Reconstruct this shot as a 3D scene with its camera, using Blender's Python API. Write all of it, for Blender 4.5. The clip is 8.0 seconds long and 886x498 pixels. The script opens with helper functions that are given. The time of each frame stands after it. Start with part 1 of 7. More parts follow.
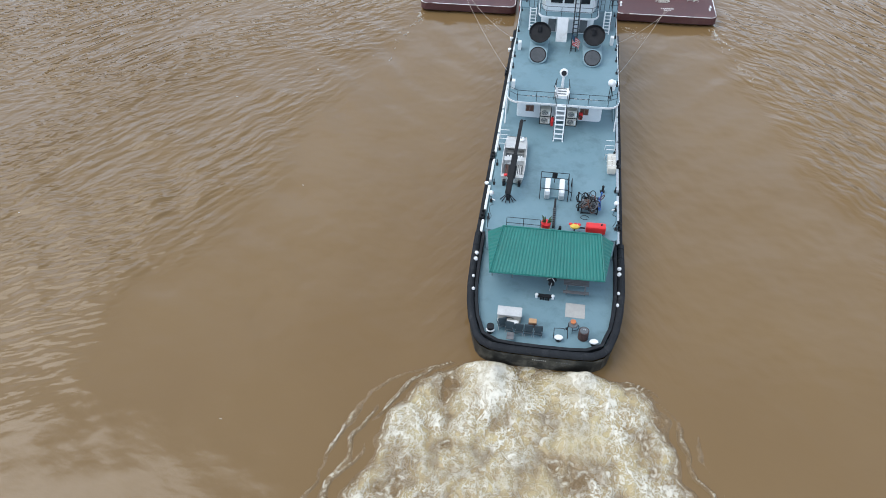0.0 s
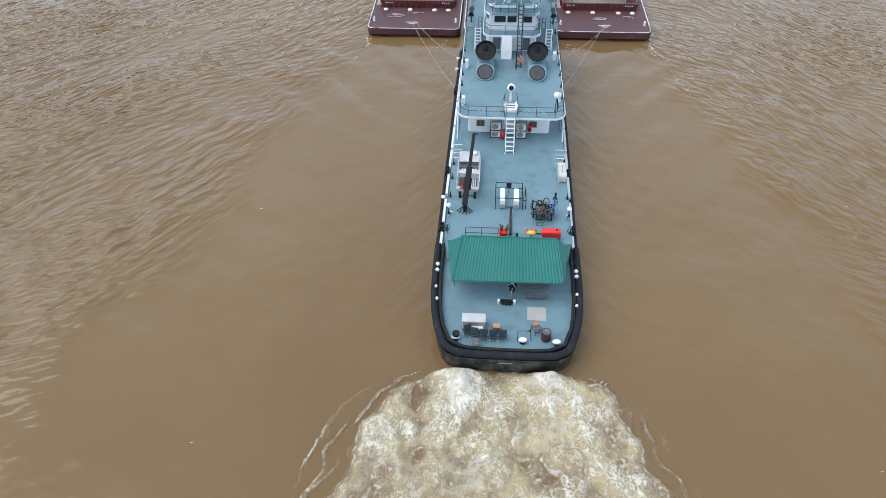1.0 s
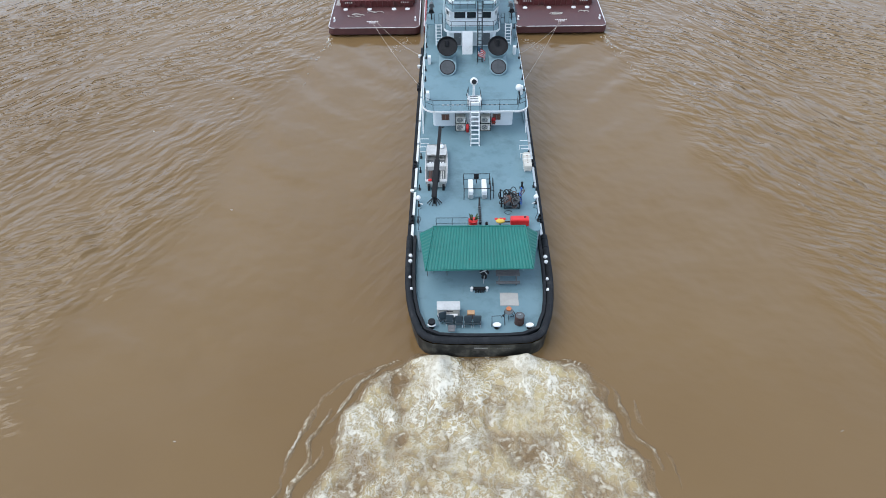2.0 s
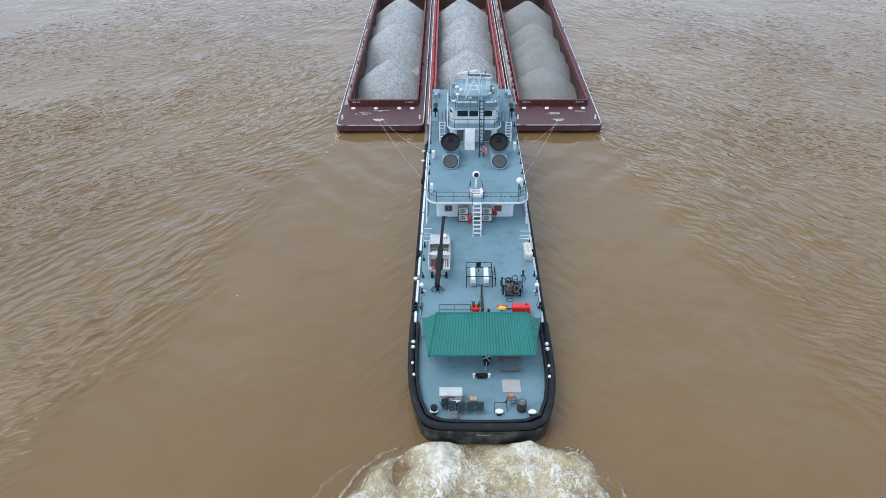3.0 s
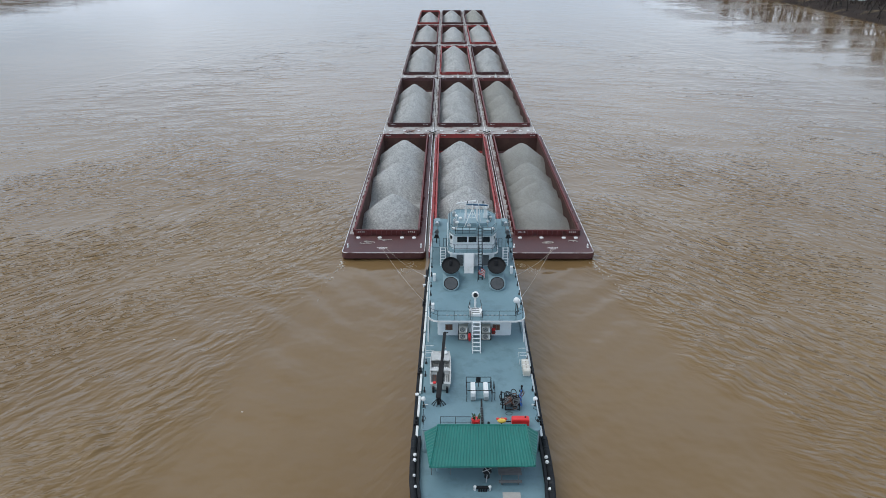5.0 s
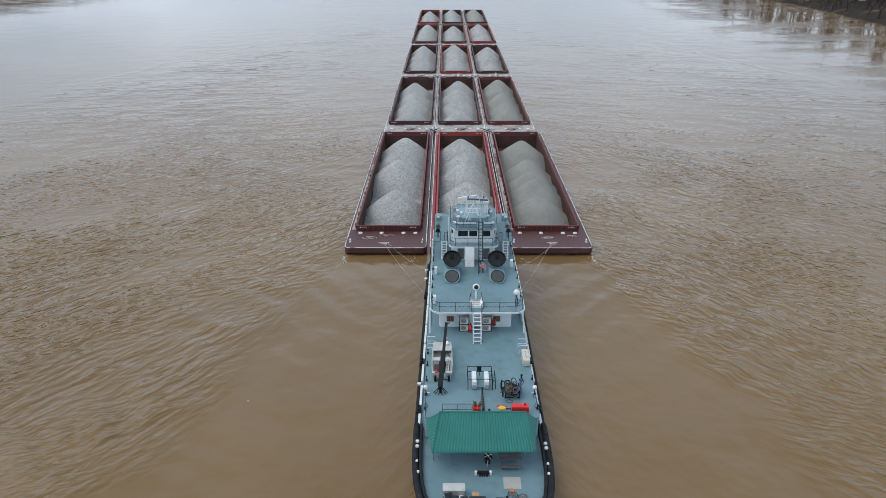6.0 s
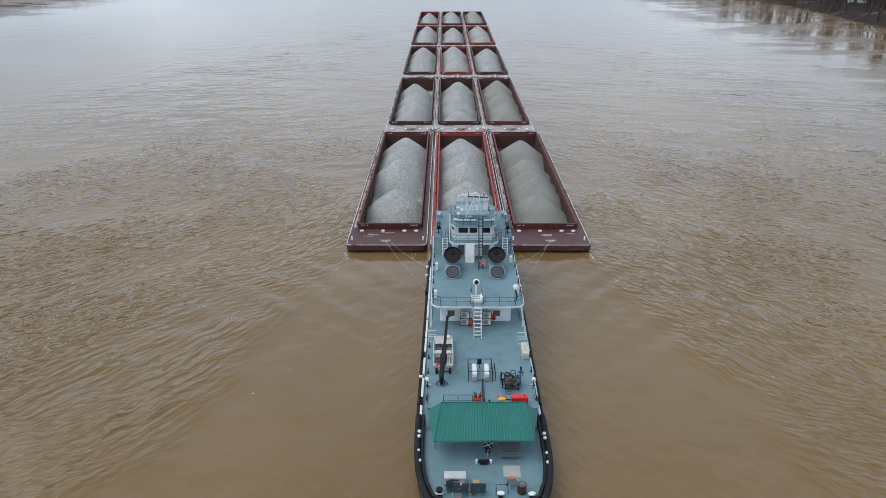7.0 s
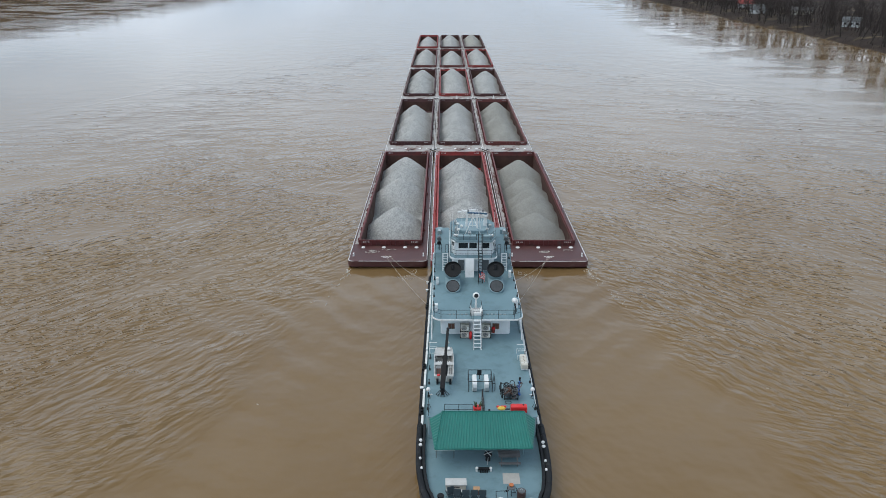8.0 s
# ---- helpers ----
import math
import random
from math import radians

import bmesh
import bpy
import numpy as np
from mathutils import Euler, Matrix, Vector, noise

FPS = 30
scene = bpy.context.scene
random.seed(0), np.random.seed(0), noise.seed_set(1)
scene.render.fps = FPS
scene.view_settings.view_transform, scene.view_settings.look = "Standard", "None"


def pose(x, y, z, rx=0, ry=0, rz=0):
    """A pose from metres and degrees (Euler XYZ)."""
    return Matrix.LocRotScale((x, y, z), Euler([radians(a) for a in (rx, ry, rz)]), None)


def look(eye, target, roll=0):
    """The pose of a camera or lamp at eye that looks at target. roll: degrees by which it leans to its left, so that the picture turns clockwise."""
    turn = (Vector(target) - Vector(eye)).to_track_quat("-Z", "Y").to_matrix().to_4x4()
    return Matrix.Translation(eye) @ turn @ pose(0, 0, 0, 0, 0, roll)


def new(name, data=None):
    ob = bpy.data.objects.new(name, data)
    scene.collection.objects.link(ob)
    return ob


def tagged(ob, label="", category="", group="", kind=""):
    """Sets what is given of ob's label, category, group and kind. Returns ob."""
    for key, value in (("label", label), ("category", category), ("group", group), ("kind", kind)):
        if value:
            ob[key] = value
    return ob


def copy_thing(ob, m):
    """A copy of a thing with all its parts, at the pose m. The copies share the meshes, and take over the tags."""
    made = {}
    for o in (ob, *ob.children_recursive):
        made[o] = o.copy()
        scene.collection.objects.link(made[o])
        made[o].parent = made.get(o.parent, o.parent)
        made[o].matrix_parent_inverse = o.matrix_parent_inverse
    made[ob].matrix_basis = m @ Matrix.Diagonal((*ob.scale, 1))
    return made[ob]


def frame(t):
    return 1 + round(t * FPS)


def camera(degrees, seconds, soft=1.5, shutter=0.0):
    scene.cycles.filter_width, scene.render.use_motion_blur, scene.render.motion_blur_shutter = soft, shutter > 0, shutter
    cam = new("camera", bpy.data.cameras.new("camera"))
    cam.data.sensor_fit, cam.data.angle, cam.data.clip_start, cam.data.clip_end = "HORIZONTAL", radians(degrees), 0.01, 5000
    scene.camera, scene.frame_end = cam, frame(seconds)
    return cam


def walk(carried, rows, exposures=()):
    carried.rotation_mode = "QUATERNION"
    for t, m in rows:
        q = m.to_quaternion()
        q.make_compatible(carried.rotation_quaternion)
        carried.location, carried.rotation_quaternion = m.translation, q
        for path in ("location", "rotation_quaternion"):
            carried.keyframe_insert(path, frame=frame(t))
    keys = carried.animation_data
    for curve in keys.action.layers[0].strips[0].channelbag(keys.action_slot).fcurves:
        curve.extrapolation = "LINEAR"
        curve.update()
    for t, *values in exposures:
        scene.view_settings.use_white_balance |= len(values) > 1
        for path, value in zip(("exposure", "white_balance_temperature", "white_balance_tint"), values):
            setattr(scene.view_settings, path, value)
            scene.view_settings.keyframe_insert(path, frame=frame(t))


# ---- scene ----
cam = camera(64.4, 8.0, soft=0.9)
SPEED = 1.66          # the tow makes way ahead, metres a second
TOW = []              # every thing that rides with the tow


def eye_pose(t, eye, yaw, pitch, roll):
    """The drone's pose in the world, from its place relative to the moving tow."""
    return pose(eye[0], eye[1] + SPEED * t, eye[2]) @ pose(0, 0, 0, 0, 0, yaw) @ pose(0, 0, 0, 90 + pitch, 0, 0) @ pose(0, 0, 0, 0, 0, roll)


EXPOSURES = [(0, 0.02, 6200, 10), (1.7, 0.02, 6130, 10), (2.8, -0.04, 5960, 9), (3.5, -0.15, 5830, 8), (4.2, -0.43, 6080, 8), (6, -0.47, 6380, 8), (8, -0.45, 6450, 7)]

PATH = [
    (0, (-1.478, -76.910, 40.193), 9.773, -45.845, -1.50),
    (0.3, (-1.547, -77.352, 40.199), 9.635, -45.692, -1.41),
    (0.4, (-1.570, -77.500, 40.201), 9.687, -45.187, -1.38),
    (0.5, (-1.592, -77.648, 40.202), 9.729, -44.325, -1.36),
    (0.6, (-1.623, -77.833, 40.206), 9.657, -43.687, -1.30),
    (0.7, (-1.654, -78.019, 40.210), 9.614, -43.683, -1.24),
    (0.8, (-1.685, -78.205, 40.213), 9.569, -43.656, -1.18),
    (0.9, (-1.716, -78.391, 40.217), 7.511, -43.685, -1.12),
    (1, (-1.747, -78.577, 40.221), 4.552, -43.722, -1.06),
    (1.2, (-1.830, -78.907, 40.241), 2.592, -43.617, -1.08),
    (1.3, (-1.871, -79.073, 40.252), 1.662, -43.654, -1.09),
    (1.5, (-1.954, -79.404, 40.273), 1.172, -43.772, -1.10),
    (1.7, (-2.027, -79.646, 40.317), 0.805, -43.735, -1.03),
    (2.8, (-2.433, -80.980, 40.558), 0.709, -40.565, -0.62),
    (2.9, (-2.443, -81.116, 40.565), 0.613, -38.275, -0.45),
    (3, (-2.453, -81.252, 40.572), 0.509, -35.854, -0.29),
    (3.1, (-2.461, -81.466, 40.568), 0.440, -33.565, -0.25),
    (3.2, (-2.468, -81.680, 40.564), 0.385, -31.367, -0.21),
    (3.3, (-2.476, -81.894, 40.560), 0.346, -29.198, -0.16),
    (3.4, (-2.484, -82.108, 40.556), 0.330, -27.893, -0.12),
    (3.5, (-2.491, -82.322, 40.552), 0.310, -27.218, -0.08),
    (3.7, (-2.519, -82.687, 40.566), 0.293, -26.769, -0.06),
    (3.8, (-2.533, -82.870, 40.573), 0.289, -26.400, -0.05),
    (3.9, (-2.547, -83.053, 40.579), 0.261, -25.481, -0.04),
    (4, (-2.561, -83.235, 40.586), 0.275, -24.763, -0.03),
    (4.2, (-2.581, -83.609, 40.583), 0.236, -24.648, -0.05),
    (4.5, (-2.612, -84.170, 40.579), 0.300, -24.557, -0.08),
    (6, (-2.846, -86.613, 40.568), 0.277, -24.563, -0.08),
    (6.5, (-2.906, -87.433, 40.573), 0.255, -24.584, -0.11),
    (7, (-3.015, -88.172, 40.622), 0.202, -24.424, -0.05),
    (7.1, (-3.037, -88.363, 40.621), 0.158, -23.599, -0.03),
    (7.2, (-3.059, -88.553, 40.619), 0.136, -22.800, -0.01),
    (7.5, (-3.125, -89.125, 40.616), 0.096, -22.577, 0.04),
    (8, (-3.241, -90.100, 40.650), 0.053, -22.667, 0.04),
]
walk(cam, [(t, eye_pose(t, e, yaw, pitch, roll)) for t, e, yaw, pitch, roll in PATH], EXPOSURES)

# ---------------------------------------------------------------- sky and sun
world = bpy.data.worlds.new("overcast")
scene.world = world
world.use_nodes = True
wn, wl = world.node_tree.nodes, world.node_tree.links
wn.clear()
sky = wn.new("ShaderNodeTexSky")
sky.sky_type, sky.sun_disc = "NISHITA", False
sky.sun_elevation, sky.sun_rotation = radians(62), radians(260)
sky.air_density, sky.dust_density, sky.ozone_density = 1.6, 6.0, 1.0
wco, wmap = wn.new("ShaderNodeTexCoord"), wn.new("ShaderNodeMapping")
wmap.inputs["Scale"].default_value = (1.0, 1.0, 3.0)
cloud = wn.new("ShaderNodeTexNoise")
cloud.inputs["Scale"].default_value, cloud.inputs["Detail"].default_value, cloud.inputs["Roughness"].default_value = 2.2, 6.0, 0.55
cramp = wn.new("ShaderNodeValToRGB")
cramp.color_ramp.elements[0].position, cramp.color_ramp.elements[0].color = 0.32, (5.0, 6.2, 7.9, 1)
cramp.color_ramp.elements[1].position, cramp.color_ramp.elements[1].color = 0.68, (9.6, 10.8, 12.7, 1)
cmix = wn.new("ShaderNodeMix")
cmix.data_type = "RGBA"
cmix.inputs[0].default_value = 0.86
back, wout = wn.new("ShaderNodeBackground"), wn.new("ShaderNodeOutputWorld")
back.inputs["Strength"].default_value = 0.1
wl.new(wco.outputs["Generated"], wmap.inputs["Vector"])
wl.new(wmap.outputs["Vector"], cloud.inputs["Vector"])
wl.new(cloud.outputs["Fac"], cramp.inputs["Fac"])
wl.new(sky.outputs["Color"], cmix.inputs[6])
wl.new(cramp.outputs["Color"], cmix.inputs[7])
# the cloud cover thins and brightens towards the horizon
wsep, wrise, wmul = wn.new("ShaderNodeSeparateXYZ"), wn.new("ShaderNodeMapRange"), wn.new("ShaderNodeVectorMath")
wmul.operation = "SCALE"
for key, value in (("From Min", 0.48), ("From Max", 0.9), ("To Min", 1.74), ("To Max", 0.72)):
    wrise.inputs[key].default_value = value
wl.new(wco.outputs["Generated"], wsep.inputs[0])
wl.new(wsep.outputs["Z"], wrise.inputs["Value"])
wl.new(cmix.outputs[2], wmul.inputs[0])
wl.new(wrise.outputs["Result"], wmul.inputs["Scale"])
wl.new(wmul.outputs["Vector"], back.inputs["Color"])
wl.new(back.outputs["Background"], wout.inputs["Surface"])
sun = new("sun", bpy.data.lights.new("sun", "SUN"))
sun.data.energy, sun.data.angle, sun.data.color = 2.1, radians(50), (1.0, 0.98, 0.94)
sun.matrix_world = look((0, 0, 80), (23.1, 4.1, 35.8))

# ---------------------------------------------------------------- materials
def surf(name, c1, c2, scale=2.0, rough=0.55, metal=0.0, bump=0.1, bump_scale=30.0, stain=None, stain_scale=0.6,
         stain_low=0.52, stain_high=0.68, world_space=False, island=0.0, spec=0.5, dist=0.02):
    """A painted or raw surface: two close colours over a broad noise, a stain with its own shape, fine relief."""
    m = bpy.data.materials.new(name)
    m.use_nodes = True
    n, l = m.node_tree.nodes, m.node_tree.links
    bsdf = n["Principled BSDF"]
    co = n.new("ShaderNodeNewGeometry").outputs["Position"] if world_space else n.new("ShaderNodeTexCoord").outputs["Object"]
    broad = n.new("ShaderNodeTexNoise")
    broad.inputs["Scale"].default_value, broad.inputs["Detail"].default_value = scale, 6.0
    broad.inputs["Roughness"].default_value = 0.65
    l.new(co, broad.inputs["Vector"])
    ramp = n.new("ShaderNodeValToRGB")
    ramp.color_ramp.elements[0].position, ramp.color_ramp.elements[0].color = 0.3, (*c1, 1)
    ramp.color_ramp.elements[1].position, ramp.color_ramp.elements[1].color = 0.7, (*c2, 1)
    l.new(broad.outputs["Fac"], ramp.inputs["Fac"])
    colour = ramp.outputs["Color"]
    if stain:
        st = n.new("ShaderNodeTexNoise")
        st.inputs["Scale"].default_value, st.inputs["Detail"].default_value, st.inputs["Roughness"].default_value = stain_scale, 9.0, 0.7
        l.new(co, st.inputs["Vector"])
        sr = n.new("ShaderNodeMapRange")
        sr.inputs["From Min"].default_value, sr.inputs["From Max"].default_value = stain_low, stain_high
        l.new(st.outputs["Fac"], sr.inputs["Value"])
        mx = n.new("ShaderNodeMix")
        mx.data_type = "RGBA"
        mx.inputs[7].default_value = (*stain, 1)
        l.new(sr.outputs["Result"], mx.inputs[0])
        l.new(colour, mx.inputs[6])
        colour = mx.outputs[2]
    if island:
        geo = n.new("ShaderNodeNewGeometry")
        hsv = n.new("ShaderNodeHueSaturation")
        mr = n.new("ShaderNodeMapRange")
        mr.inputs["To Min"].default_value, mr.inputs["To Max"].default_value = 1 - island, 1 + island
        l.new(geo.outputs["Random Per Island"], mr.inputs["Value"])
        l.new(mr.outputs["Result"], hsv.inputs["Value"])
        l.new(colour, hsv.inputs["Color"])
        colour = hsv.outputs["Color"]
    l.new(colour, bsdf.inputs["Base Color"])
    bsdf.inputs["Metallic"].default_value = metal
    bsdf.inputs["Specular IOR Level"].default_value = spec
    rr = n.new("ShaderNodeMapRange")
    rr.inputs["To Min"].default_value, rr.inputs["To Max"].default_value = max(0.03, rough - 0.12), min(1, rough + 0.12)
    l.new(broad.outputs["Fac"], rr.inputs["Value"])
    l.new(rr.outputs["Result"], bsdf.inputs["Roughness"])
    if bump:
        fine = n.new("ShaderNodeTexNoise")
        fine.inputs["Scale"].default_value, fine.inputs["Detail"].default_value = bump_scale, 4.0
        l.new(co, fine.inputs["Vector"])
        bp = n.new("ShaderNodeBump")
        bp.inputs["Strength"].default_value, bp.inputs["Distance"].default_value = bump, dist
        l.new(fine.outputs["Fac"], bp.inputs["Height"])
        l.new(bp.outputs["Normal"], bsdf.inputs["Normal"])
    return m


DECK = surf("deck_paint", (0.130, 0.222, 0.256), (0.158, 0.252, 0.286), 0.5, 0.55, 0, 0.15, 60, (0.102, 0.172, 0.195), 0.7, 0.5, 0.72)
HOUSE = surf("house_paint", (0.62, 0.66, 0.67), (0.74, 0.77, 0.78), 0.8, 0.4, 0, 0.05, 20, (0.5, 0.5, 0.47), 0.9, 0.58, 0.8)
HOUSE_BLUE = surf("house_blue_grey", (0.18, 0.275, 0.31), (0.24, 0.335, 0.365), 0.8, 0.45, 0, 0.05, 20, (0.25, 0.32, 0.34), 0.9, 0.58, 0.8)
WHITE = surf("white_paint", (0.68, 0.69, 0.68), (0.8, 0.8, 0.79), 1.5, 0.4, 0, 0.05, 30, (0.5, 0.47, 0.42), 1.2, 0.56, 0.75)
BLACK = surf("black_paint", (0.008, 0.009, 0.010), (0.02, 0.02, 0.022), 1.5, 0.5, 0, 0.1, 30, (0.04, 0.036, 0.032), 0.9, 0.57, 0.77, spec=0.2)
RUBBER = surf("fender_rubber", (0.008, 0.009, 0.011), (0.02, 0.022, 0.025), 1.2, 0.75, 0, 0.3, 14, (0.06, 0.06, 0.058), 1.0, 0.56, 0.74, spec=0.25)
RAIL = surf("rail_steel", (0.018, 0.024, 0.03), (0.04, 0.05, 0.055), 3, 0.5, 0.0, 0.05, 30, spec=0.3)
GLASS = surf("dark_glass", (0.012, 0.014, 0.016), (0.02, 0.022, 0.024), 1, 0.08, 0, 0)
GREEN = surf("green_roof_sheet", (0.010, 0.130, 0.108), (0.015, 0.165, 0.136), 0.5, 0.42, 0.0, 0.05, 20, (0.03, 0.12, 0.09), 0.8, 0.58, 0.8)
STEEL = surf("galvanised_steel", (0.42, 0.43, 0.43), (0.55, 0.56, 0.56), 3, 0.35, 0.7, 0.06, 40)
ALU = surf("aluminium", (0.5, 0.5, 0.48), (0.66, 0.65, 0.62), 2, 0.42, 0.5, 0.08, 20, (0.3, 0.28, 0.24), 1.5, 0.55, 0.72)
RED = surf("red_paint", (0.55, 0.02, 0.02), (0.68, 0.03, 0.03), 1, 0.4, 0, 0.05, 20)
MAROON = surf("barge_maroon", (0.062, 0.022, 0.022), (0.092, 0.031, 0.030), 0.5, 0.55, 0, 0.3, 8, (0.105, 0.056, 0.046), 0.5, 0.54, 0.74)
BARGE_RED = surf("barge_red", (0.25, 0.028, 0.026), (0.34, 0.045, 0.04), 0.4, 0.55, 0, 0.3, 8, (0.13, 0.05, 0.04), 0.5, 0.5, 0.72)
BARGE_BROWN = surf("barge_brown", (0.12, 0.028, 0.025), (0.17, 0.04, 0.037), 0.4, 0.55, 0, 0.3, 8, (0.10, 0.055, 0.045), 0.5, 0.5, 0.72)
BARGE_DARK = surf("barge_dark_red", (0.105, 0.022, 0.02), (0.15, 0.032, 0.03), 0.4, 0.6, 0, 0.3, 8, (0.06, 0.03, 0.027), 0.5, 0.5, 0.7)
WORN_WHITE = surf("worn_white_paint", (0.6, 0.59, 0.57), (0.78, 0.77, 0.75), 1.5, 0.55, 0, 0.1, 20, (0.10, 0.05, 0.045), 0.6, 0.55, 0.62)
ROPE_PALE = surf("pale_rope", (0.36, 0.33, 0.29), (0.55, 0.52, 0.47), 4, 0.9, 0, 0.3, 40)
BROWN_WIRE = surf("rusty_wire", (0.12, 0.08, 0.05), (0.22, 0.16, 0.1), 5, 0.8, 0.2, 0.2, 40)
RUST = surf("hopper_rust", (0.050, 0.026, 0.022), (0.088, 0.046, 0.036), 0.4, 0.8, 0, 0.4, 5, (0.15, 0.125, 0.10), 0.35, 0.54, 0.76, spec=0.25)
DUST = surf("dusty_gunwale", (0.30, 0.28, 0.265), (0.46, 0.44, 0.42), 0.9, 0.8, 0, 0.4, 9, (0.13, 0.055, 0.045), 0.45, 0.5, 0.62)
HULL = surf("hull_black", (0.010, 0.011, 0.010), (0.03, 0.03, 0.027), 0.8, 0.55, 0, 0.4, 6, (0.11, 0.105, 0.085), 0.8, 0.48, 0.66, spec=0.4)


def gravel(name, dark, light, size=6.0, spread=0.26):
    m = surf(name, dark, light, 0.35, 0.95, 0, 0, spec=0.2)
    n, l = m.node_tree.nodes, m.node_tree.links
    bsdf = n["Principled BSDF"]
    co = n.new("ShaderNodeTexCoord").outputs["Object"]
    vor = n.new("ShaderNodeTexVoronoi")
    vor.inputs["Scale"].default_value = size
    fine = n.new("ShaderNodeTexVoronoi")
    fine.inputs["Scale"].default_value = size * 2.6
    for v in (vor, fine):
        l.new(co, v.inputs["Vector"])
    tone = n.new("ShaderNodeMapRange")
    tone.inputs["To Min"].default_value, tone.inputs["To Max"].default_value = 1 - spread, 1 + spread
    sep = n.new("ShaderNodeSeparateColor")
    l.new(vor.outputs["Color"], sep.inputs["Color"])
    l.new(sep.outputs[0], tone.inputs["Value"])
    hsv = n.new("ShaderNodeHueSaturation")
    l.new(tone.outputs["Result"], hsv.inputs["Value"])
    l.new(bsdf.inputs["Base Color"].links[0].from_socket, hsv.inputs["Color"])
    l.new(hsv.outputs["Color"], bsdf.inputs["Base Color"])
    add = n.new("ShaderNodeMath")
    l.new(vor.outputs["Distance"], add.inputs[0])
    l.new(fine.outputs["Distance"], add.inputs[1])
    bp = n.new("ShaderNodeBump")
    bp.invert = True
    bp.inputs["Strength"].default_value, bp.inputs["Distance"].default_value = 0.8, 0.12
    l.new(add.outputs["Value"], bp.inputs["Height"])
    l.new(bp.outputs["Normal"], bsdf.inputs["Normal"])
    return m


GRAVEL = gravel("crushed_stone", (0.40, 0.402, 0.39), (0.51, 0.508, 0.49))
GRAVEL_WARM = gravel("crushed_stone_sandy", (0.345, 0.336, 0.305), (0.425, 0.415, 0.378), 11.0, 0.14)


def water_material():
    """Muddy water: the wake's wave trains ride with the sheet, the small ripples stay in the river."""
    m = bpy.data.materials.new("muddy_river_water")
    m.use_nodes = True
    n, l = m.node_tree.nodes, m.node_tree.links
    bsdf = n["Principled BSDF"]
    pos = n.new("ShaderNodeNewGeometry").outputs["Position"]
    own = n.new("ShaderNodeTexCoord").outputs["Object"]

    def calc(op, a, b=None, clamp=False):
        k = n.new("ShaderNodeMath")
        k.operation, k.use_clamp = op, clamp
        for i, v in enumerate((a, b)):
            if v is None:
                continue
            if isinstance(v, (int, float)):
                k.inputs[i].default_value = v
            else:
                l.new(v, k.inputs[i])
        return k.outputs[0]

    def noise_of(vec, scale, detail=3.0, rough=0.5, stretch=None, turn=0.0):
        if stretch:
            rot = n.new("ShaderNodeVectorRotate")
            rot.rotation_type = "Z_AXIS"
            rot.inputs["Angle"].default_value = radians(turn)
            l.new(vec, rot.inputs["Vector"])
            mp = n.new("ShaderNodeMapping")
            mp.inputs["Scale"].default_value = stretch
            l.new(rot.outputs["Vector"], mp.inputs["Vector"])
            vec = mp.outputs["Vector"]
        t = n.new("ShaderNodeTexNoise")
        t.inputs["Scale"].default_value, t.inputs["Detail"].default_value, t.inputs["Roughness"].default_value = scale, detail, rough
        l.new(vec, t.inputs["Vector"])
        return t.outputs["Fac"]

    def span(v, a, b, lo=0.0, hi=1.0):
        r = n.new("ShaderNodeMapRange")
        r.interpolation_type = "SMOOTHSTEP"
        for k, x in (("From Min", a), ("From Max", b), ("To Min", lo), ("To Max", hi)):
            r.inputs[k].default_value = x
        l.new(v, r.inputs["Value"])
        return r.outputs["Result"]

    ramp = n.new("ShaderNodeValToRGB")
    ramp.color_ramp.elements[0].position, ramp.color_ramp.elements[0].color = 0.3, (*WATER_DARK, 1)
    ramp.color_ramp.elements[1].position, ramp.color_ramp.elements[1].color = 0.7, (*WATER_LIGHT, 1)
    l.new(noise_of(pos, 0.03, 5.0), ramp.inputs["Fac"])
    l.new(ramp.outputs["Color"], bsdf.inputs["Base Color"])
    bsdf.inputs["Roughness"].default_value = 0.13
    bsdf.inputs["IOR"].default_value = 1.40
    sep = n.new("ShaderNodeSeparateXYZ")
    l.new(own, sep.inputs[0])
    ax = calc("ABSOLUTE", sep.outputs["X"])
    com = n.new("ShaderNodeCombineXYZ")
    l.new(ax, com.inputs["X"])
    l.new(sep.outputs["Y"], com.inputs["Y"])
    side = n.new("ShaderNodeCombineXYZ")     # the two sides differ
    l.new(calc("MULTIPLY", calc("GREATER_THAN", sep.outputs["X"], 0.0), 37.0), side.inputs["Z"])
    both = n.new("ShaderNodeVectorMath")
    l.new(com.outputs[0], both.inputs[0])
    l.new(side.outputs[0], both.inputs[1])
    vec = both.outputs[0]
    wob = calc("MULTIPLY", calc("SUBTRACT", noise_of(own, 0.05, 2.0), 0.5), 16.0)
    s = calc("ADD", calc("ADD", calc("SUBTRACT", ax, 15.5), calc("MULTIPLY", calc("MINIMUM", sep.outputs["Y"], 0.0), 0.30)), wob)
    fade = calc("MULTIPLY", calc("MULTIPLY", span(sep.outputs["Y"], 105.0, -38.0, 0.06, 1.0), span(sep.outputs["Y"], -62.0, -42.0, 0.12, 1.0)), span(ax, 130.0, 35.0, 0.10, 1.0))
    out = calc("MULTIPLY", span(s, -2.0, 5.0), fade)
    # flank waves of the boat itself, close to the hull
    near = calc("MULTIPLY", span(ax, 12.5, 6.5), span(calc("ABSOLUTE", calc("ADD", sep.outputs["Y"], 28.0)), 27.0, 16.0))
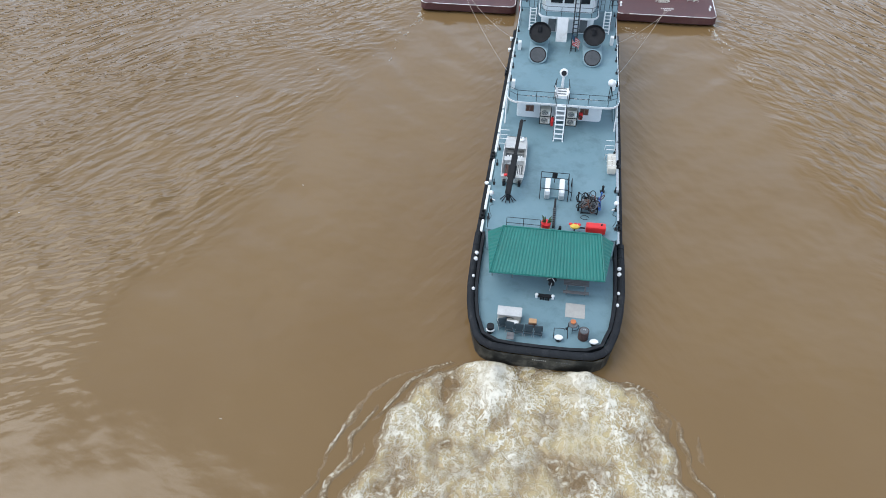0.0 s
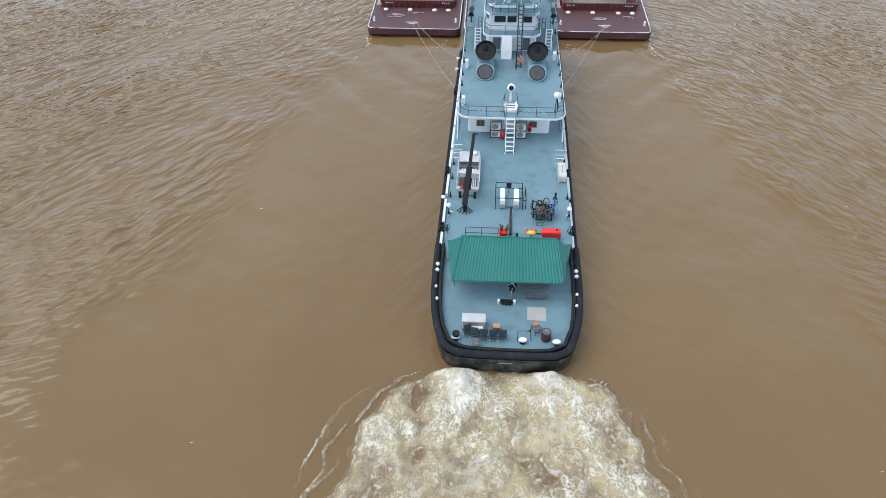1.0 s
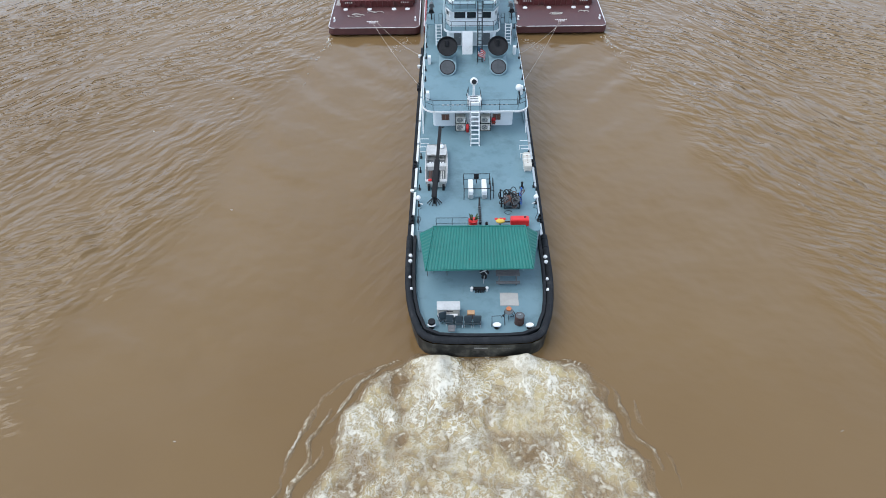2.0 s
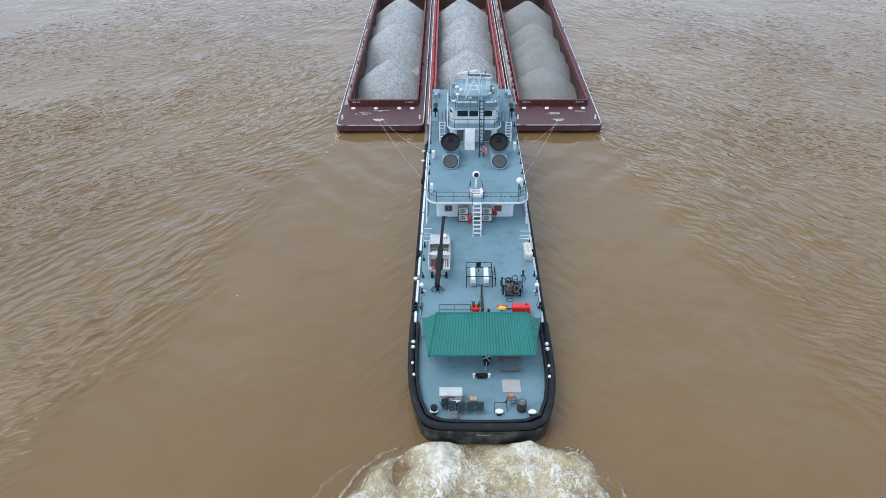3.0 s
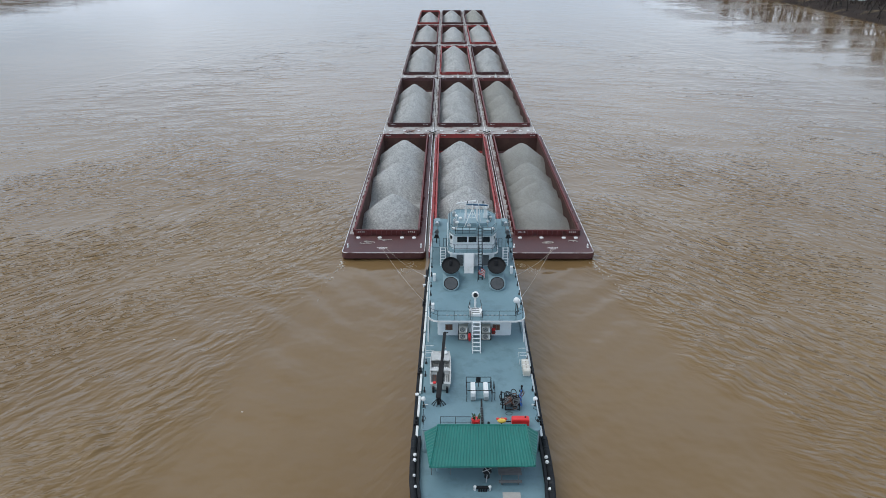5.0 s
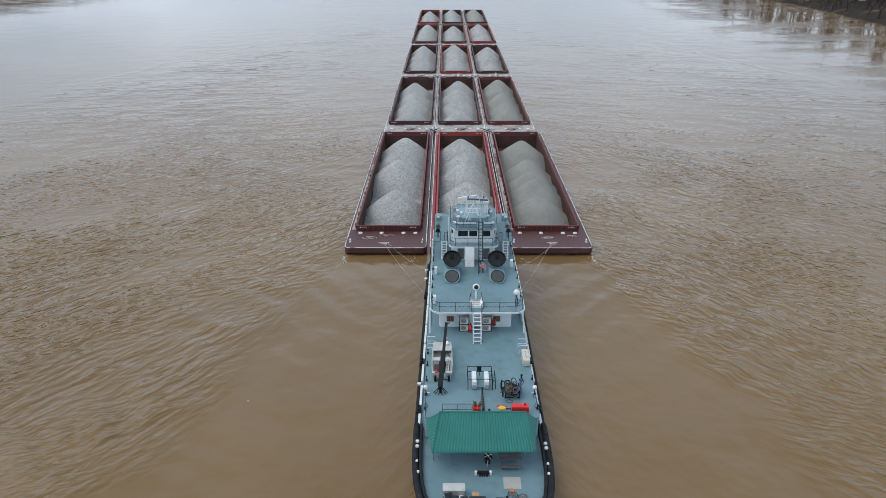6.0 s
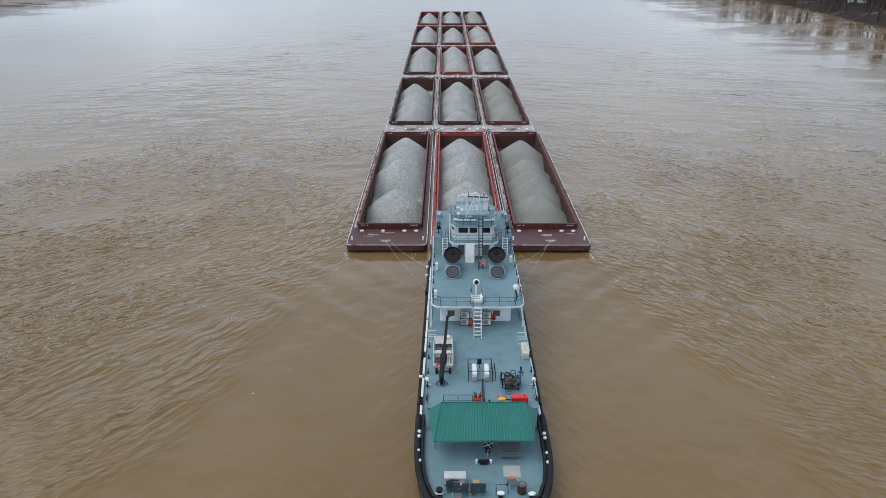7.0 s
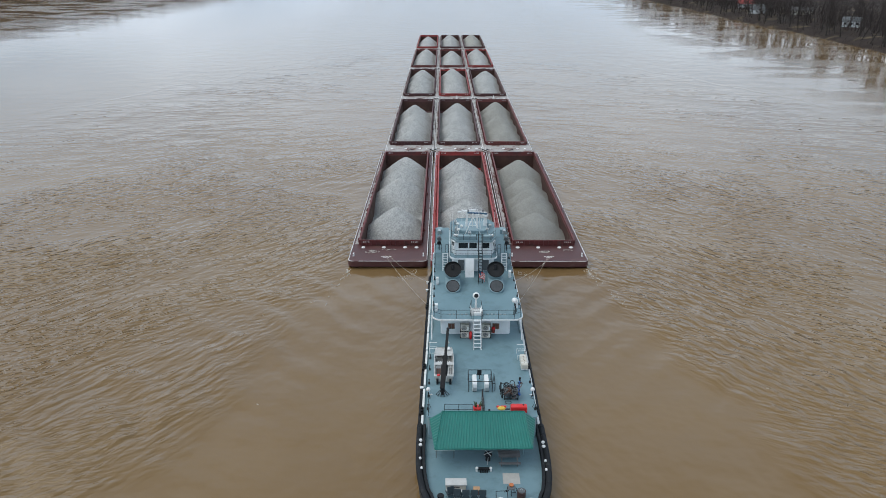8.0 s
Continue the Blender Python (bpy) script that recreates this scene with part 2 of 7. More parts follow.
    patch = span(noise_of(own, 0.045, 3.0), 0.36, 0.62, 0.25, 1.0)
    patch2 = span(noise_of(own, 0.06, 3.0, 0.5, (1, 1, 1), 40), 0.36, 0.62, 0.15, 1.0)
    a = noise_of(vec, 1.0, 1.5, 0.4, (0.34, 1.05, 0.3), 54)
    b = noise_of(vec, 1.0, 1.5, 0.4, (0.50, 1.60, 0.3), 24)
    c = noise_of(vec, 1.0, 2.0, 0.4, (0.4, 1.2, 0.3), 58)
    h = calc("MULTIPLY", calc("MULTIPLY", a, 0.66), calc("MULTIPLY", out, patch))
    h = calc("ADD", h, calc("MULTIPLY", calc("MULTIPLY", b, 0.42), calc("MULTIPLY", out, patch2)))
    h = calc("ADD", h, calc("MULTIPLY", calc("MULTIPLY", c, 0.09), near))
    h = calc("ADD", h, calc("MULTIPLY", noise_of(pos, 0.14, 3.0), calc("ADD", calc("MULTIPLY", fade, 0.26), calc("MULTIPLY", span(ax, 60.0, 170.0, 0.14, 0.045), span(sep.outputs["Y"], -62.0, -42.0, 0.3, 1.0)))))
    h = calc("ADD", h, calc("MULTIPLY", noise_of(pos, 1.7, 3.0, 0.5, (0.6, 1.0, 1), 15), calc("ADD", calc("MULTIPLY", out, 0.018), span(ax, 60.0, 170.0, 0.008, 0.0015))))
    # the bow wave's wedge: low even crests inside it, glassy water outside
    wedge = calc("ADD", calc("SUBTRACT", ax, 15.0), calc("MULTIPLY", calc("SUBTRACT", sep.outputs["Y"], 292.0), 0.54))
    wedge = calc("ADD", wedge, calc("MULTIPLY", wob, 1.3))
    inside = calc("MULTIPLY", span(wedge, 6.0, -22.0), calc("MULTIPLY", span(sep.outputs["Y"], 300.0, 270.0), span(sep.outputs["Y"], -30.0, 40.0, 0.15, 1.0)))
    crests = noise_of(vec, 1.0, 1.5, 0.45, (0.07, 0.30, 0.1), 12)
    small = noise_of(vec, 1.0, 1.5, 0.45, (0.16, 0.62, 0.2), 20)
    h = calc("ADD", h, calc("MULTIPLY", calc("ADD", calc("MULTIPLY", crests, 0.26), calc("MULTIPLY", small, 0.11)), calc("MULTIPLY", inside, patch)))
    lip = calc("MULTIPLY", span(calc("ABSOLUTE", wedge), 2.2, 0.0), span(sep.outputs["Y"], 60.0, 150.0))
    h = calc("ADD", h, calc("MULTIPLY", lip, 0.035))
    # cat's paws: patches that the wind roughens, out on the open river
    paws = span(noise_of(pos, 1.0, 5.0, 0.6, (0.022, 0.05, 0.02), 0), 0.47, 0.55)
    paws = calc("MULTIPLY", paws, calc("MAXIMUM", span(sep.outputs["X"], 95.0, 140.0), span(sep.outputs["X"], -190.0, -300.0)))
    h = calc("ADD", h, calc("MULTIPLY", noise_of(pos, 2.2, 2.0), calc("MULTIPLY", paws, 0.07)))
    l.new(calc("ADD", calc("MULTIPLY", paws, 0.13), span(ax, 150.0, 60.0, 0.04, 0.11)), bsdf.inputs["Roughness"])
    bp = n.new("ShaderNodeBump")
    bp.inputs["Distance"].default_value = 1.0
    bp.inputs["Strength"].default_value = 1.0
    l.new(h, bp.inputs["Height"])
    l.new(bp.outputs["Normal"], bsdf.inputs["Normal"])
    return m


WATER_DARK, WATER_LIGHT = (0.164, 0.100, 0.042), (0.198, 0.126, 0.056)
WATER = water_material()


def wash_material():
    """Churned water: brown and yellowish boils laced with white foam."""
    m = bpy.data.materials.new("propeller_wash")
    m.use_nodes = True
    n, l = m.node_tree.nodes, m.node_tree.links
    bsdf = n["Principled BSDF"]
    own = n.new("ShaderNodeTexCoord").outputs["Object"]

    def noise_of(scale, detail, rough=0.6, dist=0.0):
        t = n.new("ShaderNodeTexNoise")
        for k, v in (("Scale", scale), ("Detail", detail), ("Roughness", rough), ("Distortion", dist)):
            t.inputs[k].default_value = v
        l.new(own, t.inputs["Vector"])
        return t

    def span(v, a, b, lo=0.0, hi=1.0):
        r = n.new("ShaderNodeMapRange")
        r.interpolation_type = "SMOOTHSTEP"
        for k, x in (("From Min", a), ("From Max", b), ("To Min", lo), ("To Max", hi)):
            r.inputs[k].default_value = x
        l.new(v, r.inputs["Value"])
        return r.outputs["Result"]

    def calc(op, a, b):
        k = n.new("ShaderNodeMath")
        k.operation = op
        for i, v in enumerate((a, b)):
            if isinstance(v, (int, float)):
                k.inputs[i].default_value = v
            else:
                l.new(v, k.inputs[i])
        return k.outputs[0]

    warp = n.new("ShaderNodeVectorMath")
    warp.operation = "MULTIPLY_ADD"
    warp.inputs[1].default_value = (1.6, 1.9, 0)
    l.new(noise_of(0.6, 4.0).outputs["Color"], warp.inputs[0])
    l.new(own, warp.inputs[2])
    drawn = n.new("ShaderNodeMapping")       # the current draws the foam out astern
    drawn.inputs["Scale"].default_value = (1.0, 0.72, 1.0)
    l.new(warp.outputs[0], drawn.inputs["Vector"])
    lace = None
    for scale, width, gain, detail in ((0.4, 0.024, 1.0, 4.0), (0.95, 0.028, 1.0, 3.0), (2.0, 0.036, 0.75, 2.5), (4.0, 0.05, 0.3, 1.5)):
        t = n.new("ShaderNodeTexNoise")
        t.inputs["Scale"].default_value, t.inputs["Detail"].default_value, t.inputs["Roughness"].default_value = scale, detail, 0.6
        l.new(drawn.outputs[0], t.inputs["Vector"])
        off = n.new("ShaderNodeMath")
        off.operation = "ABSOLUTE"
        l.new(calc("SUBTRACT", t.outputs["Fac"], 0.5), off.inputs[0])
        e = calc("MULTIPLY", span(off.outputs[0], width, 0.0), gain)
        lace = e if lace is None else calc("MAXIMUM", lace, e)
    sep = n.new("ShaderNodeSeparateXYZ")
    l.new(own, sep.inputs[0])
    crest = calc("MULTIPLY", span(sep.outputs["Z"], 0.32, 0.85), span(noise_of(1.8, 7.0, 0.7).outputs["Fac"], 0.34, 0.62, 0.3, 1.0))
    blob = calc("MULTIPLY", span(noise_of(0.5, 9.0, 0.72, 0.6).outputs["Fac"], 0.48, 0.60), span(noise_of(3.2, 8.0, 0.8).outputs["Fac"], 0.40, 0.60, 0.05, 1.0))
    thin = span(noise_of(0.22, 4.0).outputs["Fac"], 0.34, 0.60, 0.3, 1.1)
    flat = n.new("ShaderNodeMath")
    flat.operation = "ABSOLUTE"
    l.new(calc("SUBTRACT", sep.outputs["Z"], 0.11), flat.inputs[0])
    rim = calc("MULTIPLY", span(flat.outputs[0], 0.06, 0.0), span(noise_of(2.6, 6.0, 0.7).outputs["Fac"], 0.40, 0.58))
    fine = span(noise_of(6.0, 4.0, 0.7).outputs["Fac"], 0.30, 0.60, 0.8, 1.15)
    foam = calc("ADD", calc("MULTIPLY", lace, thin), calc("MAXIMUM", calc("MULTIPLY", blob, 0.62), crest))
    foam = calc("MINIMUM", calc("MULTIPLY", calc("MAXIMUM", foam, calc("MULTIPLY", rim, 0.75)), fine), 1.0)
    body = n.new("ShaderNodeValToRGB")
    body.color_ramp.elements[0].position, body.color_ramp.elements[0].color = 0.30, (0.255, 0.175, 0.085, 1)
    body.color_ramp.elements[1].position, body.color_ramp.elements[1].color = 0.68, (0.49, 0.395, 0.20, 1)
    l.new(noise_of(0.42, 7.0, 0.65).outputs["Fac"], body.inputs["Fac"])
    mx = n.new("ShaderNodeMix")
    mx.data_type = "RGBA"
    mx.inputs[7].default_value = (0.70, 0.65, 0.535, 1)
    l.new(foam, mx.inputs[0])
    l.new(body.outputs["Color"], mx.inputs[6])
    edge = n.new("ShaderNodeMix")     # the thin skirt is plain river water, but for its foam
    edge.data_type = "RGBA"
    edge.inputs[6].default_value = (*WATER_LIGHT, 1)
    l.new(calc("MAXIMUM", span(sep.outputs["Z"], 0.05, 0.34), calc("MULTIPLY", rim, 0.8)), edge.inputs[0])
    l.new(mx.outputs[2], edge.inputs[7])
    l.new(edge.outputs[2], bsdf.inputs["Base Color"])
    l.new(span(foam, 0.0, 0.6, 0.14, 0.75), bsdf.inputs["Roughness"])
    bp = n.new("ShaderNodeBump")
    bp.inputs["Strength"].default_value, bp.inputs["Distance"].default_value = 0.6, 0.16
    l.new(calc("ADD", foam, calc("MULTIPLY", noise_of(1.6, 6.0).outputs["Fac"], 1.4)), bp.inputs["Height"])
    l.new(bp.outputs["Normal"], bsdf.inputs["Normal"])
    return m


WASH = wash_material()
FOAM = surf("white_foam", (0.72, 0.68, 0.58), (0.84, 0.82, 0.77), 1.6, 0.85, 0, 0.5, 9, (0.5, 0.42, 0.28), 1.1, 0.5, 0.68)
BARK = surf("grey_bark", (0.036, 0.031, 0.028), (0.07, 0.062, 0.056), 0.8, 0.9, 0, 0.4, 6, spec=0.1)
TWIG = surf("bare_twigs", (0.042, 0.034, 0.033), (0.075, 0.062, 0.058), 0.6, 0.9, 0, 0, spec=0.1)
MUD = surf("muddy_bank", (0.026, 0.020, 0.018), (0.052, 0.040, 0.033), 0.12, 0.9, 0, 0.5, 0.6, (0.15, 0.115, 0.072), 0.09, 0.54, 0.66, spec=0.1)

# ---------------------------------------------------------------- mesh helpers
def box(bm, x0, x1, y0, y1, z0, z1, bevel=0.0, m=None):
    g = bmesh.ops.create_cube(bm, size=1.0, matrix=(m or Matrix()) @ Matrix.Translation(((x0 + x1) / 2, (y0 + y1) / 2, (z0 + z1) / 2)) @ Matrix.Diagonal((x1 - x0, y1 - y0, z1 - z0, 1)))
    if bevel:
        edges = list({e for v in g["verts"] for e in v.link_edges})
        bmesh.ops.bevel(bm, geom=edges, offset=bevel, segments=2, profile=0.6, affect="EDGES")
    return bm


def cyl(bm, p0, p1, r0, r1=None, seg=12, caps=True):
    p0, p1 = Vector(p0), Vector(p1)
    d = p1 - p0
    m = Matrix.Translation((p0 + p1) / 2) @ d.to_track_quat("Z", "Y").to_matrix().to_4x4()
    bmesh.ops.create_cone(bm, cap_ends=caps, segments=seg, radius1=r0, radius2=r0 if r1 is None else r1, depth=d.length, matrix=m)
    return bm


def tube(bm, points, r, seg=6):
    """One skin round a bent line, capped at both ends."""
    p = [Vector(q) for q in points]
    p = p[:1] + [b for a, b in zip(p, p[1:]) if (b - a).length > 1e-5]
    u, rows = None, []
    for i, q in enumerate(p):
        back = (q - p[i - 1]).normalized() if i else (p[1] - q).normalized()
        on = (p[i + 1] - q).normalized() if i + 1 < len(p) else back
        d = back + on
        d = d.normalized() if d.length > 0.1 else back
        u = d.orthogonal() if u is None else u - d * u.dot(d)
        u = (u if u.length > 1e-3 else d.orthogonal()).normalized()
        v = d.cross(u)
        rows.append([bm.verts.new(q + (u * math.cos(k) + v * math.sin(k)) * r) for k in (2 * math.pi * j / seg for j in range(seg))])
    for a, b in zip(rows, rows[1:]):
        for j in range(seg):
            bm.faces.new((a[j], a[(j + 1) % seg], b[(j + 1) % seg], b[j]))
    bm.faces.new(rows[0][::-1])
    bm.faces.new(rows[-1])
    return bm


def ball(bm, c, r, sx=1.0, sy=1.0, sz=1.0, u=12, v=8):
    bmesh.ops.create_uvsphere(bm, u_segments=u, v_segments=v, radius=r, matrix=Matrix.Translation(c) @ Matrix.Diagonal((sx, sy, sz, 1)))
    return bm


def ring(bm, c, r, tr, axis=(0, 0, 1), seg=20, tseg=8):
    """A torus."""
    q = Matrix.Translation(c) @ Vector(axis).to_track_quat("Z", "Y").to_matrix().to_4x4()
    vs = [[bm.verts.new(q @ Vector(((r + tr * math.cos(b)) * math.cos(a), (r + tr * math.cos(b)) * math.sin(a), tr * math.sin(b))))
           for b in (2 * math.pi * j / tseg for j in range(tseg))] for a in (2 * math.pi * i / seg for i in range(seg))]
    for i in range(seg):
        for j in range(tseg):
            bm.faces.new((vs[i][j], vs[(i + 1) % seg][j], vs[(i + 1) % seg][(j + 1) % tseg], vs[i][(j + 1) % tseg]))
    return bm


def prism(bm, outline, z0, z1):
    """A closed outline of (x, y), drawn up from z0 to z1."""
    lo, hi = [bm.verts.new((x, y, z0)) for x, y in outline], [bm.verts.new((x, y, z1)) for x, y in outline]
    bm.faces.new(hi)
    bm.faces.new(lo[::-1])
    for i in range(len(outline)):
        j = (i + 1) % len(outline)
        bm.faces.new((lo[i], lo[j], hi[j], hi[i]))
    return bm


def sweep(bm, path, profile, closed=False):
    """A profile of (out, up) swept along a level path of (x, y, z); out points to the right of the way."""
    rows = []
    for i, p in enumerate(path):
        a = Vector(path[i - 1] if i or closed else path[0])
        b = Vector(path[(i + 1) % len(path)] if i + 1 < len(path) or closed else path[-1])
        d = (b - a)
        d.z = 0
        d.normalize()
        out = Vector((d.y, -d.x, 0))
        rows.append([bm.verts.new(Vector(p) + out * o + Vector((0, 0, u))) for o, u in profile])
    n = len(profile)
    for i in range(len(rows) if closed else len(rows) - 1):
        r0, r1 = rows[i], rows[(i + 1) % len(rows)]
        for j in range(n):
            bm.faces.new((r0[j], r1[j], r1[(j + 1) % n], r0[(j + 1) % n]))
    if not closed:
        bm.faces.new(rows[0])
        bm.faces.new(rows[-1][::-1])
    return bm


def grid_mesh(bm, xs, ys, height):
    vs = [[bm.verts.new((x, y, height(x, y))) for x in xs] for y in ys]
    for j in range(len(ys) - 1):
        for i in range(len(xs) - 1):
            bm.faces.new((vs[j][i], vs[j][i + 1], vs[j + 1][i + 1], vs[j + 1][i]))
    return bm


def mesh_of(name, bm, material, smooth=False):
    bmesh.ops.recalc_face_normals(bm, faces=bm.faces[:])
    me = bpy.data.meshes.new(name)
    bm.to_mesh(me)
    bm.free()
    me.materials.append(material)
    if smooth:
        me.polygons.foreach_set("use_smooth", [True] * len(me.polygons))
    return me


def part(name, bm, material, parent, label="", smooth=False):
    """One mesh object under a thing or under a part."""
    ob = new(name, mesh_of(name, bm, material, smooth) if isinstance(bm, bmesh.types.BMesh) else bm)
    ob.parent = parent
    return tagged(ob, label)


def thing(name, x, y, z, label, category, group="", turn=0.0, tow=True):
    """An Empty at a thing's base, to carry its parts."""
    ob = new(name)
    ob.empty_display_size = 0.2
    ob.matrix_basis = pose(x, y, z, 0, 0, turn)
    if tow:
        TOW.append(ob)
    return tagged(ob, label, category, group)


def solid(name, bm, material, x, y, z, label, category, group="", turn=0.0, tow=True, smooth=False):
    """A thing of one mesh."""
    ob = new(name, mesh_of(name, bm, material, smooth))
    ob.matrix_basis = pose(x, y, z, 0, 0, turn)
    if tow:
        TOW.append(ob)
    return tagged(ob, label, category, group)


def B():
    return bmesh.new()

# ---------------------------------------------------------------- river
def wave_height(x, y):
    """Wake of the tow: crests that run out on both sides from the barges' corners and the boat's flanks, with chop over them."""
    h = np.zeros_like(x)
    ax = np.abs(x - 0.2)
    for y0, x0, amp, lam, ang in ((0.0, 16.0, 0.13, 5.5, 0.62), (0.0, 15.0, 0.09, 3.4, 0.8), (-8.0, 5.0, 0.05, 2.3, 0.7), (-30.0, 5.0, 0.04, 1.9, 0.75)):
        along = (y0 - y) * math.cos(ang) + (ax - x0) * math.sin(ang)
        across = (ax - x0) - (y0 - y) * 0.55
        wob = 1.2 * np.sin(x * 0.13 + y * 0.07) + 0.8 * np.sin(x * 0.31 - y * 0.19)
        env = np.exp(-(across / 13.0) ** 2) * (y < y0 + 6) * np.clip((y0 + 6 - y) / 14, 0, 1)
        h += 0.6 * amp * env * np.sin(2 * math.pi * (along + wob) / lam)
    return h


def spaced(lo, hi, n, far_lo, far_hi):
    """Even steps from lo to hi, then ever longer ones out to both ends."""
    mid = np.linspace(lo, hi, n)
    out = np.geomspace(12, 1, 14)
    return np.concatenate([[lo - (lo - far_lo) * (2 ** (k / 2.2) - 1) / (2 ** (14 / 2.2) - 1) for k in range(14, 0, -1)], mid, [hi + (far_hi - hi) * (2 ** (k / 2.2) - 1) / (2 ** (14 / 2.2) - 1) for k in range(1, 15)]])


def river():
    """One sheet to the horizon, fine where the wake heaps it."""
    xs, ys = spaced(-110, 110, 300, -2800, 2800), spaced(-75, 310, 480, -1200, 4500)
    for axis, lines in ((xs, (-15.85, -6.0, -4.7, 5.1, 6.2, 15.8, 16.35)), (ys, (0.9, 58.0, 296.0))):
        for v in lines:
            axis[np.abs(axis - v).argmin()] = v
    nx, ny = len(xs), len(ys)
    gx, gy = np.meshgrid(xs, ys)
    rim = np.clip(np.minimum.reduce([gx + 110, 110 - gx, gy + 75, 310 - gy]) / 25, 0, 1)
    z = wave_height(gx, gy) * rim
    co = np.stack([gx, gy, z], -1).reshape(-1, 3)
    i, j = np.meshgrid(np.arange(nx - 1), np.arange(ny - 1))
    a = (j * nx + i).ravel()
    faces = np.stack([a, a + 1, a + nx + 1, a + nx], 1)
    # no water inside the barges' hulls
    cx, cy = (gx[:-1, :-1] + gx[:-1, 1:]) / 2, (gy[:-1, :-1] + gy[1:, :-1]) / 2
    holds = ((cx > -15.85) & (cx < -6.0)) | ((cx > -4.7) & (cx < 5.1)) | ((cx > 6.2) & (cx < 15.8))
    dry = (holds & (cy > 0.9) & (cy < 296.0)) | ((cx > 15.8) & (cx < 16.35) & (cy > 0.9) & (cy < 58.0))
    faces = faces[~dry.ravel()]
    me = bpy.data.meshes.new("water")
    me.from_pydata(co.tolist(), [], faces.tolist())
    me.polygons.foreach_set("use_smooth", [True] * len(me.polygons))
    me.materials.append(WATER)
    ob = new("water", me)
    TOW.append(ob)
    tagged(ob, "muddy brown river water with the tow's wake running through it", "river", kind="structure")


river()


# ---------------------------------------------------------------- barges
BW, BL, BD = 5.38, 59.3, 1.12          # half width, length, deck height
HX, HY0, HY1, CT = 4.5, 6.0, 56.4, 1.9   # hopper's half width, its ends, coaming top
FLOOR = -2.0


def rounded(x0, x1, y0, y1, r, n=5):
    pts = []
    for cx, cy, a0 in ((x1 - r, y1 - r, 0), (x0 + r, y1 - r, 90), (x0 + r, y0 + r, 180), (x1 - r, y0 + r, 270)):
        pts += [(cx + r * math.cos(radians(a0 + 90 * i / n)), cy + r * math.sin(radians(a0 + 90 * i / n))) for i in range(n + 1)]
    return pts


def frame_ring(bm, outer, inner, z0, z1):
    """A flat ring between two rectangles (x0, x1, y0, y1)."""
    def loop(r, z):
        x0, x1, y0, y1 = r
        return [bm.verts.new(p) for p in ((x0, y0, z), (x1, y0, z), (x1, y1, z), (x0, y1, z))]
    lo, hi, li, hi2 = loop(outer, z0), loop(outer, z1), loop(inner, z0), loop(inner, z1)
    for i in range(4):
        j = (i + 1) % 4
        bm.faces.new((lo[i], lo[j], hi[j], hi[i]))
        bm.faces.new((li[j], li[i], hi2[i], hi2[j]))
        bm.faces.new((hi[i], hi[j], hi2[j], hi2[i]))
        bm.faces.new((lo[j], lo[i], li[i], li[j]))
    return bm


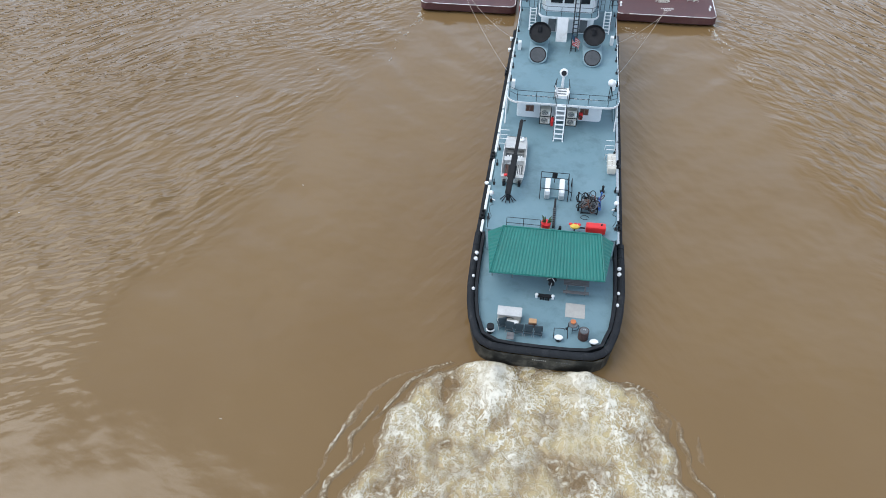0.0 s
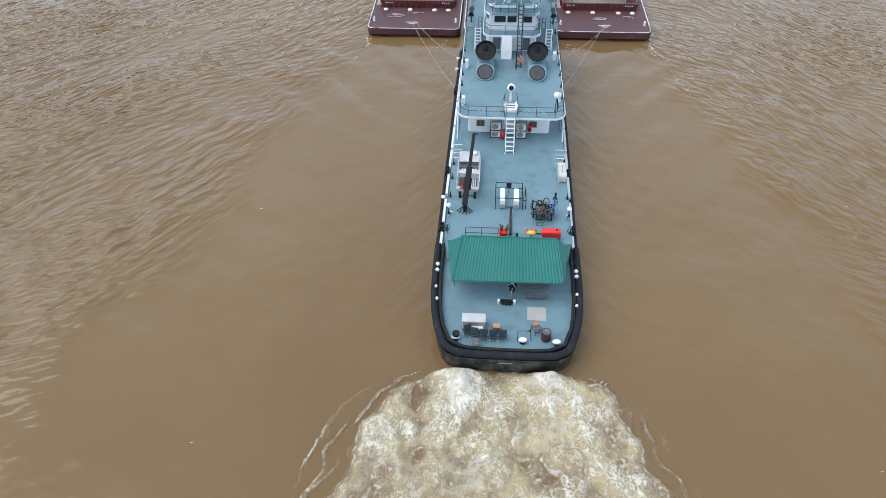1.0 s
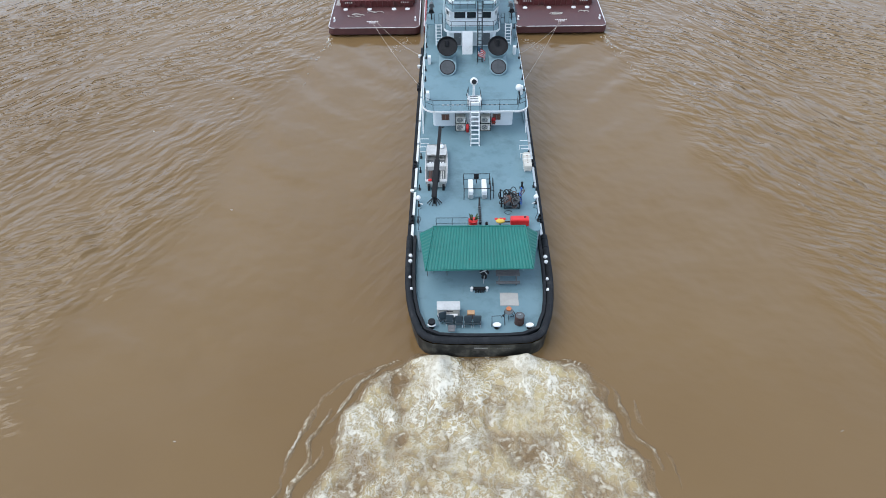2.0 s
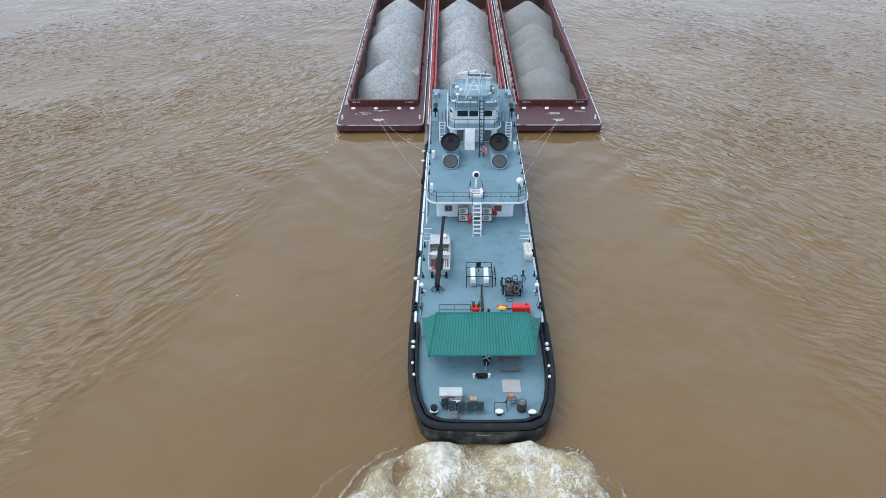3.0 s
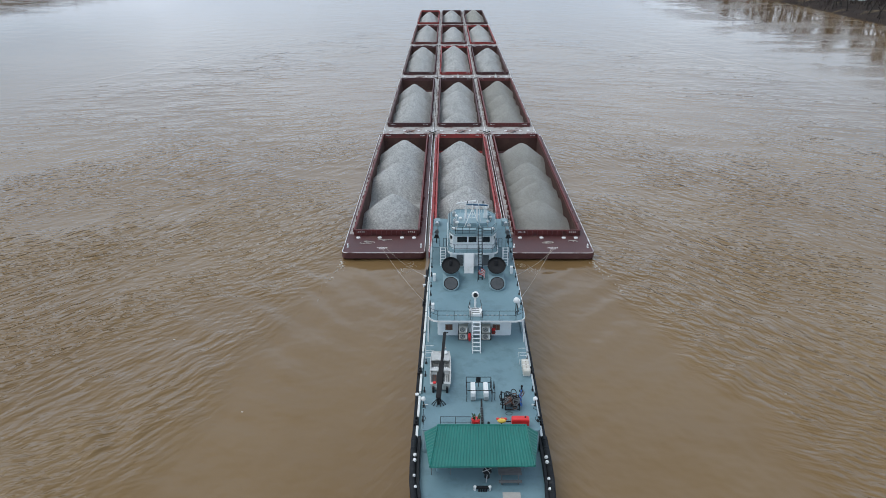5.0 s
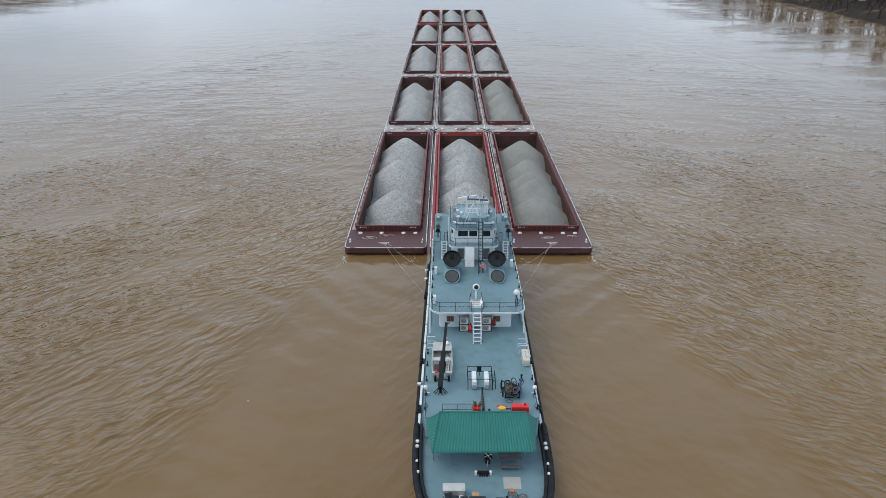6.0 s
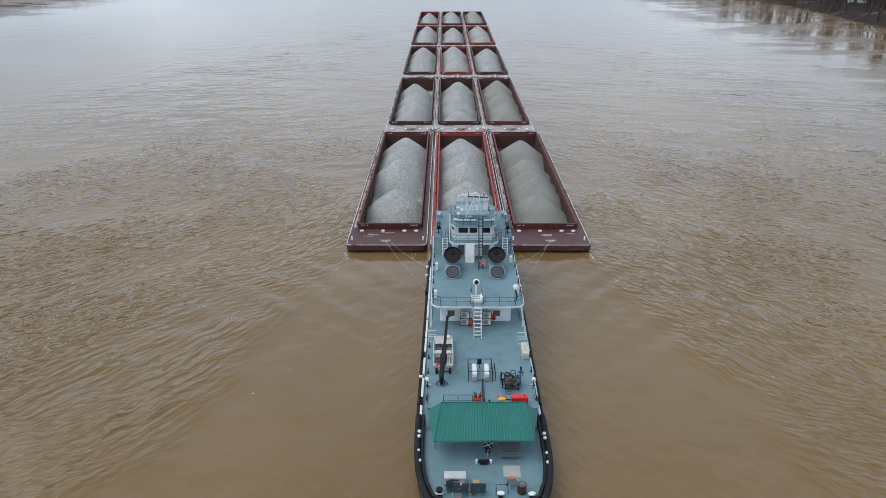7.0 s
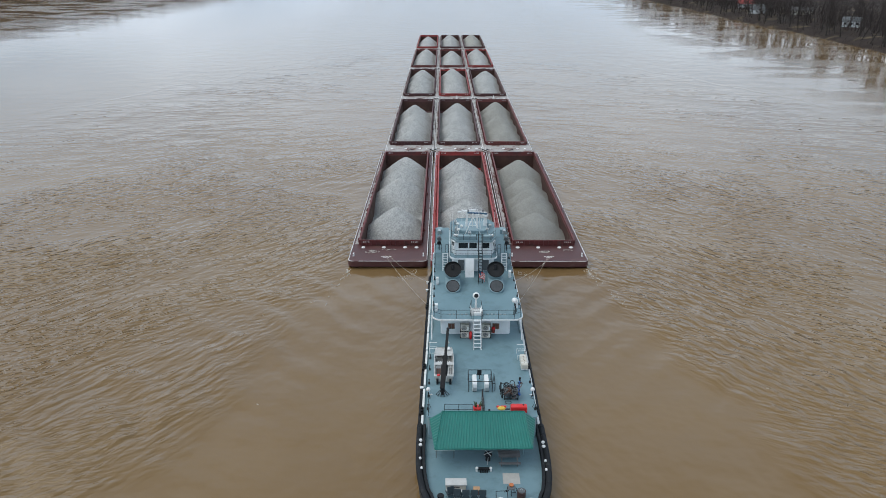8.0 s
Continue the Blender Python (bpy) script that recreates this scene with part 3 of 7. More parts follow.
def barge_meshes(paint, deck_mat, tone, bw=BW):
    """The meshes that barges of one paint share."""
    d = {}
    bm = B()
    outline = rounded(-bw, bw, 0, BL, 0.7)
    lo = [bm.verts.new((x * 0.995, min(max(y, 4.5), BL - 4.5) if y < 3 or y > BL - 3 else y, -2.6)) for x, y in outline]
    mid = [bm.verts.new((x, y, 0.35)) for x, y in outline]
    hi = [bm.verts.new((x, y, BD - 0.06)) for x, y in outline]
    for a, b in ((lo, mid), (mid, hi)):
        for i in range(len(outline)):
            j = (i + 1) % len(outline)
            bm.faces.new((a[i], a[j], b[j], b[i]))
    d["hull"] = mesh_of("hull", bm, paint)
    bm = B()
    frame_ring(bm, (-bw, bw, 0.7, BL - 0.7), (-HX, HX, HY0, HY1), BD - 0.06, BD)
    prism(bm, [p for p in outline if p[1] < 0.71], BD - 0.06, BD)
    prism(bm, [p for p in outline if p[1] > BL - 0.71], BD - 0.06, BD)
    d["deck"] = mesh_of("deck", bm, deck_mat)
    bm = B()
    for x0, x1, y0, y1 in ((-HX, -HX + 0.05, HY0, HY1), (HX - 0.05, HX, HY0, HY1), (-HX + 0.05, HX - 0.05, HY0, HY0 + 0.05), (-HX + 0.05, HX - 0.05, HY1 - 0.05, HY1)):
        box(bm, x0, x1, y0, y1, FLOOR, BD + 0.02)
    box(bm, -HX, HX, HY0, HY1, FLOOR - 0.1, FLOOR)
    d["hopper"] = mesh_of("hopper", bm, RUST)
    for nm, (x0, x1, y0, y1) in {"coaming_port": (-HX - 0.06, -HX, HY0, HY1), "coaming_starboard": (HX, HX + 0.06, HY0, HY1),
                                 "coaming_aft": (-HX - 0.06, HX + 0.06, HY0 - 0.06, HY0), "coaming_fore": (-HX - 0.06, HX + 0.06, HY1, HY1 + 0.06)}.items():
        bm = B()
        box(bm, x0, x1, y0, y1, BD + 0.004, CT)
        g = 0.09
        box(bm, x0 - g, x1 + g, y0 - g, y1 + g, CT, CT + 0.07)
        side = x1 - x0 < 1
        if side:
            s = -1 if x0 < 0 else 1
            xo = x0 if s < 0 else x1
            k = HY0 + 1.0
            while k < HY1:
                box(bm, min(xo, xo + s * 0.28), max(xo, xo + s * 0.28), k - 0.03, k + 0.03, BD + 0.004, CT - 0.05)
                k += 2.2
        else:
            s = -1 if y0 < 10 else 1
            yo = y0 if s < 0 else y1
            for i in range(-6, 7):
                box(bm, i * 0.7 - 0.03, i * 0.7 + 0.03, min(yo, yo + s * 0.3), max(yo, yo + s * 0.3), BD + 0.004, CT - 0.05)
        d[nm] = mesh_of(nm, bm, tone)
    bm = B()
    path = [(x, y, BD) for x, y in outline]
    sweep(bm, path, [(-0.02, -0.03), (-0.02, 0.04), (-0.11, 0.04), (-0.11, -0.03)], closed=True)
    d["edge_stripe"] = mesh_of("edge_stripe", bm, WORN_WHITE)
    bm = B()
    bmesh.ops.create_cone(bm, cap_ends=True, segments=16, radius1=0.3, radius2=0.28, depth=0.09)
    cyl(bm, (-0.1, 0, 0.07), (0.1, 0, 0.07), 0.025, seg=6)
    d["manhole_cover"] = mesh_of("manhole_cover", bm, WHITE)
    bm = B()
    for s in (-1, 1):
        cyl(bm, (s * 0.17, 0, 0), (s * 0.17, 0, 0.42), 0.09, seg=10)
        cyl(bm, (s * 0.17, 0, 0.42), (s * 0.17, 0, 0.46), 0.13, seg=10)
    box(bm, -0.36, 0.36, -0.14, 0.14, 0, 0.03)
    d["timberhead"] = mesh_of("timberhead", bm, WHITE)
    bm = B()
    box(bm, -0.5, 0.5, -0.07, 0.07, 0.26, 0.38, 0.03)
    for s in (-1, 1):
        box(bm, s * 0.22 - 0.07, s * 0.22 + 0.07, -0.06, 0.06, 0, 0.27)
    d["kevel"] = mesh_of("kevel", bm, tone)
    bm = B()
    box(bm, -0.07, 0.07, -0.004, 0.004, -0.09, 0.09)
    d["number_bar"] = mesh_of("number_bar", bm, WORN_WHITE)
    return d


def pile_height(seed, peaks, low):
    """Overlapping heaps as a conveyor drops them: blunt tops, straight flanks at the stone's own slope."""
    rnd = random.Random(seed)
    cones = [(rnd.uniform(-0.35, 0.35), y, z + 0.6, rnd.uniform(0.80, 0.88)) for y, z in peaks]

    def h(x, y):
        best = -1.9 + 0.25 * noise.noise((x * 0.3, y * 0.2, seed + 3.0))
        for cx, cy, cz, lean in cones:
            dx, dy = x - cx, (y - cy) * 1.08
            best = max(best, cz + 0.55 - lean * math.sqrt(dx * dx + dy * dy + 0.75))
        wob = 0.10 * noise.noise((x * 0.5, y * 0.5, seed)) + 0.04 * noise.noise((x * 2.3, y * 2.3, seed + 7.0))
        return max(best + wob, FLOOR + 0.02)
    return h


def stone_load(seed, peaks, material, step):
    bm = B()
    nx, ny = int(2 * (HX - 0.06) / step), int((HY1 - HY0 - 0.12) / step)
    grid_mesh(bm, np.linspace(-HX + 0.06, HX - 0.06, nx).tolist(), np.linspace(HY0 + 0.06, HY1 - 0.06, ny).tolist(), pile_height(seed, peaks, 0))
    return mesh_of("stone_load", bm, material, smooth=True)


def barges():
    kinds = {"m": barge_meshes(MAROON, DUST, MAROON), "r": barge_meshes(BARGE_RED, DUST, BARGE_RED), "b": barge_meshes(BARGE_BROWN, DUST, BARGE_BROWN),
             "a": barge_meshes(MAROON, MAROON, BARGE_DARK, 5.58), "c": barge_meshes(BARGE_RED, BARGE_RED, BARGE_RED)}
    words = {"m": "dark maroon", "r": "bright red", "b": "brownish red", "a": "dark maroon", "c": "bright red"}
    # columns port, middle, starboard; rows from the boat forward
    plan = (("a", "c", "a"), ("m", "m", "b"), ("m", "r", "m"), ("b", "b", "r"), ("r", "m", "m"))
    peaks = {(0, 0): ((17.3, 2.7), (32.6, 2.9), (41.2, 2.5), (47.6, 2.7)),
             (0, 1): ((9.5, 2.5), (20.7, 2.8), (31.6, 2.6), (37.9, 2.5), (46.3, 2.8)),
             (0, 2): ((7.4, 1.0), (15.2, 2.4), (22.6, 2.7), (27.2, 2.5), (34.2, 2.4), (45.0, 2.8))}
    rnd = random.Random(77)
    for row in range(5):
        for col in range(3):
            k = plan[row][col]
            d = kinds[k]
            x, y = ((-11.1, 0.3, 11.5) if row == 0 else (-10.75, 0.15, 10.85) if row < 3 else (-10.9, 0.0, 10.9))[col], row * 59.5
            x += 0.0 if row else (0.0, 0.0, 0.0)[col]
            b = thing("hopper_barge", x, y, 0, f"{words[k]} steel hopper barge loaded with crushed stone", "barge", "barges of the tow")
            for nm in ("hull", "deck", "hopper", "edge_stripe"):
                part(nm, d[nm], None, b)
            for nm in ("coaming_port", "coaming_starboard", "coaming_aft", "coaming_fore"):
                part(nm.replace("_port", "").replace("_starboard", "").replace("_aft", "").replace("_fore", ""), d[nm], None, b)
            for side in {0: (-1,), 2: (-1,)}.get(col, ()) if row == 0 else ():
                walkway = box(B(), min(side * (HX + 0.2), side * (BW - 0.12)), max(side * (HX + 0.2), side * (BW - 0.12)), HY0 + 0.3, BL - 2.0, BD + 0.004, BD + 0.016)
                part("side_deck", walkway, DUST, b, "side deck grey with stone dust")
            for side in (-1, 1) if row < 4 else ():
                for i in range(4):
                    for py in (HY1 - 0.006, HY0 - 0.066):
                        part("number_bar", d["number_bar"], None, b).location = (side * 3.55 + i * 0.27 - 0.43, py, CT - 0.24)
            for px in (-3.9, -0.9, 2.2, 3.9):
                for py in (5.1,) if row == 0 else (2.6,):
                    part("manhole_cover", d["manhole_cover"], None, b, "white round manhole cover").location = (px, py, BD + 0.05)
            for px, py in ((-4.98, 2.1), (4.98, 2.1), (-4.98, BL - 2.1), (4.98, BL - 2.1)):
                o = part("timberhead", d["timberhead"], None, b, "pair of white mooring posts")
                o.location, o.rotation_euler, o.scale = (px, py, BD), (0, 0, radians(90)), (0.8, 0.8, 0.8)
            if row < 3:
                for py in (12, 21, 30, 39, 48):
                    for px in (-4.95, 4.95):
                        o = part("kevel", d["kevel"], None, b)
                        o.location, o.rotation_euler = (px, py, BD), (0, 0, radians(90))
            pk = peaks.get((row, col)) or tuple((11.0 + i * (9.2 + (row + col) % 3) + rnd.uniform(-1.2, 1.2), rnd.uniform(2.4, 2.9)) for i in range(5) if 11.0 + i * (9.2 + (row + col) % 3) < 49)
            load = new("stone_load", stone_load(row * 3 + col, pk, GRAVEL_WARM if (row, col) in ((0, 2), (1, 2), (4, 2)) else GRAVEL, 0.22 if row == 0 else 0.3 if row == 1 else 0.5))
            load.matrix_basis = pose(x, y, 0)
            TOW.append(load)
            tagged(load, "heaps of grey crushed stone filling a barge's hopper", "gravel", kind="stuff")


barges()


def barge_clutter():
    """Ropes, painted words as bars, and the wires and ratchets that lash the barges together."""
    rnd = random.Random(31)
    for x, y, k in ((-13.3, 3.6, 5), (-11.2, 4.0, 3), (11.6, 3.6, 4), (14.6, 4.1, 2)):
        t = thing("rope_heap", x, y, BD, "pale tangled rope lying on a barge's deck", "rope", "ropes on the barge decks")
        for i in range(k):
            bm = B()
            a0, r = rnd.uniform(0, 6), rnd.uniform(0.2, 0.5)
            cx, cy = rnd.uniform(-0.7, 0.7), rnd.uniform(-0.3, 0.3)
            tube(bm, [(cx + r * (1 + 0.08 * q) * math.cos(a0 + q * 0.6) * 1.3, cy + r * math.sin(a0 + q * 0.6) * 0.7, 0.05) for q in range(rnd.randint(5, 11))], 0.032, 5)
            part("rope_loop", bm, ROPE_PALE, t)
    bm = B()
    box(bm, -0.07, 0.07, -0.11, 0.11, 0, 0.006)
    bar = mesh_of("marking_bar", bm, WORN_WHITE)
    for x in (-11.28, 11.83):
        t = thing("deck_marking", x, 1.35, BD + 0.004, "white painted warning words on a barge's deck", "marking", "painted deck words")
        for r, n in ((0, 7), (1, 4)):
            for i in range(n):
                part("marking_bar", bar, None, t).location = ((i - n / 2) * 0.21, 0.42 - r * 0.36, 0)
    bm = B()
    box(bm, -0.13, 0.13, -0.45, 0.45, 0.05, 0.2, 0.04)
    cyl(bm, (0, -0.9, 0.12), (0, 0.9, 0.12), 0.05, seg=8)
    ratchet = mesh_of("ratchet", bm, BLACK)
    for row in range(1, 5):
        for x, dx in ((-5.55, 1.4), (5.8, 1.4), (-5.55, -1.4), (5.8, -1.4), (-10.9, 1.8), (0.1, 1.8), (11.0, 1.8)):
            y = row * 59.5 - 0.1
            t = thing("lashing", x, y, BD + 0.25, "rusty wire lashing and ratchet between two barges", "lashing", "lashings between barges")
            bm = B()
            tube(bm, [(-dx, -2.2, 0.05), (0, 0, 0.12), (dx, 2.2, 0.05)], 0.045, 5)
            part("wire", bm, BROWN_WIRE, t)
            o = part("ratchet", ratchet, None, t)
            o.location, o.rotation_euler = (dx * 0.3, 0.5, 0.0), (0, 0, -math.atan2(dx, 2.2))
    for x, y in ((0.6, 118.0), (11.4, 118.4)):
        t = thing("navigation_light", x, y, BD, "small white light box on a barge", "light", "white light boxes")
        bm = B()
        box(bm, -0.35, 0.35, -0.3, 0.3, 0, 0.8, 0.08)
        part("box", bm, WHITE, t)
        bm = B()
        cyl(bm, (0, 0, 0.8), (0, 0, 1.5), 0.16, 0.1, seg=10)
        part("lamp", bm, WHITE, t)


barge_clutter()

# ---------------------------------------------------------------- propeller wash
def wash_width(side, y):
    d = max(-48.6 - y, 0)
    return 5.2 + (3.9 if side < 0 else 3.3) * (1 - math.exp(-d / 2.2)) + (0.19 if side < 0 else 0.22) * d


def wash_height(x, y):
    d = -48.6 - y
    side = -1 if x < 0.1 else 1
    lobe = 1.1 * noise.noise((x * 0.2, y * 0.3, 3.0)) + 0.8 * noise.noise((x * 0.55, y * 0.55, 9.0)) + 0.3 * noise.noise((x * 1.5, y * 1.5, 2.0))
    inside = wash_width(side, y) - abs(x - 0.1) + lobe
    k = min(max(inside / 1.6, -1), 1)
    rough = 0.34 * noise.fractal((x * 0.45, y * 0.38, 1.0), 1.0, 2.0, 5) + 0.13 * noise.noise((x * 1.6, y * 1.4, 5.0))
    jets = 0.0
    for jx, out in ((3.0, 0.10), (-2.7, -0.22)):
        dx = (x - jx - out * d) / (0.95 + 0.16 * d)
        jets += (0.75 + 0.5 * noise.noise((x * 0.9, y * 0.9, 14.0))) * math.exp(-dx * dx - ((d - 1.3) / 2.0) ** 2)
    z = -0.09 + 0.34 * k + (rough * 0.85 + jets) * max(k, 0)
    # rims: curled lips that the boil pushes ahead of it, one outside the other
    if k < 0.3 and d > 0.4:
        for j, (gap, tall) in enumerate(((0.55, 0.26), (1.3, 0.25), (2.2, 0.22)) if side < 0 else ((0.5, 0.26), (1.3, 0.2))):
            w = 0.7 * noise.noise((y * 0.16, side * 3.0, j * 7.0)) + 0.45 * noise.noise((x * 0.3, y * 0.45, j * 5.0 + 1)) + 0.12 * noise.noise((x * 1.4, y * 1.7, j + 0.5))
            reach = gap * (1 - math.exp(-d / 2.2)) - 0.15
            off = (-inside + lobe * 0.6 - reach - w)
            lip = math.exp(-(off / (0.11 if off > 0 else 0.3)) ** 2)
            alive = min(1, max(0, 0.7 + 1.5 * noise.noise((y * 0.28, side * 11.0, j * 9.0))))
            z = max(z, -0.09 + tall * lip * alive)
    return -0.12 + (z + 0.12) * min(1, max(0, (d + 0.15) / 0.8))


def wash():
    bm = B()
    step = 0.14
    grid_mesh(bm, np.arange(-17, 16, step).tolist(), np.arange(-70, -48.9, step).tolist(), wash_height)
    ob = new("propeller_wash", mesh_of("propeller_wash", bm, WASH, smooth=True))
    tagged(ob, "boiling brown and white propeller wash astern of the towboat", "foam", kind="stuff")
    TOW.append(ob)


wash()


def boil(seed, size):
    """A heap of churned water and foam with a ragged, sinking edge."""
    n = 26
    bm = B()

    def h(x, y):
        r = math.hypot(x, y * 1.1) / size
        ragged = r + 0.35 * noise.noise((x * 0.9 / size, y * 0.9 / size, seed)) + 0.16 * noise.noise((x * 2.4 / size, y * 2.4 / size, seed + 5))
        dome = 0.34 * (1 - ragged ** 2) if ragged < 1 else -0.5 * (ragged - 1)
        return max(-0.5, dome) + 0.2 * noise.fractal((x * 0.9, y * 0.9, seed), 1.0, 2.0, 4) * max(0, 1 - r * 0.6)
    s = np.linspace(-1.5 * size, 1.5 * size, n * 2).tolist()
    grid_mesh(bm, s, s, h)
    return mesh_of("foam_raft", bm, WASH, smooth=True)


FOAM_DRIFT = []       # rafts that the wash carries astern: object, entry time, side, spread, turn
FLOW = 3.4            # metres a second astern of the boat


def foam_rafts():
    rnd = random.Random(11)
    heaps = [boil(20 + k, (1.5, 1.1, 1.9, 0.9, 1.6, 1.3)[k]) for k in range(6)]
    for i in range(40):
        ob = new("foam_raft", heaps[i % 6])
        t_in = -5.0 + 8.6 * (i + rnd.random()) / 40
        FOAM_DRIFT.append((ob, t_in, rnd.uniform(-2.9, 3.0), rnd.uniform(0.75, 1.2), rnd.uniform(0, 360), rnd.uniform(-25, 25)))
        tagged(ob, "heap of white and yellowish foam drifting in the wash", "foam", "foam heaps in the wash")


foam_rafts()


def foam_lines():
    """Flecks where the barges' corners part the water and along the boat."""
    rnd = random.Random(5)
    bm = B()

    def streak(pts, w):
        prev = None
        for k, p in enumerate(pts):
            a = Vector(pts[max(k - 1, 0)])
            b = Vector(pts[min(k + 1, len(pts) - 1)])
            d = (b - a)
            o = Vector((-d.y, d.x, 0)).normalized() * w * (0.3 + rnd.random()) * math.sin(math.pi * (k + 0.3) / (len(pts) - 0.4))
            row = [bm.verts.new(Vector(p) + o), bm.verts.new(Vector(p) + Vector((0, 0, 0.05))), bm.verts.new(Vector(p) - o)]
            if prev:
                bm.faces.new((prev[0], row[0], row[1], prev[1]))
                bm.faces.new((prev[1], row[1], row[2], prev[2]))
            prev = row
    for side, cx in ((-1, -16.4), (1, 16.9)):
        for k in range(46):
            d = rnd.random() ** 2.2 * 11
            x, y = cx + side * d * 0.24 + rnd.gauss(0, 0.35 + d * 0.03), -0.6 - d + rnd.gauss(0, 0.3)
            a, L = rnd.uniform(-2.6, -0.6), rnd.uniform(0.1, 0.45)
            streak([(x + math.cos(a) * L * q / 4 + rnd.uniform(-0.05, 0.05), y + math.sin(a) * L * q / 4, 0.03) for q in range(5)], rnd.uniform(0.012, 0.035))
        # eddies of froth under the barges' raked ends
        for cx2, cy2, r2 in ((8.4, -3.0, 1.2), (7.4, -1.5, 0.8)):
            a0 = rnd.uniform(0, 6.28)
            for k in range(26):
                a = a0 + k * 0.24
                rr = r2 * (0.35 + 0.025 * k) + rnd.gauss(0, 0.3)
                x, y, L = side * cx2 + rr * math.cos(a), cy2 + rr * math.sin(a) * 0.8, rnd.uniform(0.04, 0.14)
                streak([(x - math.sin(a) * L * q / 3, y + math.cos(a) * L * q / 3 * 0.8, 0.03) for q in range(4)], rnd.uniform(0.01, 0.035))
    for k in range(14):
        x, y = rnd.choice((-1, 1)) * rnd.uniform(18, 45), rnd.uniform(-58, 0)
        streak([(x + 0.1 * q, y + rnd.uniform(-0.05, 0.05), 0.03) for q in range(3)], rnd.uniform(0.015, 0.04))
    ob = new("foam_flecks", mesh_of("foam_flecks", bm, FOAM))
    tagged(ob, "thin broken lines and flecks of white foam on the water", "foam", kind="stuff")
    TOW.append(ob)


foam_lines()

# ---------------------------------------------------------------- towboat
ZM, ZD, ZU, ZB, ZR = 1.5, 3.8, 6.3, 8.35, 10.3     # main, trunk, upper, balcony and roof levels
CX = 0.08
PALE_GREY = surf("pale_grey_plastic", (0.42, 0.42, 0.41), (0.54, 0.54, 0.52), 1.5, 0.5, 0, 0.05, 20, (0.33, 0.31, 0.28), 1.2, 0.52, 0.72)
GREY_MAT = surf("grey_mat", (0.34, 0.33, 0.31), (0.42, 0.41, 0.38), 2, 0.8, 0, 0.2, 40)
DARK_GREY = surf("dark_grey_paint", (0.09, 0.10, 0.105), (0.14, 0.15, 0.155), 1.5, 0.55, 0, 0.1, 30)
MESH_GREY = surf("grille_mesh", (0.04, 0.045, 0.05), (0.07, 0.075, 0.08), 3, 0.6, 0.2, 0.6, 26)
CREAM = surf("cream_plastic", (0.46, 0.435, 0.375), (0.56, 0.535, 0.47), 2, 0.5, 0, 0.05, 20)
BROWN = surf("rusty_brown", (0.10, 0.045, 0.03), (0.16, 0.07, 0.045), 4, 0.75, 0.1, 0.3, 20)
DARK_RUST = surf("dark_rusty_steel", (0.035, 0.02, 0.017), (0.075, 0.038, 0.03), 4, 0.7, 0.1, 0.3, 20)
TAN = surf("tan_plastic", (0.40, 0.23, 0.11), (0.5, 0.31, 0.17), 3, 0.55, 0, 0.05, 20)
ORANGE = surf("orange_plastic", (0.42, 0.12, 0.04), (0.52, 0.18, 0.06), 3, 0.5, 0, 0.05, 20)
YELLOW = surf("yellow_paint", (0.62, 0.42, 0.05), (0.70, 0.5, 0.09), 2, 0.5, 0, 0.05, 20)
CHAIR = surf("dark_slate_plastic", (0.02, 0.034, 0.042), (0.036, 0.055, 0.065), 3, 0.6, 0, 0.1, 40)
BLUE = surf("blue_hose", (0.02, 0.09, 0.32), (0.04, 0.14, 0.42), 3, 0.5, 0, 0.1, 20)
ROPE = surf("rope", (0.30, 0.24, 0.16), (0.42, 0.35, 0.25), 6, 0.9, 0, 0.3, 60)
WIRE = surf("wire_rope", (0.36, 0.31, 0.25), (0.5, 0.44, 0.36), 6, 0.6, 0.2, 0.2, 60)
PLANT = surf("pot_plant_leaf", (0.03, 0.06, 0.02), (0.06, 0.10, 0.03), 5, 0.7, 0, 0.1, 20)
TABLE = surf("weathered_wood", (0.10, 0.10, 0.105), (0.155, 0.15, 0.15), 2.5, 0.8, 0, 0.3, 12)
BROWN_VENT = surf("vent_bronze", (0.13, 0.11, 0.09), (0.19, 0.16, 0.13), 3, 0.6, 0, 0.1, 20)

STARBOARD = ((0, -49.0), (2.4, -48.97), (3.6, -48.87), (4.25, -48.55), (4.65, -48.0), (4.93, -47.2), (5.17, -46.3), (5.43, -44.9), (5.6, -43.2), (5.66, -41), (5.66, -38))


def hull_side(sign, inset=0.0, fore=True):
    """The hull's edge from the stern forward, on one side."""
    pts = [(CX + sign * max(0, x - (inset if x > 3 else inset * x / 3)), y + inset * (1 if y < -48 else 0.5 if y < -47 else 0)) for x, y in STARBOARD]
    if fore:
        pts += [(CX + 0.15 + sign * (5.55 - inset), -20), (CX + 0.25 + sign * (5.5 - inset), -6), (CX + 0.3 + sign * (5.1 - inset), -1.8), (CX + 0.3 + sign * (4.7 - inset), -0.4)]
    return pts


def outline(inset=0.0):
    return hull_side(1, inset) + hull_side(-1, inset)[:0:-1]


boat = thing("towboat", 0, 0, 0, "blue-grey river towboat with black hull pushing a tow of barges", "boat")


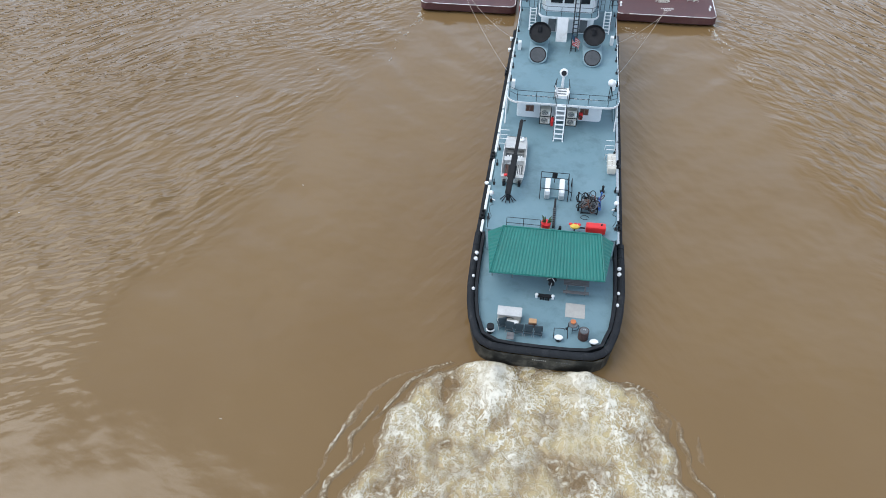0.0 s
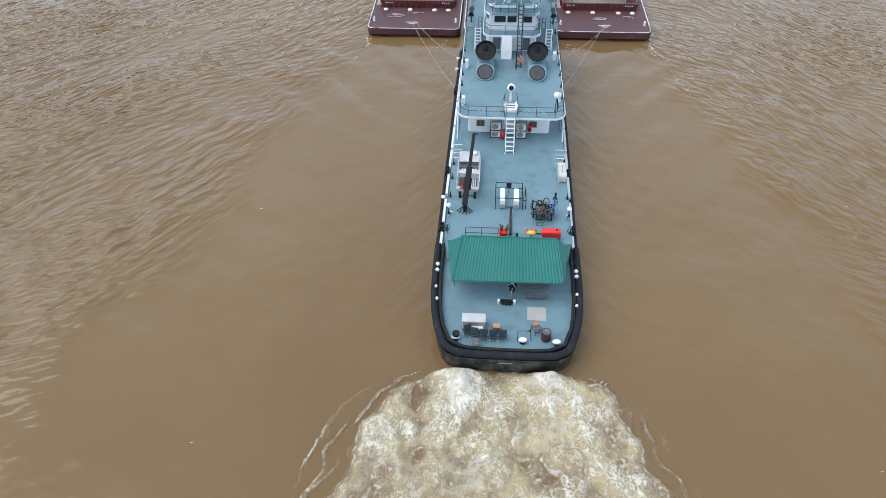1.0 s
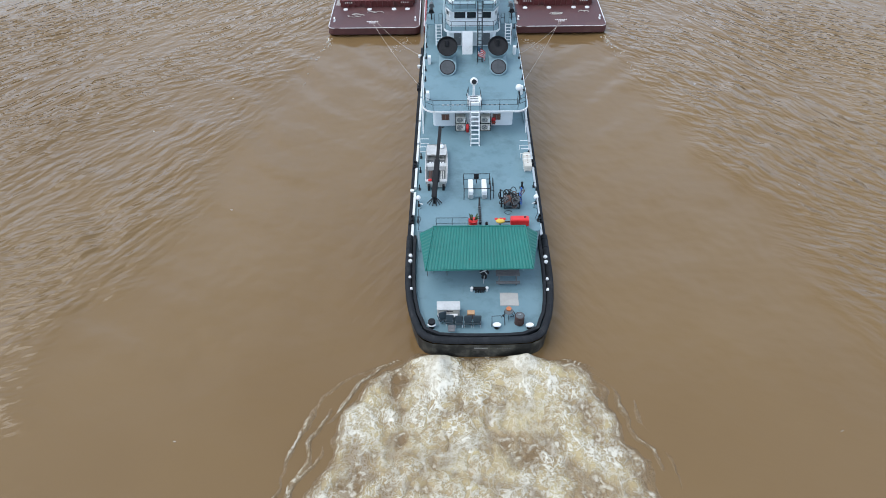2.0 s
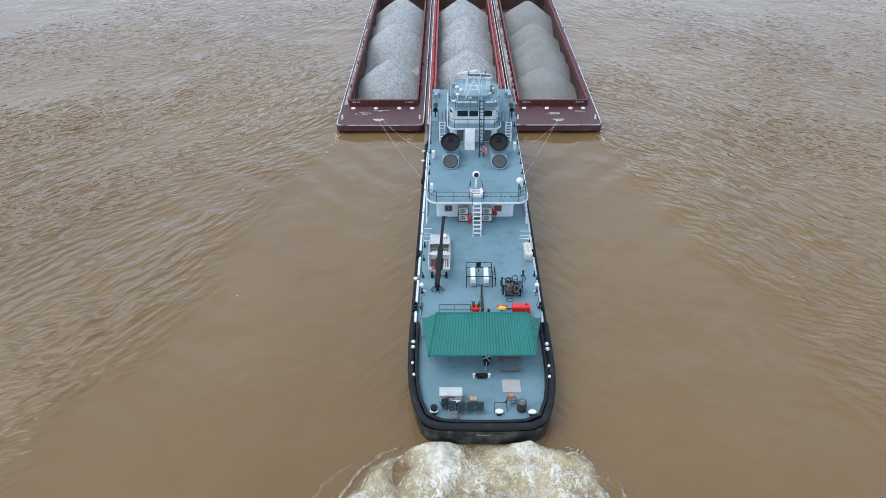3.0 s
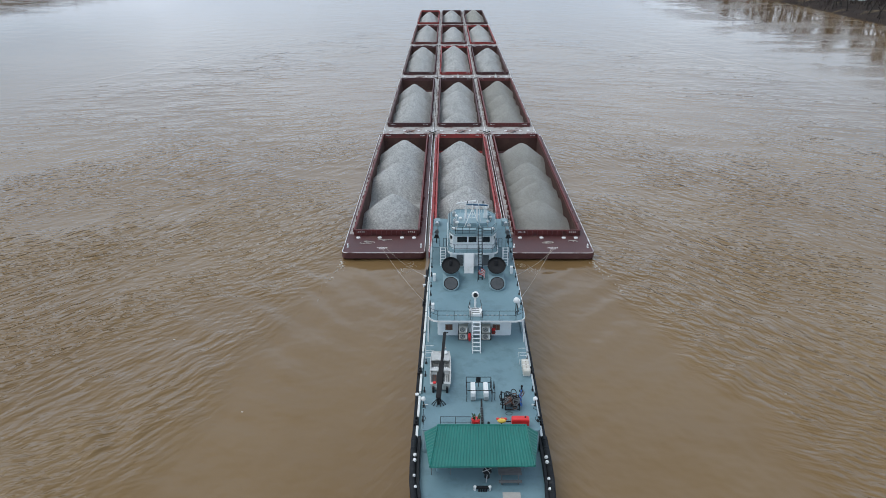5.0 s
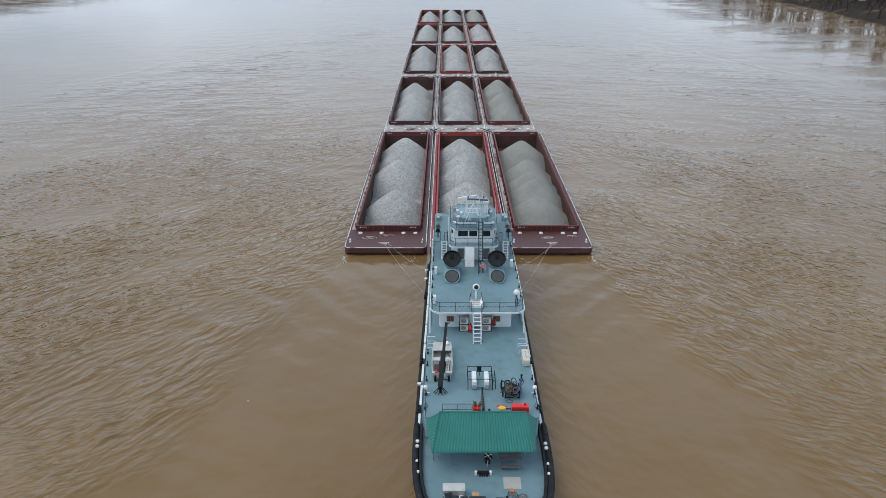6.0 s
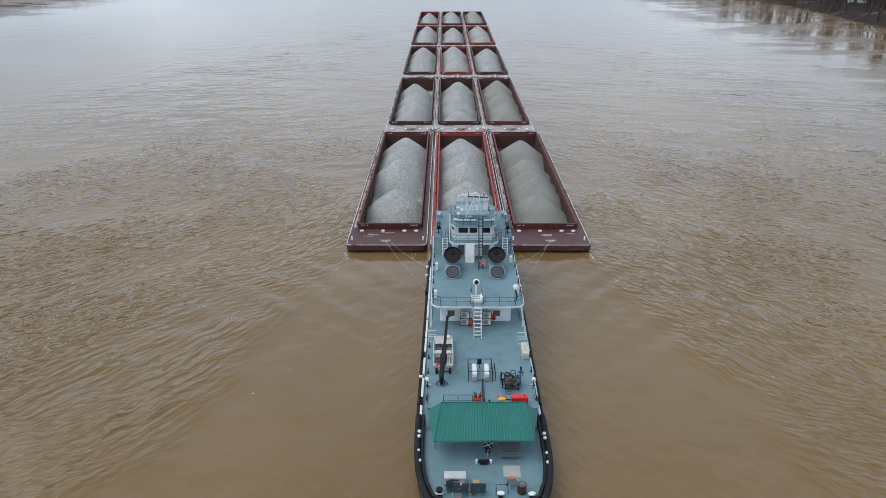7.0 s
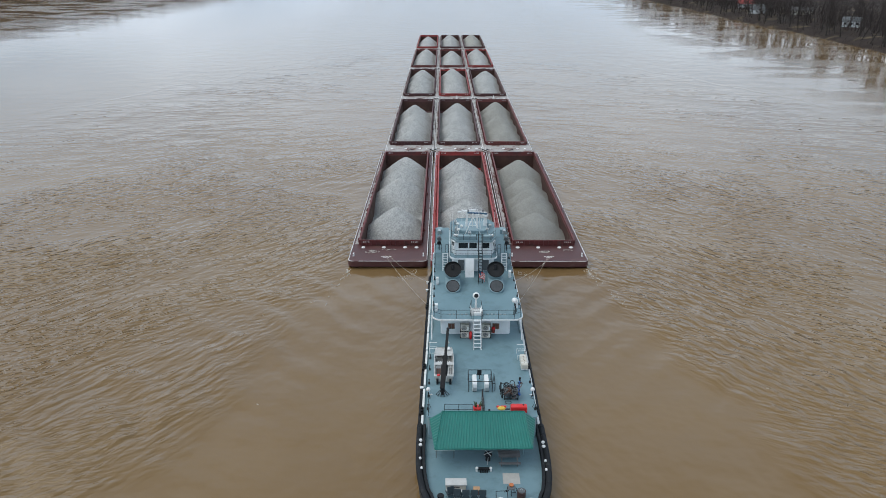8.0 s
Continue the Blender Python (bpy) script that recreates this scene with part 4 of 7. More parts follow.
def railing(parent, pts, height, material=None, posts=True, rails=(1.0, 0.55), r=0.022, gap=1.3):
    """Pipe rails along a line of points, each post an object of its own."""
    material = material or RAIL
    rail = None
    for k in rails:
        bm = tube(B(), [(x, y, z + height * k) for x, y, z in pts], r)
        rail = part("mid_rail", bm, material, rail) and rail if rail else part("railing", bm, material, parent)
    if posts:
        bm = B()
        cyl(bm, (0, 0, 0), (0, 0, height), r * 1.15, seg=6)
        me = mesh_of("post", bm, material)
        for a, b in zip(pts, pts[1:]):
            a, b = Vector(a), Vector(b)
            n = max(1, round((b - a).length / gap))
            for i in range(n + (b == Vector(pts[-1]))):
                part("post", me, None, rail).location = a.lerp(b, i / n)
    return rail


def ladder(parent, foot, top, width, n, material, tread_depth=0.12, name="ladder", rails=0.0):
    """Two stringers and separate treads; foot and top are the middles of the ends."""
    foot, top = Vector(foot), Vector(top)
    bm = B()
    for s in (-1, 1):
        o = Vector((s * width / 2, 0, 0))
        d = (top - foot)
        m = Matrix.Translation((foot + top) / 2 + o) @ d.to_track_quat("Z", "X").to_matrix().to_4x4()
        box(bm, -0.02, 0.02, -0.06, 0.06, -d.length / 2, d.length / 2, m=m)
        if rails:
            tube(bm, [foot + o + Vector((0, 0, 0.1)), foot + o + Vector((0, 0, rails)), top + o + Vector((0, 0, rails))], 0.02)
    lad = part(name, bm, material, parent)
    bm = B()
    box(bm, -width / 2 + 0.02, width / 2 - 0.02, -tread_depth / 2, tread_depth / 2, -0.02, 0.02)
    me = mesh_of("tread", bm, material)
    for i in range(n):
        part("tread", me, None, lad).location = foot.lerp(top, (i + 0.7) / n)
    return lad


def build_hull():
    bm = B()
    top, low = outline(0.1), outline(0.35)
    hi = [bm.verts.new((x, y, ZM - 0.05)) for x, y in top]
    md = [bm.verts.new((x, y, 0.2)) for x, y in outline(0.15)]
    lo = [bm.verts.new((x, y, -1.6)) for x, y in low]
    for a, b in ((lo, md), (md, hi)):
        for i in range(len(top)):
            j = (i + 1) % len(top)
            bm.faces.new((a[i], a[j], b[j], b[i]))
    bm.faces.new(lo[::-1])
    part("hull", bm, HULL, boat, "scuffed black steel hull")
    bm = B()
    prism(bm, outline(0.3), ZM - 0.05, ZM)
    part("main_deck", bm, DECK, boat, "blue-grey painted main deck")
    # black fender round the stern: a stout outer roll on an inner bulwark
    port, star = hull_side(-1, 0.25, False), hull_side(1, 0.25, False)
    line = [(x, y, 0) for x, y in port[::-1] + star[1:]]
    roll = [(0.27 * math.cos(a), 1.76 + 0.24 * math.sin(a)) for a in (2 * math.pi * i / 10 for i in range(10))]
    part("stern_fender", sweep(B(), line, roll), RUBBER, boat, "thick black rubber stern fender", smooth=True)
    port, star = hull_side(-1, 0.66, False), hull_side(1, 0.66, False)
    line = [(x, y, 0) for x, y in port[::-1] + star[1:]]
    part("bulwark", sweep(B(), line, [(0.12, ZM), (0.12, 1.92), (-0.08, 1.95), (-0.12, 1.9), (-0.12, ZM)]), RUBBER, boat)
    # ribs that strap the fender down
    bm = B()
    roll = [(0.278 * math.cos(a), 0.25 * math.sin(a)) for a in (2 * math.pi * i / 10 for i in range(10))]
    sweep(bm, [(0, -0.05, 0), (0, 0.05, 0)], roll)
    strap = mesh_of("fender_strap", bm, RUBBER)
    for sign in (-1, 1):
        pts = hull_side(sign, 0.25, False)
        for (x0, y0), (x1, y1) in zip(pts, pts[1:]):
            n = max(1, round(math.hypot(x1 - x0, y1 - y0) / 1.1))
            for i in range(n):
                k = (i + 0.5) / n
                o = part("fender_strap", strap, None, boat)
                o.location, o.rotation_euler = (x0 + (x1 - x0) * k, y0 + (y1 - y0) * k, 1.76), (0, 0, math.atan2(-(x1 - x0), y1 - y0))
    # white caps on the fender
    bm = B()
    bmesh.ops.create_cone(bm, cap_ends=True, segments=14, radius1=0.17, radius2=0.13, depth=0.12)
    cap = mesh_of("fender_cap", bm, WHITE)
    for x, y in ((-5.2, -40.4), (-5.2, -41.0), (-5.17, -42.75), (-5.02, -43.95), (5.33, -40.65), (5.32, -41.2), (5.22, -43.05), (5.14, -44.15)):
        o = part("fender_cap", cap, None, boat, "white round fender cap")
        o.location = (x, y, 2.02)
        o.scale = (1, 1, 1) if y > -42 else (0.7, 0.7, 1)
    # white rail along the hull's edge, broken by fittings
    for sign in (-1, 1):
        for y0, y1 in ((-38.0, -36.5), (-35.3, -32.3), (-31.6, -28.8), (-27.9, -25.2), (-24.9, -21.4), (-21.1, -17.0), (-16.7, -12.2), (-11.9, -8.3)):
            bm = B()
            sweep(bm, [(CX + 0.012 * (y0 + 38) + sign * 5.25, y0, ZM), (CX + 0.012 * (y1 + 38) + sign * 5.25, y1, ZM)], [(-0.1, 0), (0.1, 0), (0.1, 0.3), (-0.1, 0.3)])
            part("bulwark_cap", bm, WHITE, boat, "white painted bulwark cap")
        bm = B()
        sweep(bm, [(CX + sign * 5.5, -38, 0.95), (CX + 0.35 + sign * 5.5, -6, 0.95)], [(-0.14, -0.3), (0.14, -0.3), (0.16, 0.3), (0.1, 0.68), (-0.14, 0.7)])
        part("side_fender", bm, RUBBER, boat)
    # name on the transom, as bars
    bm = B()
    box(bm, -0.04, 0.04, -0.004, 0.004, -0.055, 0.055)
    bar = mesh_of("name_bar", bm, GREY_MAT)
    for i in range(7):
        part("name_bar", bar, None, boat).location = (-0.4 + i * 0.14, -48.93, 1.12)
    bm = B()
    box(bm, -0.045, 0.045, -0.004, 0.004, -0.04, 0.04)
    bar = mesh_of("port_bar", bm, DARK_GREY)
    for i in range(6):
        part("name_bar", bar, None, boat).location = (1.2 + i * 0.17, -48.93, 1.1)


def build_houses():
    bm = B()
    prism(bm, rounded(-4.62, 4.85, -39.55, -3.6, 0.25, 3), ZM + 0.004, ZD - 0.08)
    part("deckhouse_wall", bm, HOUSE_BLUE, boat)
    bm = B()
    prism(bm, rounded(-4.7, 4.95, -39.6, -3.5, 0.3, 3), ZD - 0.08, ZD)
    part("trunk_deck", bm, DECK, boat, "blue-grey painted working deck")
    bm = B()
    prism(bm, rounded(-3.55, 3.75, -25.1, -5.8, 0.3, 4), ZD + 0.004, ZU - 0.12)
    part("cabin_wall", bm, HOUSE, boat, "white painted cabin wall")
    bm = B()
    ud = [p for p in rounded(-4.4, 4.92, -26.55, -5.2, 1.0, 6)]
    prism(bm, ud, ZU - 0.12, ZU)
    part("upper_deck", bm, DECK, boat, "blue-grey painted upper deck")
    sw = B()
    sweep(sw, [(x, y, ZU) for x, y in ud], [(0.0, -0.14), (0.05, -0.14), (0.05, 0.02), (0.0, 0.02)], closed=True)
    part("deck_lip", sw, WHITE, boat, "white deck edge")
    # side walls that taper down from the upper deck to the trunk deck
    for x in (-4.45, 4.87):
        bm = B()
        cyl(bm, (x, -26.3, ZD), (x, -25.2, ZU - 0.15), 0.05, seg=8)
        part("deck_brace", bm, WHITE, boat)
        bm = B()
        box(bm, x - 0.04, x + 0.04, -24.9, -6, ZD + 0.004, ZD + 0.16)
        part("coaming", bm, HOUSE_BLUE, boat)
    # officers' tier
    bm = B()
    prism(bm, rounded(-2.25, 2.65, -14.6, -7.0, 0.35, 4), ZU + 0.004, ZB - 0.1)
    part("officer_wall", bm, HOUSE, boat, "white painted upper cabin wall")
    bm = B()
    bd = rounded(-2.5, 2.95, -15.55, -6.2, 0.8, 6)
    prism(bm, bd, ZB - 0.1, ZB)
    part("balcony_deck", bm, DECK, boat)
    sw = B()
    sweep(sw, [(x, y, ZB) for x, y in bd], [(0.0, -0.16), (0.05, -0.16), (0.05, 0.03), (0.0, 0.03)], closed=True)
    part("balcony_lip", sw, HOUSE, boat)
    for x0, x1 in ((-1.55, -0.85), (1.35, 2.05)):
        bm = B()
        box(bm, x0, x1, -14.64, -14.58, ZU + 0.1, ZU + 1.85, 0.015)
        d = part("cabin_door", bm, DARK_GREY, boat, "dark grey cabin door")
        bm = B()
        cyl(bm, (x1 - 0.1, -14.67, ZU + 0.95), (x1 - 0.1, -14.64, ZU + 0.95), 0.035, seg=8)
        part("door_handle", bm, STEEL, d)
    bm = B()
    v = [bm.verts.new(p) for p in ((-0.73, -16.35, ZU), (0.28, -16.35, ZU), (0.28, -15.62, ZB - 0.01), (-0.73, -15.62, ZB - 0.01),
                                   (-0.73, -14.62, ZU), (0.28, -14.62, ZU), (0.28, -14.62, ZB - 0.1), (-0.73, -14.62, ZB - 0.1))]
    for f in ((0, 1, 2, 3), (1, 5, 6, 2), (4, 0, 3, 7), (3, 2, 6, 7), (5, 4, 7, 6), (0, 4, 5, 1)):
        bm.faces.new([v[i] for i in f])
    part("companionway", bm, WHITE, boat, "white sloping companionway cover")
    # pilothouse
    bm = B()
    ph = [(-1.95, -14.55), (2.4, -14.55), (2.75, -13.4), (2.75, -9.2), (1.9, -8.1), (-1.45, -8.1), (-2.3, -9.2), (-2.3, -13.4)]
    prism(bm, ph, ZB + 0.004, ZB + 0.82)
    part("pilothouse_wall", bm, HOUSE, boat, "white painted pilothouse wall")
    bm = B()
    prism(bm, [(CX * 2 + (x - 0.2) * 0.965 + 0.05, -11 + (y + 11) * 0.965) for x, y in ph], ZB + 0.82, ZB + 1.58)
    win = part("window_band", bm, GLASS, boat, "dark pilothouse windows")
    for i, (x0, x1) in enumerate(((-1.95, -1.5), (-0.42, -0.26), (0.62, 1.2), (2.08, 2.4))):
        bm = B()
        box(bm, x0, x1, -14.56, -14.38, ZB + 0.82, ZB + 1.58)
        part("window_pillar", bm, HOUSE, win)
    for x0, y0, x1, y1 in ((2.4, -14.55, 2.75, -13.4), (-1.95, -14.55, -2.3, -13.4), (2.75, -11, 2.75, -10.8), (-2.3, -11, -2.3, -10.8)):
        for px, py in ((x0, y0), (x1, y1)):
            part("window_pillar", cyl(B(), (px, py, ZB + 0.82), (px, py, ZB + 1.58), 0.1, seg=8), HOUSE, win)
    bm = B()
    prism(bm, [(0.22 + (x - 0.22) * 1.04, -11 + (y + 11) * 1.05) for x, y in ph], ZB + 1.58, ZR - 0.2)
    part("pilothouse_header", bm, HOUSE, boat)
    bm = B()
    rf = [(-1.75, -14.95), (2.25, -14.95), (2.85, -13.7), (2.85, -9.0), (2.0, -7.6), (-1.5, -7.6), (-2.4, -9.0), (-2.4, -13.7)]
    prism(bm, rf, ZR - 0.2, ZR)
    part("pilothouse_roof", bm, DECK, boat, "blue-grey pilothouse roof")
    sw = B()
    sweep(sw, [(x, y, ZR) for x, y in rf], [(0.0, -0.2), (0.06, -0.2), (0.06, 0.06), (0.0, 0.06)], closed=True)
    part("roof_lip", sw, HOUSE_BLUE, boat)
    bm = B()
    prism(bm, rounded(-1.4, 1.9, -12.6, -9.4, 0.4, 4), ZR + 0.004, ZR + 0.35)
    part("roof_hatch", bm, HOUSE_BLUE, boat)


def build_funnels():
    nrm = Vector((0, -math.cos(radians(50)), math.sin(radians(50))))
    for x in (-2.2, 2.62):
        ringc, dish = Vector((x, -19.9, 6.9)), Vector((x, -18.15, 8.15))
        bm = B()
        cyl(bm, ringc - nrm * 1.3, ringc, 0.82, seg=32)
        cyl(bm, dish - nrm * 2.4, dish - nrm * 0.25, 0.86, seg=32)
        box(bm, x - 0.82, x + 0.82, -19.6, -17.2, ZU + 0.004, ZU + 0.6)
        fun = part("funnel", bm, HOUSE_BLUE, boat, "blue-grey funnel with slanting black mouth", smooth=False)
        bm = B()
        cyl(bm, dish - nrm * 0.3, dish, 0.88, 0.95, seg=36, caps=False)
        ring(bm, dish, 0.94, 0.04, nrm, 36, 6)
        cyl(bm, dish - nrm * 0.22, dish - nrm * 0.2, 0.9, seg=36)
        part("funnel_mouth", bm, BLACK, fun, "black funnel mouth")
        bm = B()
        cyl(bm, dish - nrm * 0.2 + Vector((-0.05, 0.1, 0.1)), dish + Vector((-0.05, 0.35, 0.42)), 0.19, seg=14)
        part("exhaust_pipe", bm, BLACK, fun)
        bm = B()
        cyl(bm, ringc + nrm * 0.004, ringc + nrm * 0.03, 0.66, seg=30)
        part("grille", bm, MESH_GREY, fun)
        bm = B()
        ring(bm, ringc + nrm * 0.02, 0.69, 0.05, nrm, 30, 6)
        part("grille_rim", bm, BLACK, fun)


def build_stairs_rails():
    # stair from the working deck to the upper deck
    ladder(boat, (0.19, -28.35, ZD), (0.19, -26.6, ZU), 0.76, 8, HOUSE, 0.16, "stair")
    for s in (-0.42, 0.42):
        bm = B()
        tube(bm, [(0.19 + s, -28.3, ZD), (0.19 + s, -28.3, ZD + 0.9), (0.19 + s, -26.6, ZU + 0.95)], 0.022)
        part("handrail", bm, RAIL, boat)
    railing(boat, [(-4.3, -24.6, ZU), (-4.2, -25.9, ZU), (-3.5, -26.4, ZU), (-0.35, -26.4, ZU)], 1.0)
    railing(boat, [(0.75, -26.4, ZU), (4.0, -26.4, ZU), (4.7, -25.9, ZU), (4.8, -24.6, ZU)], 1.0)
    railing(boat, [(-2.4, -13.5, ZB), (-2.4, -14.9, ZB), (-1.8, -15.45, ZB), (2.3, -15.45, ZB), (2.85, -14.9, ZB), (2.85, -13.5, ZB)], 0.95)
    railing(boat, [(-1.7, -14.87, ZR), (0.55, -14.87, ZR)], 0.8, gap=0.8)
    railing(boat, [(1.3, -14.87, ZR), (2.2, -14.87, ZR), (2.78, -13.7, ZR)], 0.8, gap=0.8)
    railing(boat, [(-1.7, -14.87, ZR), (-2.33, -13.7, ZR), (-2.33, -10, ZR)], 0.8, gap=0.9)
    railing(boat, [(-4.55, -39.4, ZD), (-4.5, -38.9, ZD)], 1.0)
    railing(boat, [(-3.15, -39.4, ZD), (-0.7, -39.4, ZD)], 1.2, gap=1.2)
    ladder(boat, (0.95, -17.95, ZU), (0.95, -15.1, ZR + 0.9), 0.42, 16, RAIL, 0.07, "roof_ladder", rails=0.28)
    for x in (-3.05, 3.88):
        ladder(boat, (x, -14.45, ZU), (x, -13.95, ZB), 0.55, 7, HOUSE, 0.12, "side_ladder")
        bm = B()
        tube(bm, [(x + 0.34, -14.3, ZU + 0.9), (x + 0.34, -13.5, ZB + 1.2), (x + 0.34, -13.3, ZB)], 0.022)
        part("handrail", bm, RAIL, boat)
    # bridge wings beside the pilothouse, over the upper deck
    for x0, x1, out in ((-4.3, -2.52, -1), (2.97, 4.75, 1)):
        bm = B()
        prism(bm, rounded(x0, x1, -13.9, -5.6, 0.25, 3), ZB - 0.1, ZB)
        part("bridge_wing", bm, DECK, boat, "blue-grey painted bridge wing deck")
        xo, xi = (x0 + 0.08, x1 - 0.15) if out < 0 else (x1 - 0.08, x0 + 0.15)
        railing(boat, [(xo - out * 0.75, -13.8, ZB), (xo, -13.75, ZB), (xo, -5.8, ZB)], 1.0, gap=1.2)
        railing(boat, [(xi, -13.8, ZB), (xi + out * 0.35, -13.8, ZB)], 1.0, gap=0.6)
        for y in (-13.6, -9.8, -6.0):
            part("wing_post", cyl(B(), (xo, y, ZU), (xo, y, ZB - 0.1), 0.05, seg=8), HOUSE_BLUE, boat)
        # searchlights and a locker out on the wing
        for k, y in enumerate((-12.9, -11.6, -9.4)):
            bm = B()
            cyl(bm, (0, 0, 0), (0, 0, 0.75), 0.06, seg=8)
            cyl(bm, (0, -0.2, 0.9), (0, 0.22, 0.95), 0.24, 0.2, seg=14)
            box(bm, -0.3, 0.3, -0.04, 0.04, 0.66, 0.74)
            part("wing_searchlight", bm, (BLACK, DARK_GREY, STEEL)[k], boat, "searchlight on the bridge wing").location = (xo - out * 0.45, y, ZB)
        bm = B()
        box(bm, -0.3, 0.3, -0.5, 0.5, 0, 0.6, 0.04)
        part("wing_locker", bm, HOUSE_BLUE, boat).location = (xo - out * 0.5, -7.4, ZB)
    # stubs along the deck edges, with a sagging wire
    bm = B()
    cyl(bm, (0, 0, 0), (0, 0, 0.42), 0.05, 0.035, seg=8)
    box(bm, -0.09, 0.09, -0.16, 0.16, 0.0, 0.06)
    ball(bm, (0, 0, 0.44), 0.06, u=8, v=6)
    stub = mesh_of("stanchion", bm, BLACK)
    for x, ys, z in ((-4.6, (-38.4, -36.5, -34.4, -32.0, -30.0), ZD), (4.83, (-38.4, -36.3, -34.2, -31.6, -29.4), ZD),
                     (-4.28, (-23.4, -21.3, -19.4, -17.0, -14.8, -12.6, -10.6, -8.6), ZU), (4.8, (-23.2, -21.2, -19.2, -17.2, -15.0, -12.8, -10.8, -8.8), ZU)):
        for y in ys:
            part("stanchion", stub, None, boat).location = (x + (0.006 * (y + 38) if z == ZD else 0), y, z)
    for x in (-4.62, 4.85):
        bm = B()
        ys = [-39.2 + i * 0.4 for i in range(8)]
        tube(bm, [(x * (1 - 0.06 * math.sin(i * 0.9) ** 2), y, ZD + 0.55 - 0.3 * abs(math.sin(i * 0.8))) for i, y in enumerate(ys)], 0.02)
        part("edge_chain", bm, BLACK, boat)
        bm = B()
        tube(bm, [(x, -36.2, ZD), (x - 0.35 * (1 if x > 0 else -1), -36.9, ZD + 0.5)], 0.05)
        ball(bm, (x, -36.1, ZD + 0.5), 0.2)
        part("deck_light", bm, WHITE, boat, "white deck floodlight")
    # side fittings on the walkway edge
    for x, y in ((-5.26, -35.9), (-5.24, -28.35), (5.42, -35.9), (5.47, -28.3), (-5.2, -14.7), (5.5, -14.9)):
        bm = B()
        box(bm, -0.2, 0.2, -0.5, 0.5, 0, 0.4, 0.06)
        cyl(bm, (0, -0.25, 0.4), (0, -0.25, 0.58), 0.1, seg=10)
        cyl(bm, (0, 0.25, 0.4), (0, 0.25, 0.58), 0.1, seg=10)
        part("side_bitt", bm, BLACK, boat, "black double mooring bitt").location = (x, y, ZM)
    for x, y in ((-5.35, -32.0), (-5.3, -8.0), (5.75, -8.1), (-5.32, -10.3)):
        bm = B()
        cyl(bm, (0, 0, 0), (0, 0, 0.3), 0.2, seg=14)
        cyl(bm, (0, 0, 0.3), (0, 0, 0.36), 0.27, seg=14)
        o = part("vent_cap", bm, WHITE, boat, "white mushroom vent cap")
        o.location, o.scale = (x, y, ZM), (0.7, 0.7, 0.8)
    # bow deck
    bm = B()
    prism(bm, rounded(-4.3, 4.9, -3.5, -0.7, 0.3, 3), ZM + 0.004, ZM + 0.9)
    part("bow_deck", bm, DECK, boat)
    for x in (-3.9, 4.4, -2.2, 2.8):
        bm = B()
        cyl(bm, (x - 0.45, -1.5, ZM + 1.35), (x + 0.45, -1.5, ZM + 1.35), 0.3, seg=18)
        for s in (-0.48, 0.48):
            cyl(bm, (x + s - 0.03, -1.5, ZM + 1.35), (x + s + 0.03, -1.5, ZM + 1.35), 0.5, seg=18)
        box(bm, x - 0.6, x + 0.6, -2.0, -1.0, ZM + 0.904, ZM + 1.0)
        part("deck_winch", bm, BLACK, boat, "black barge winch")
    for x in (-2.4, 2.9):
        bm = B()
        box(bm, x - 0.7, x + 0.7, -0.42, -0.04, -0.6, 3.2, 0.08)
        part("push_knee", bm, RUBBER, boat)


build_hull()
build_houses()
build_funnels()
build_stairs_rails()


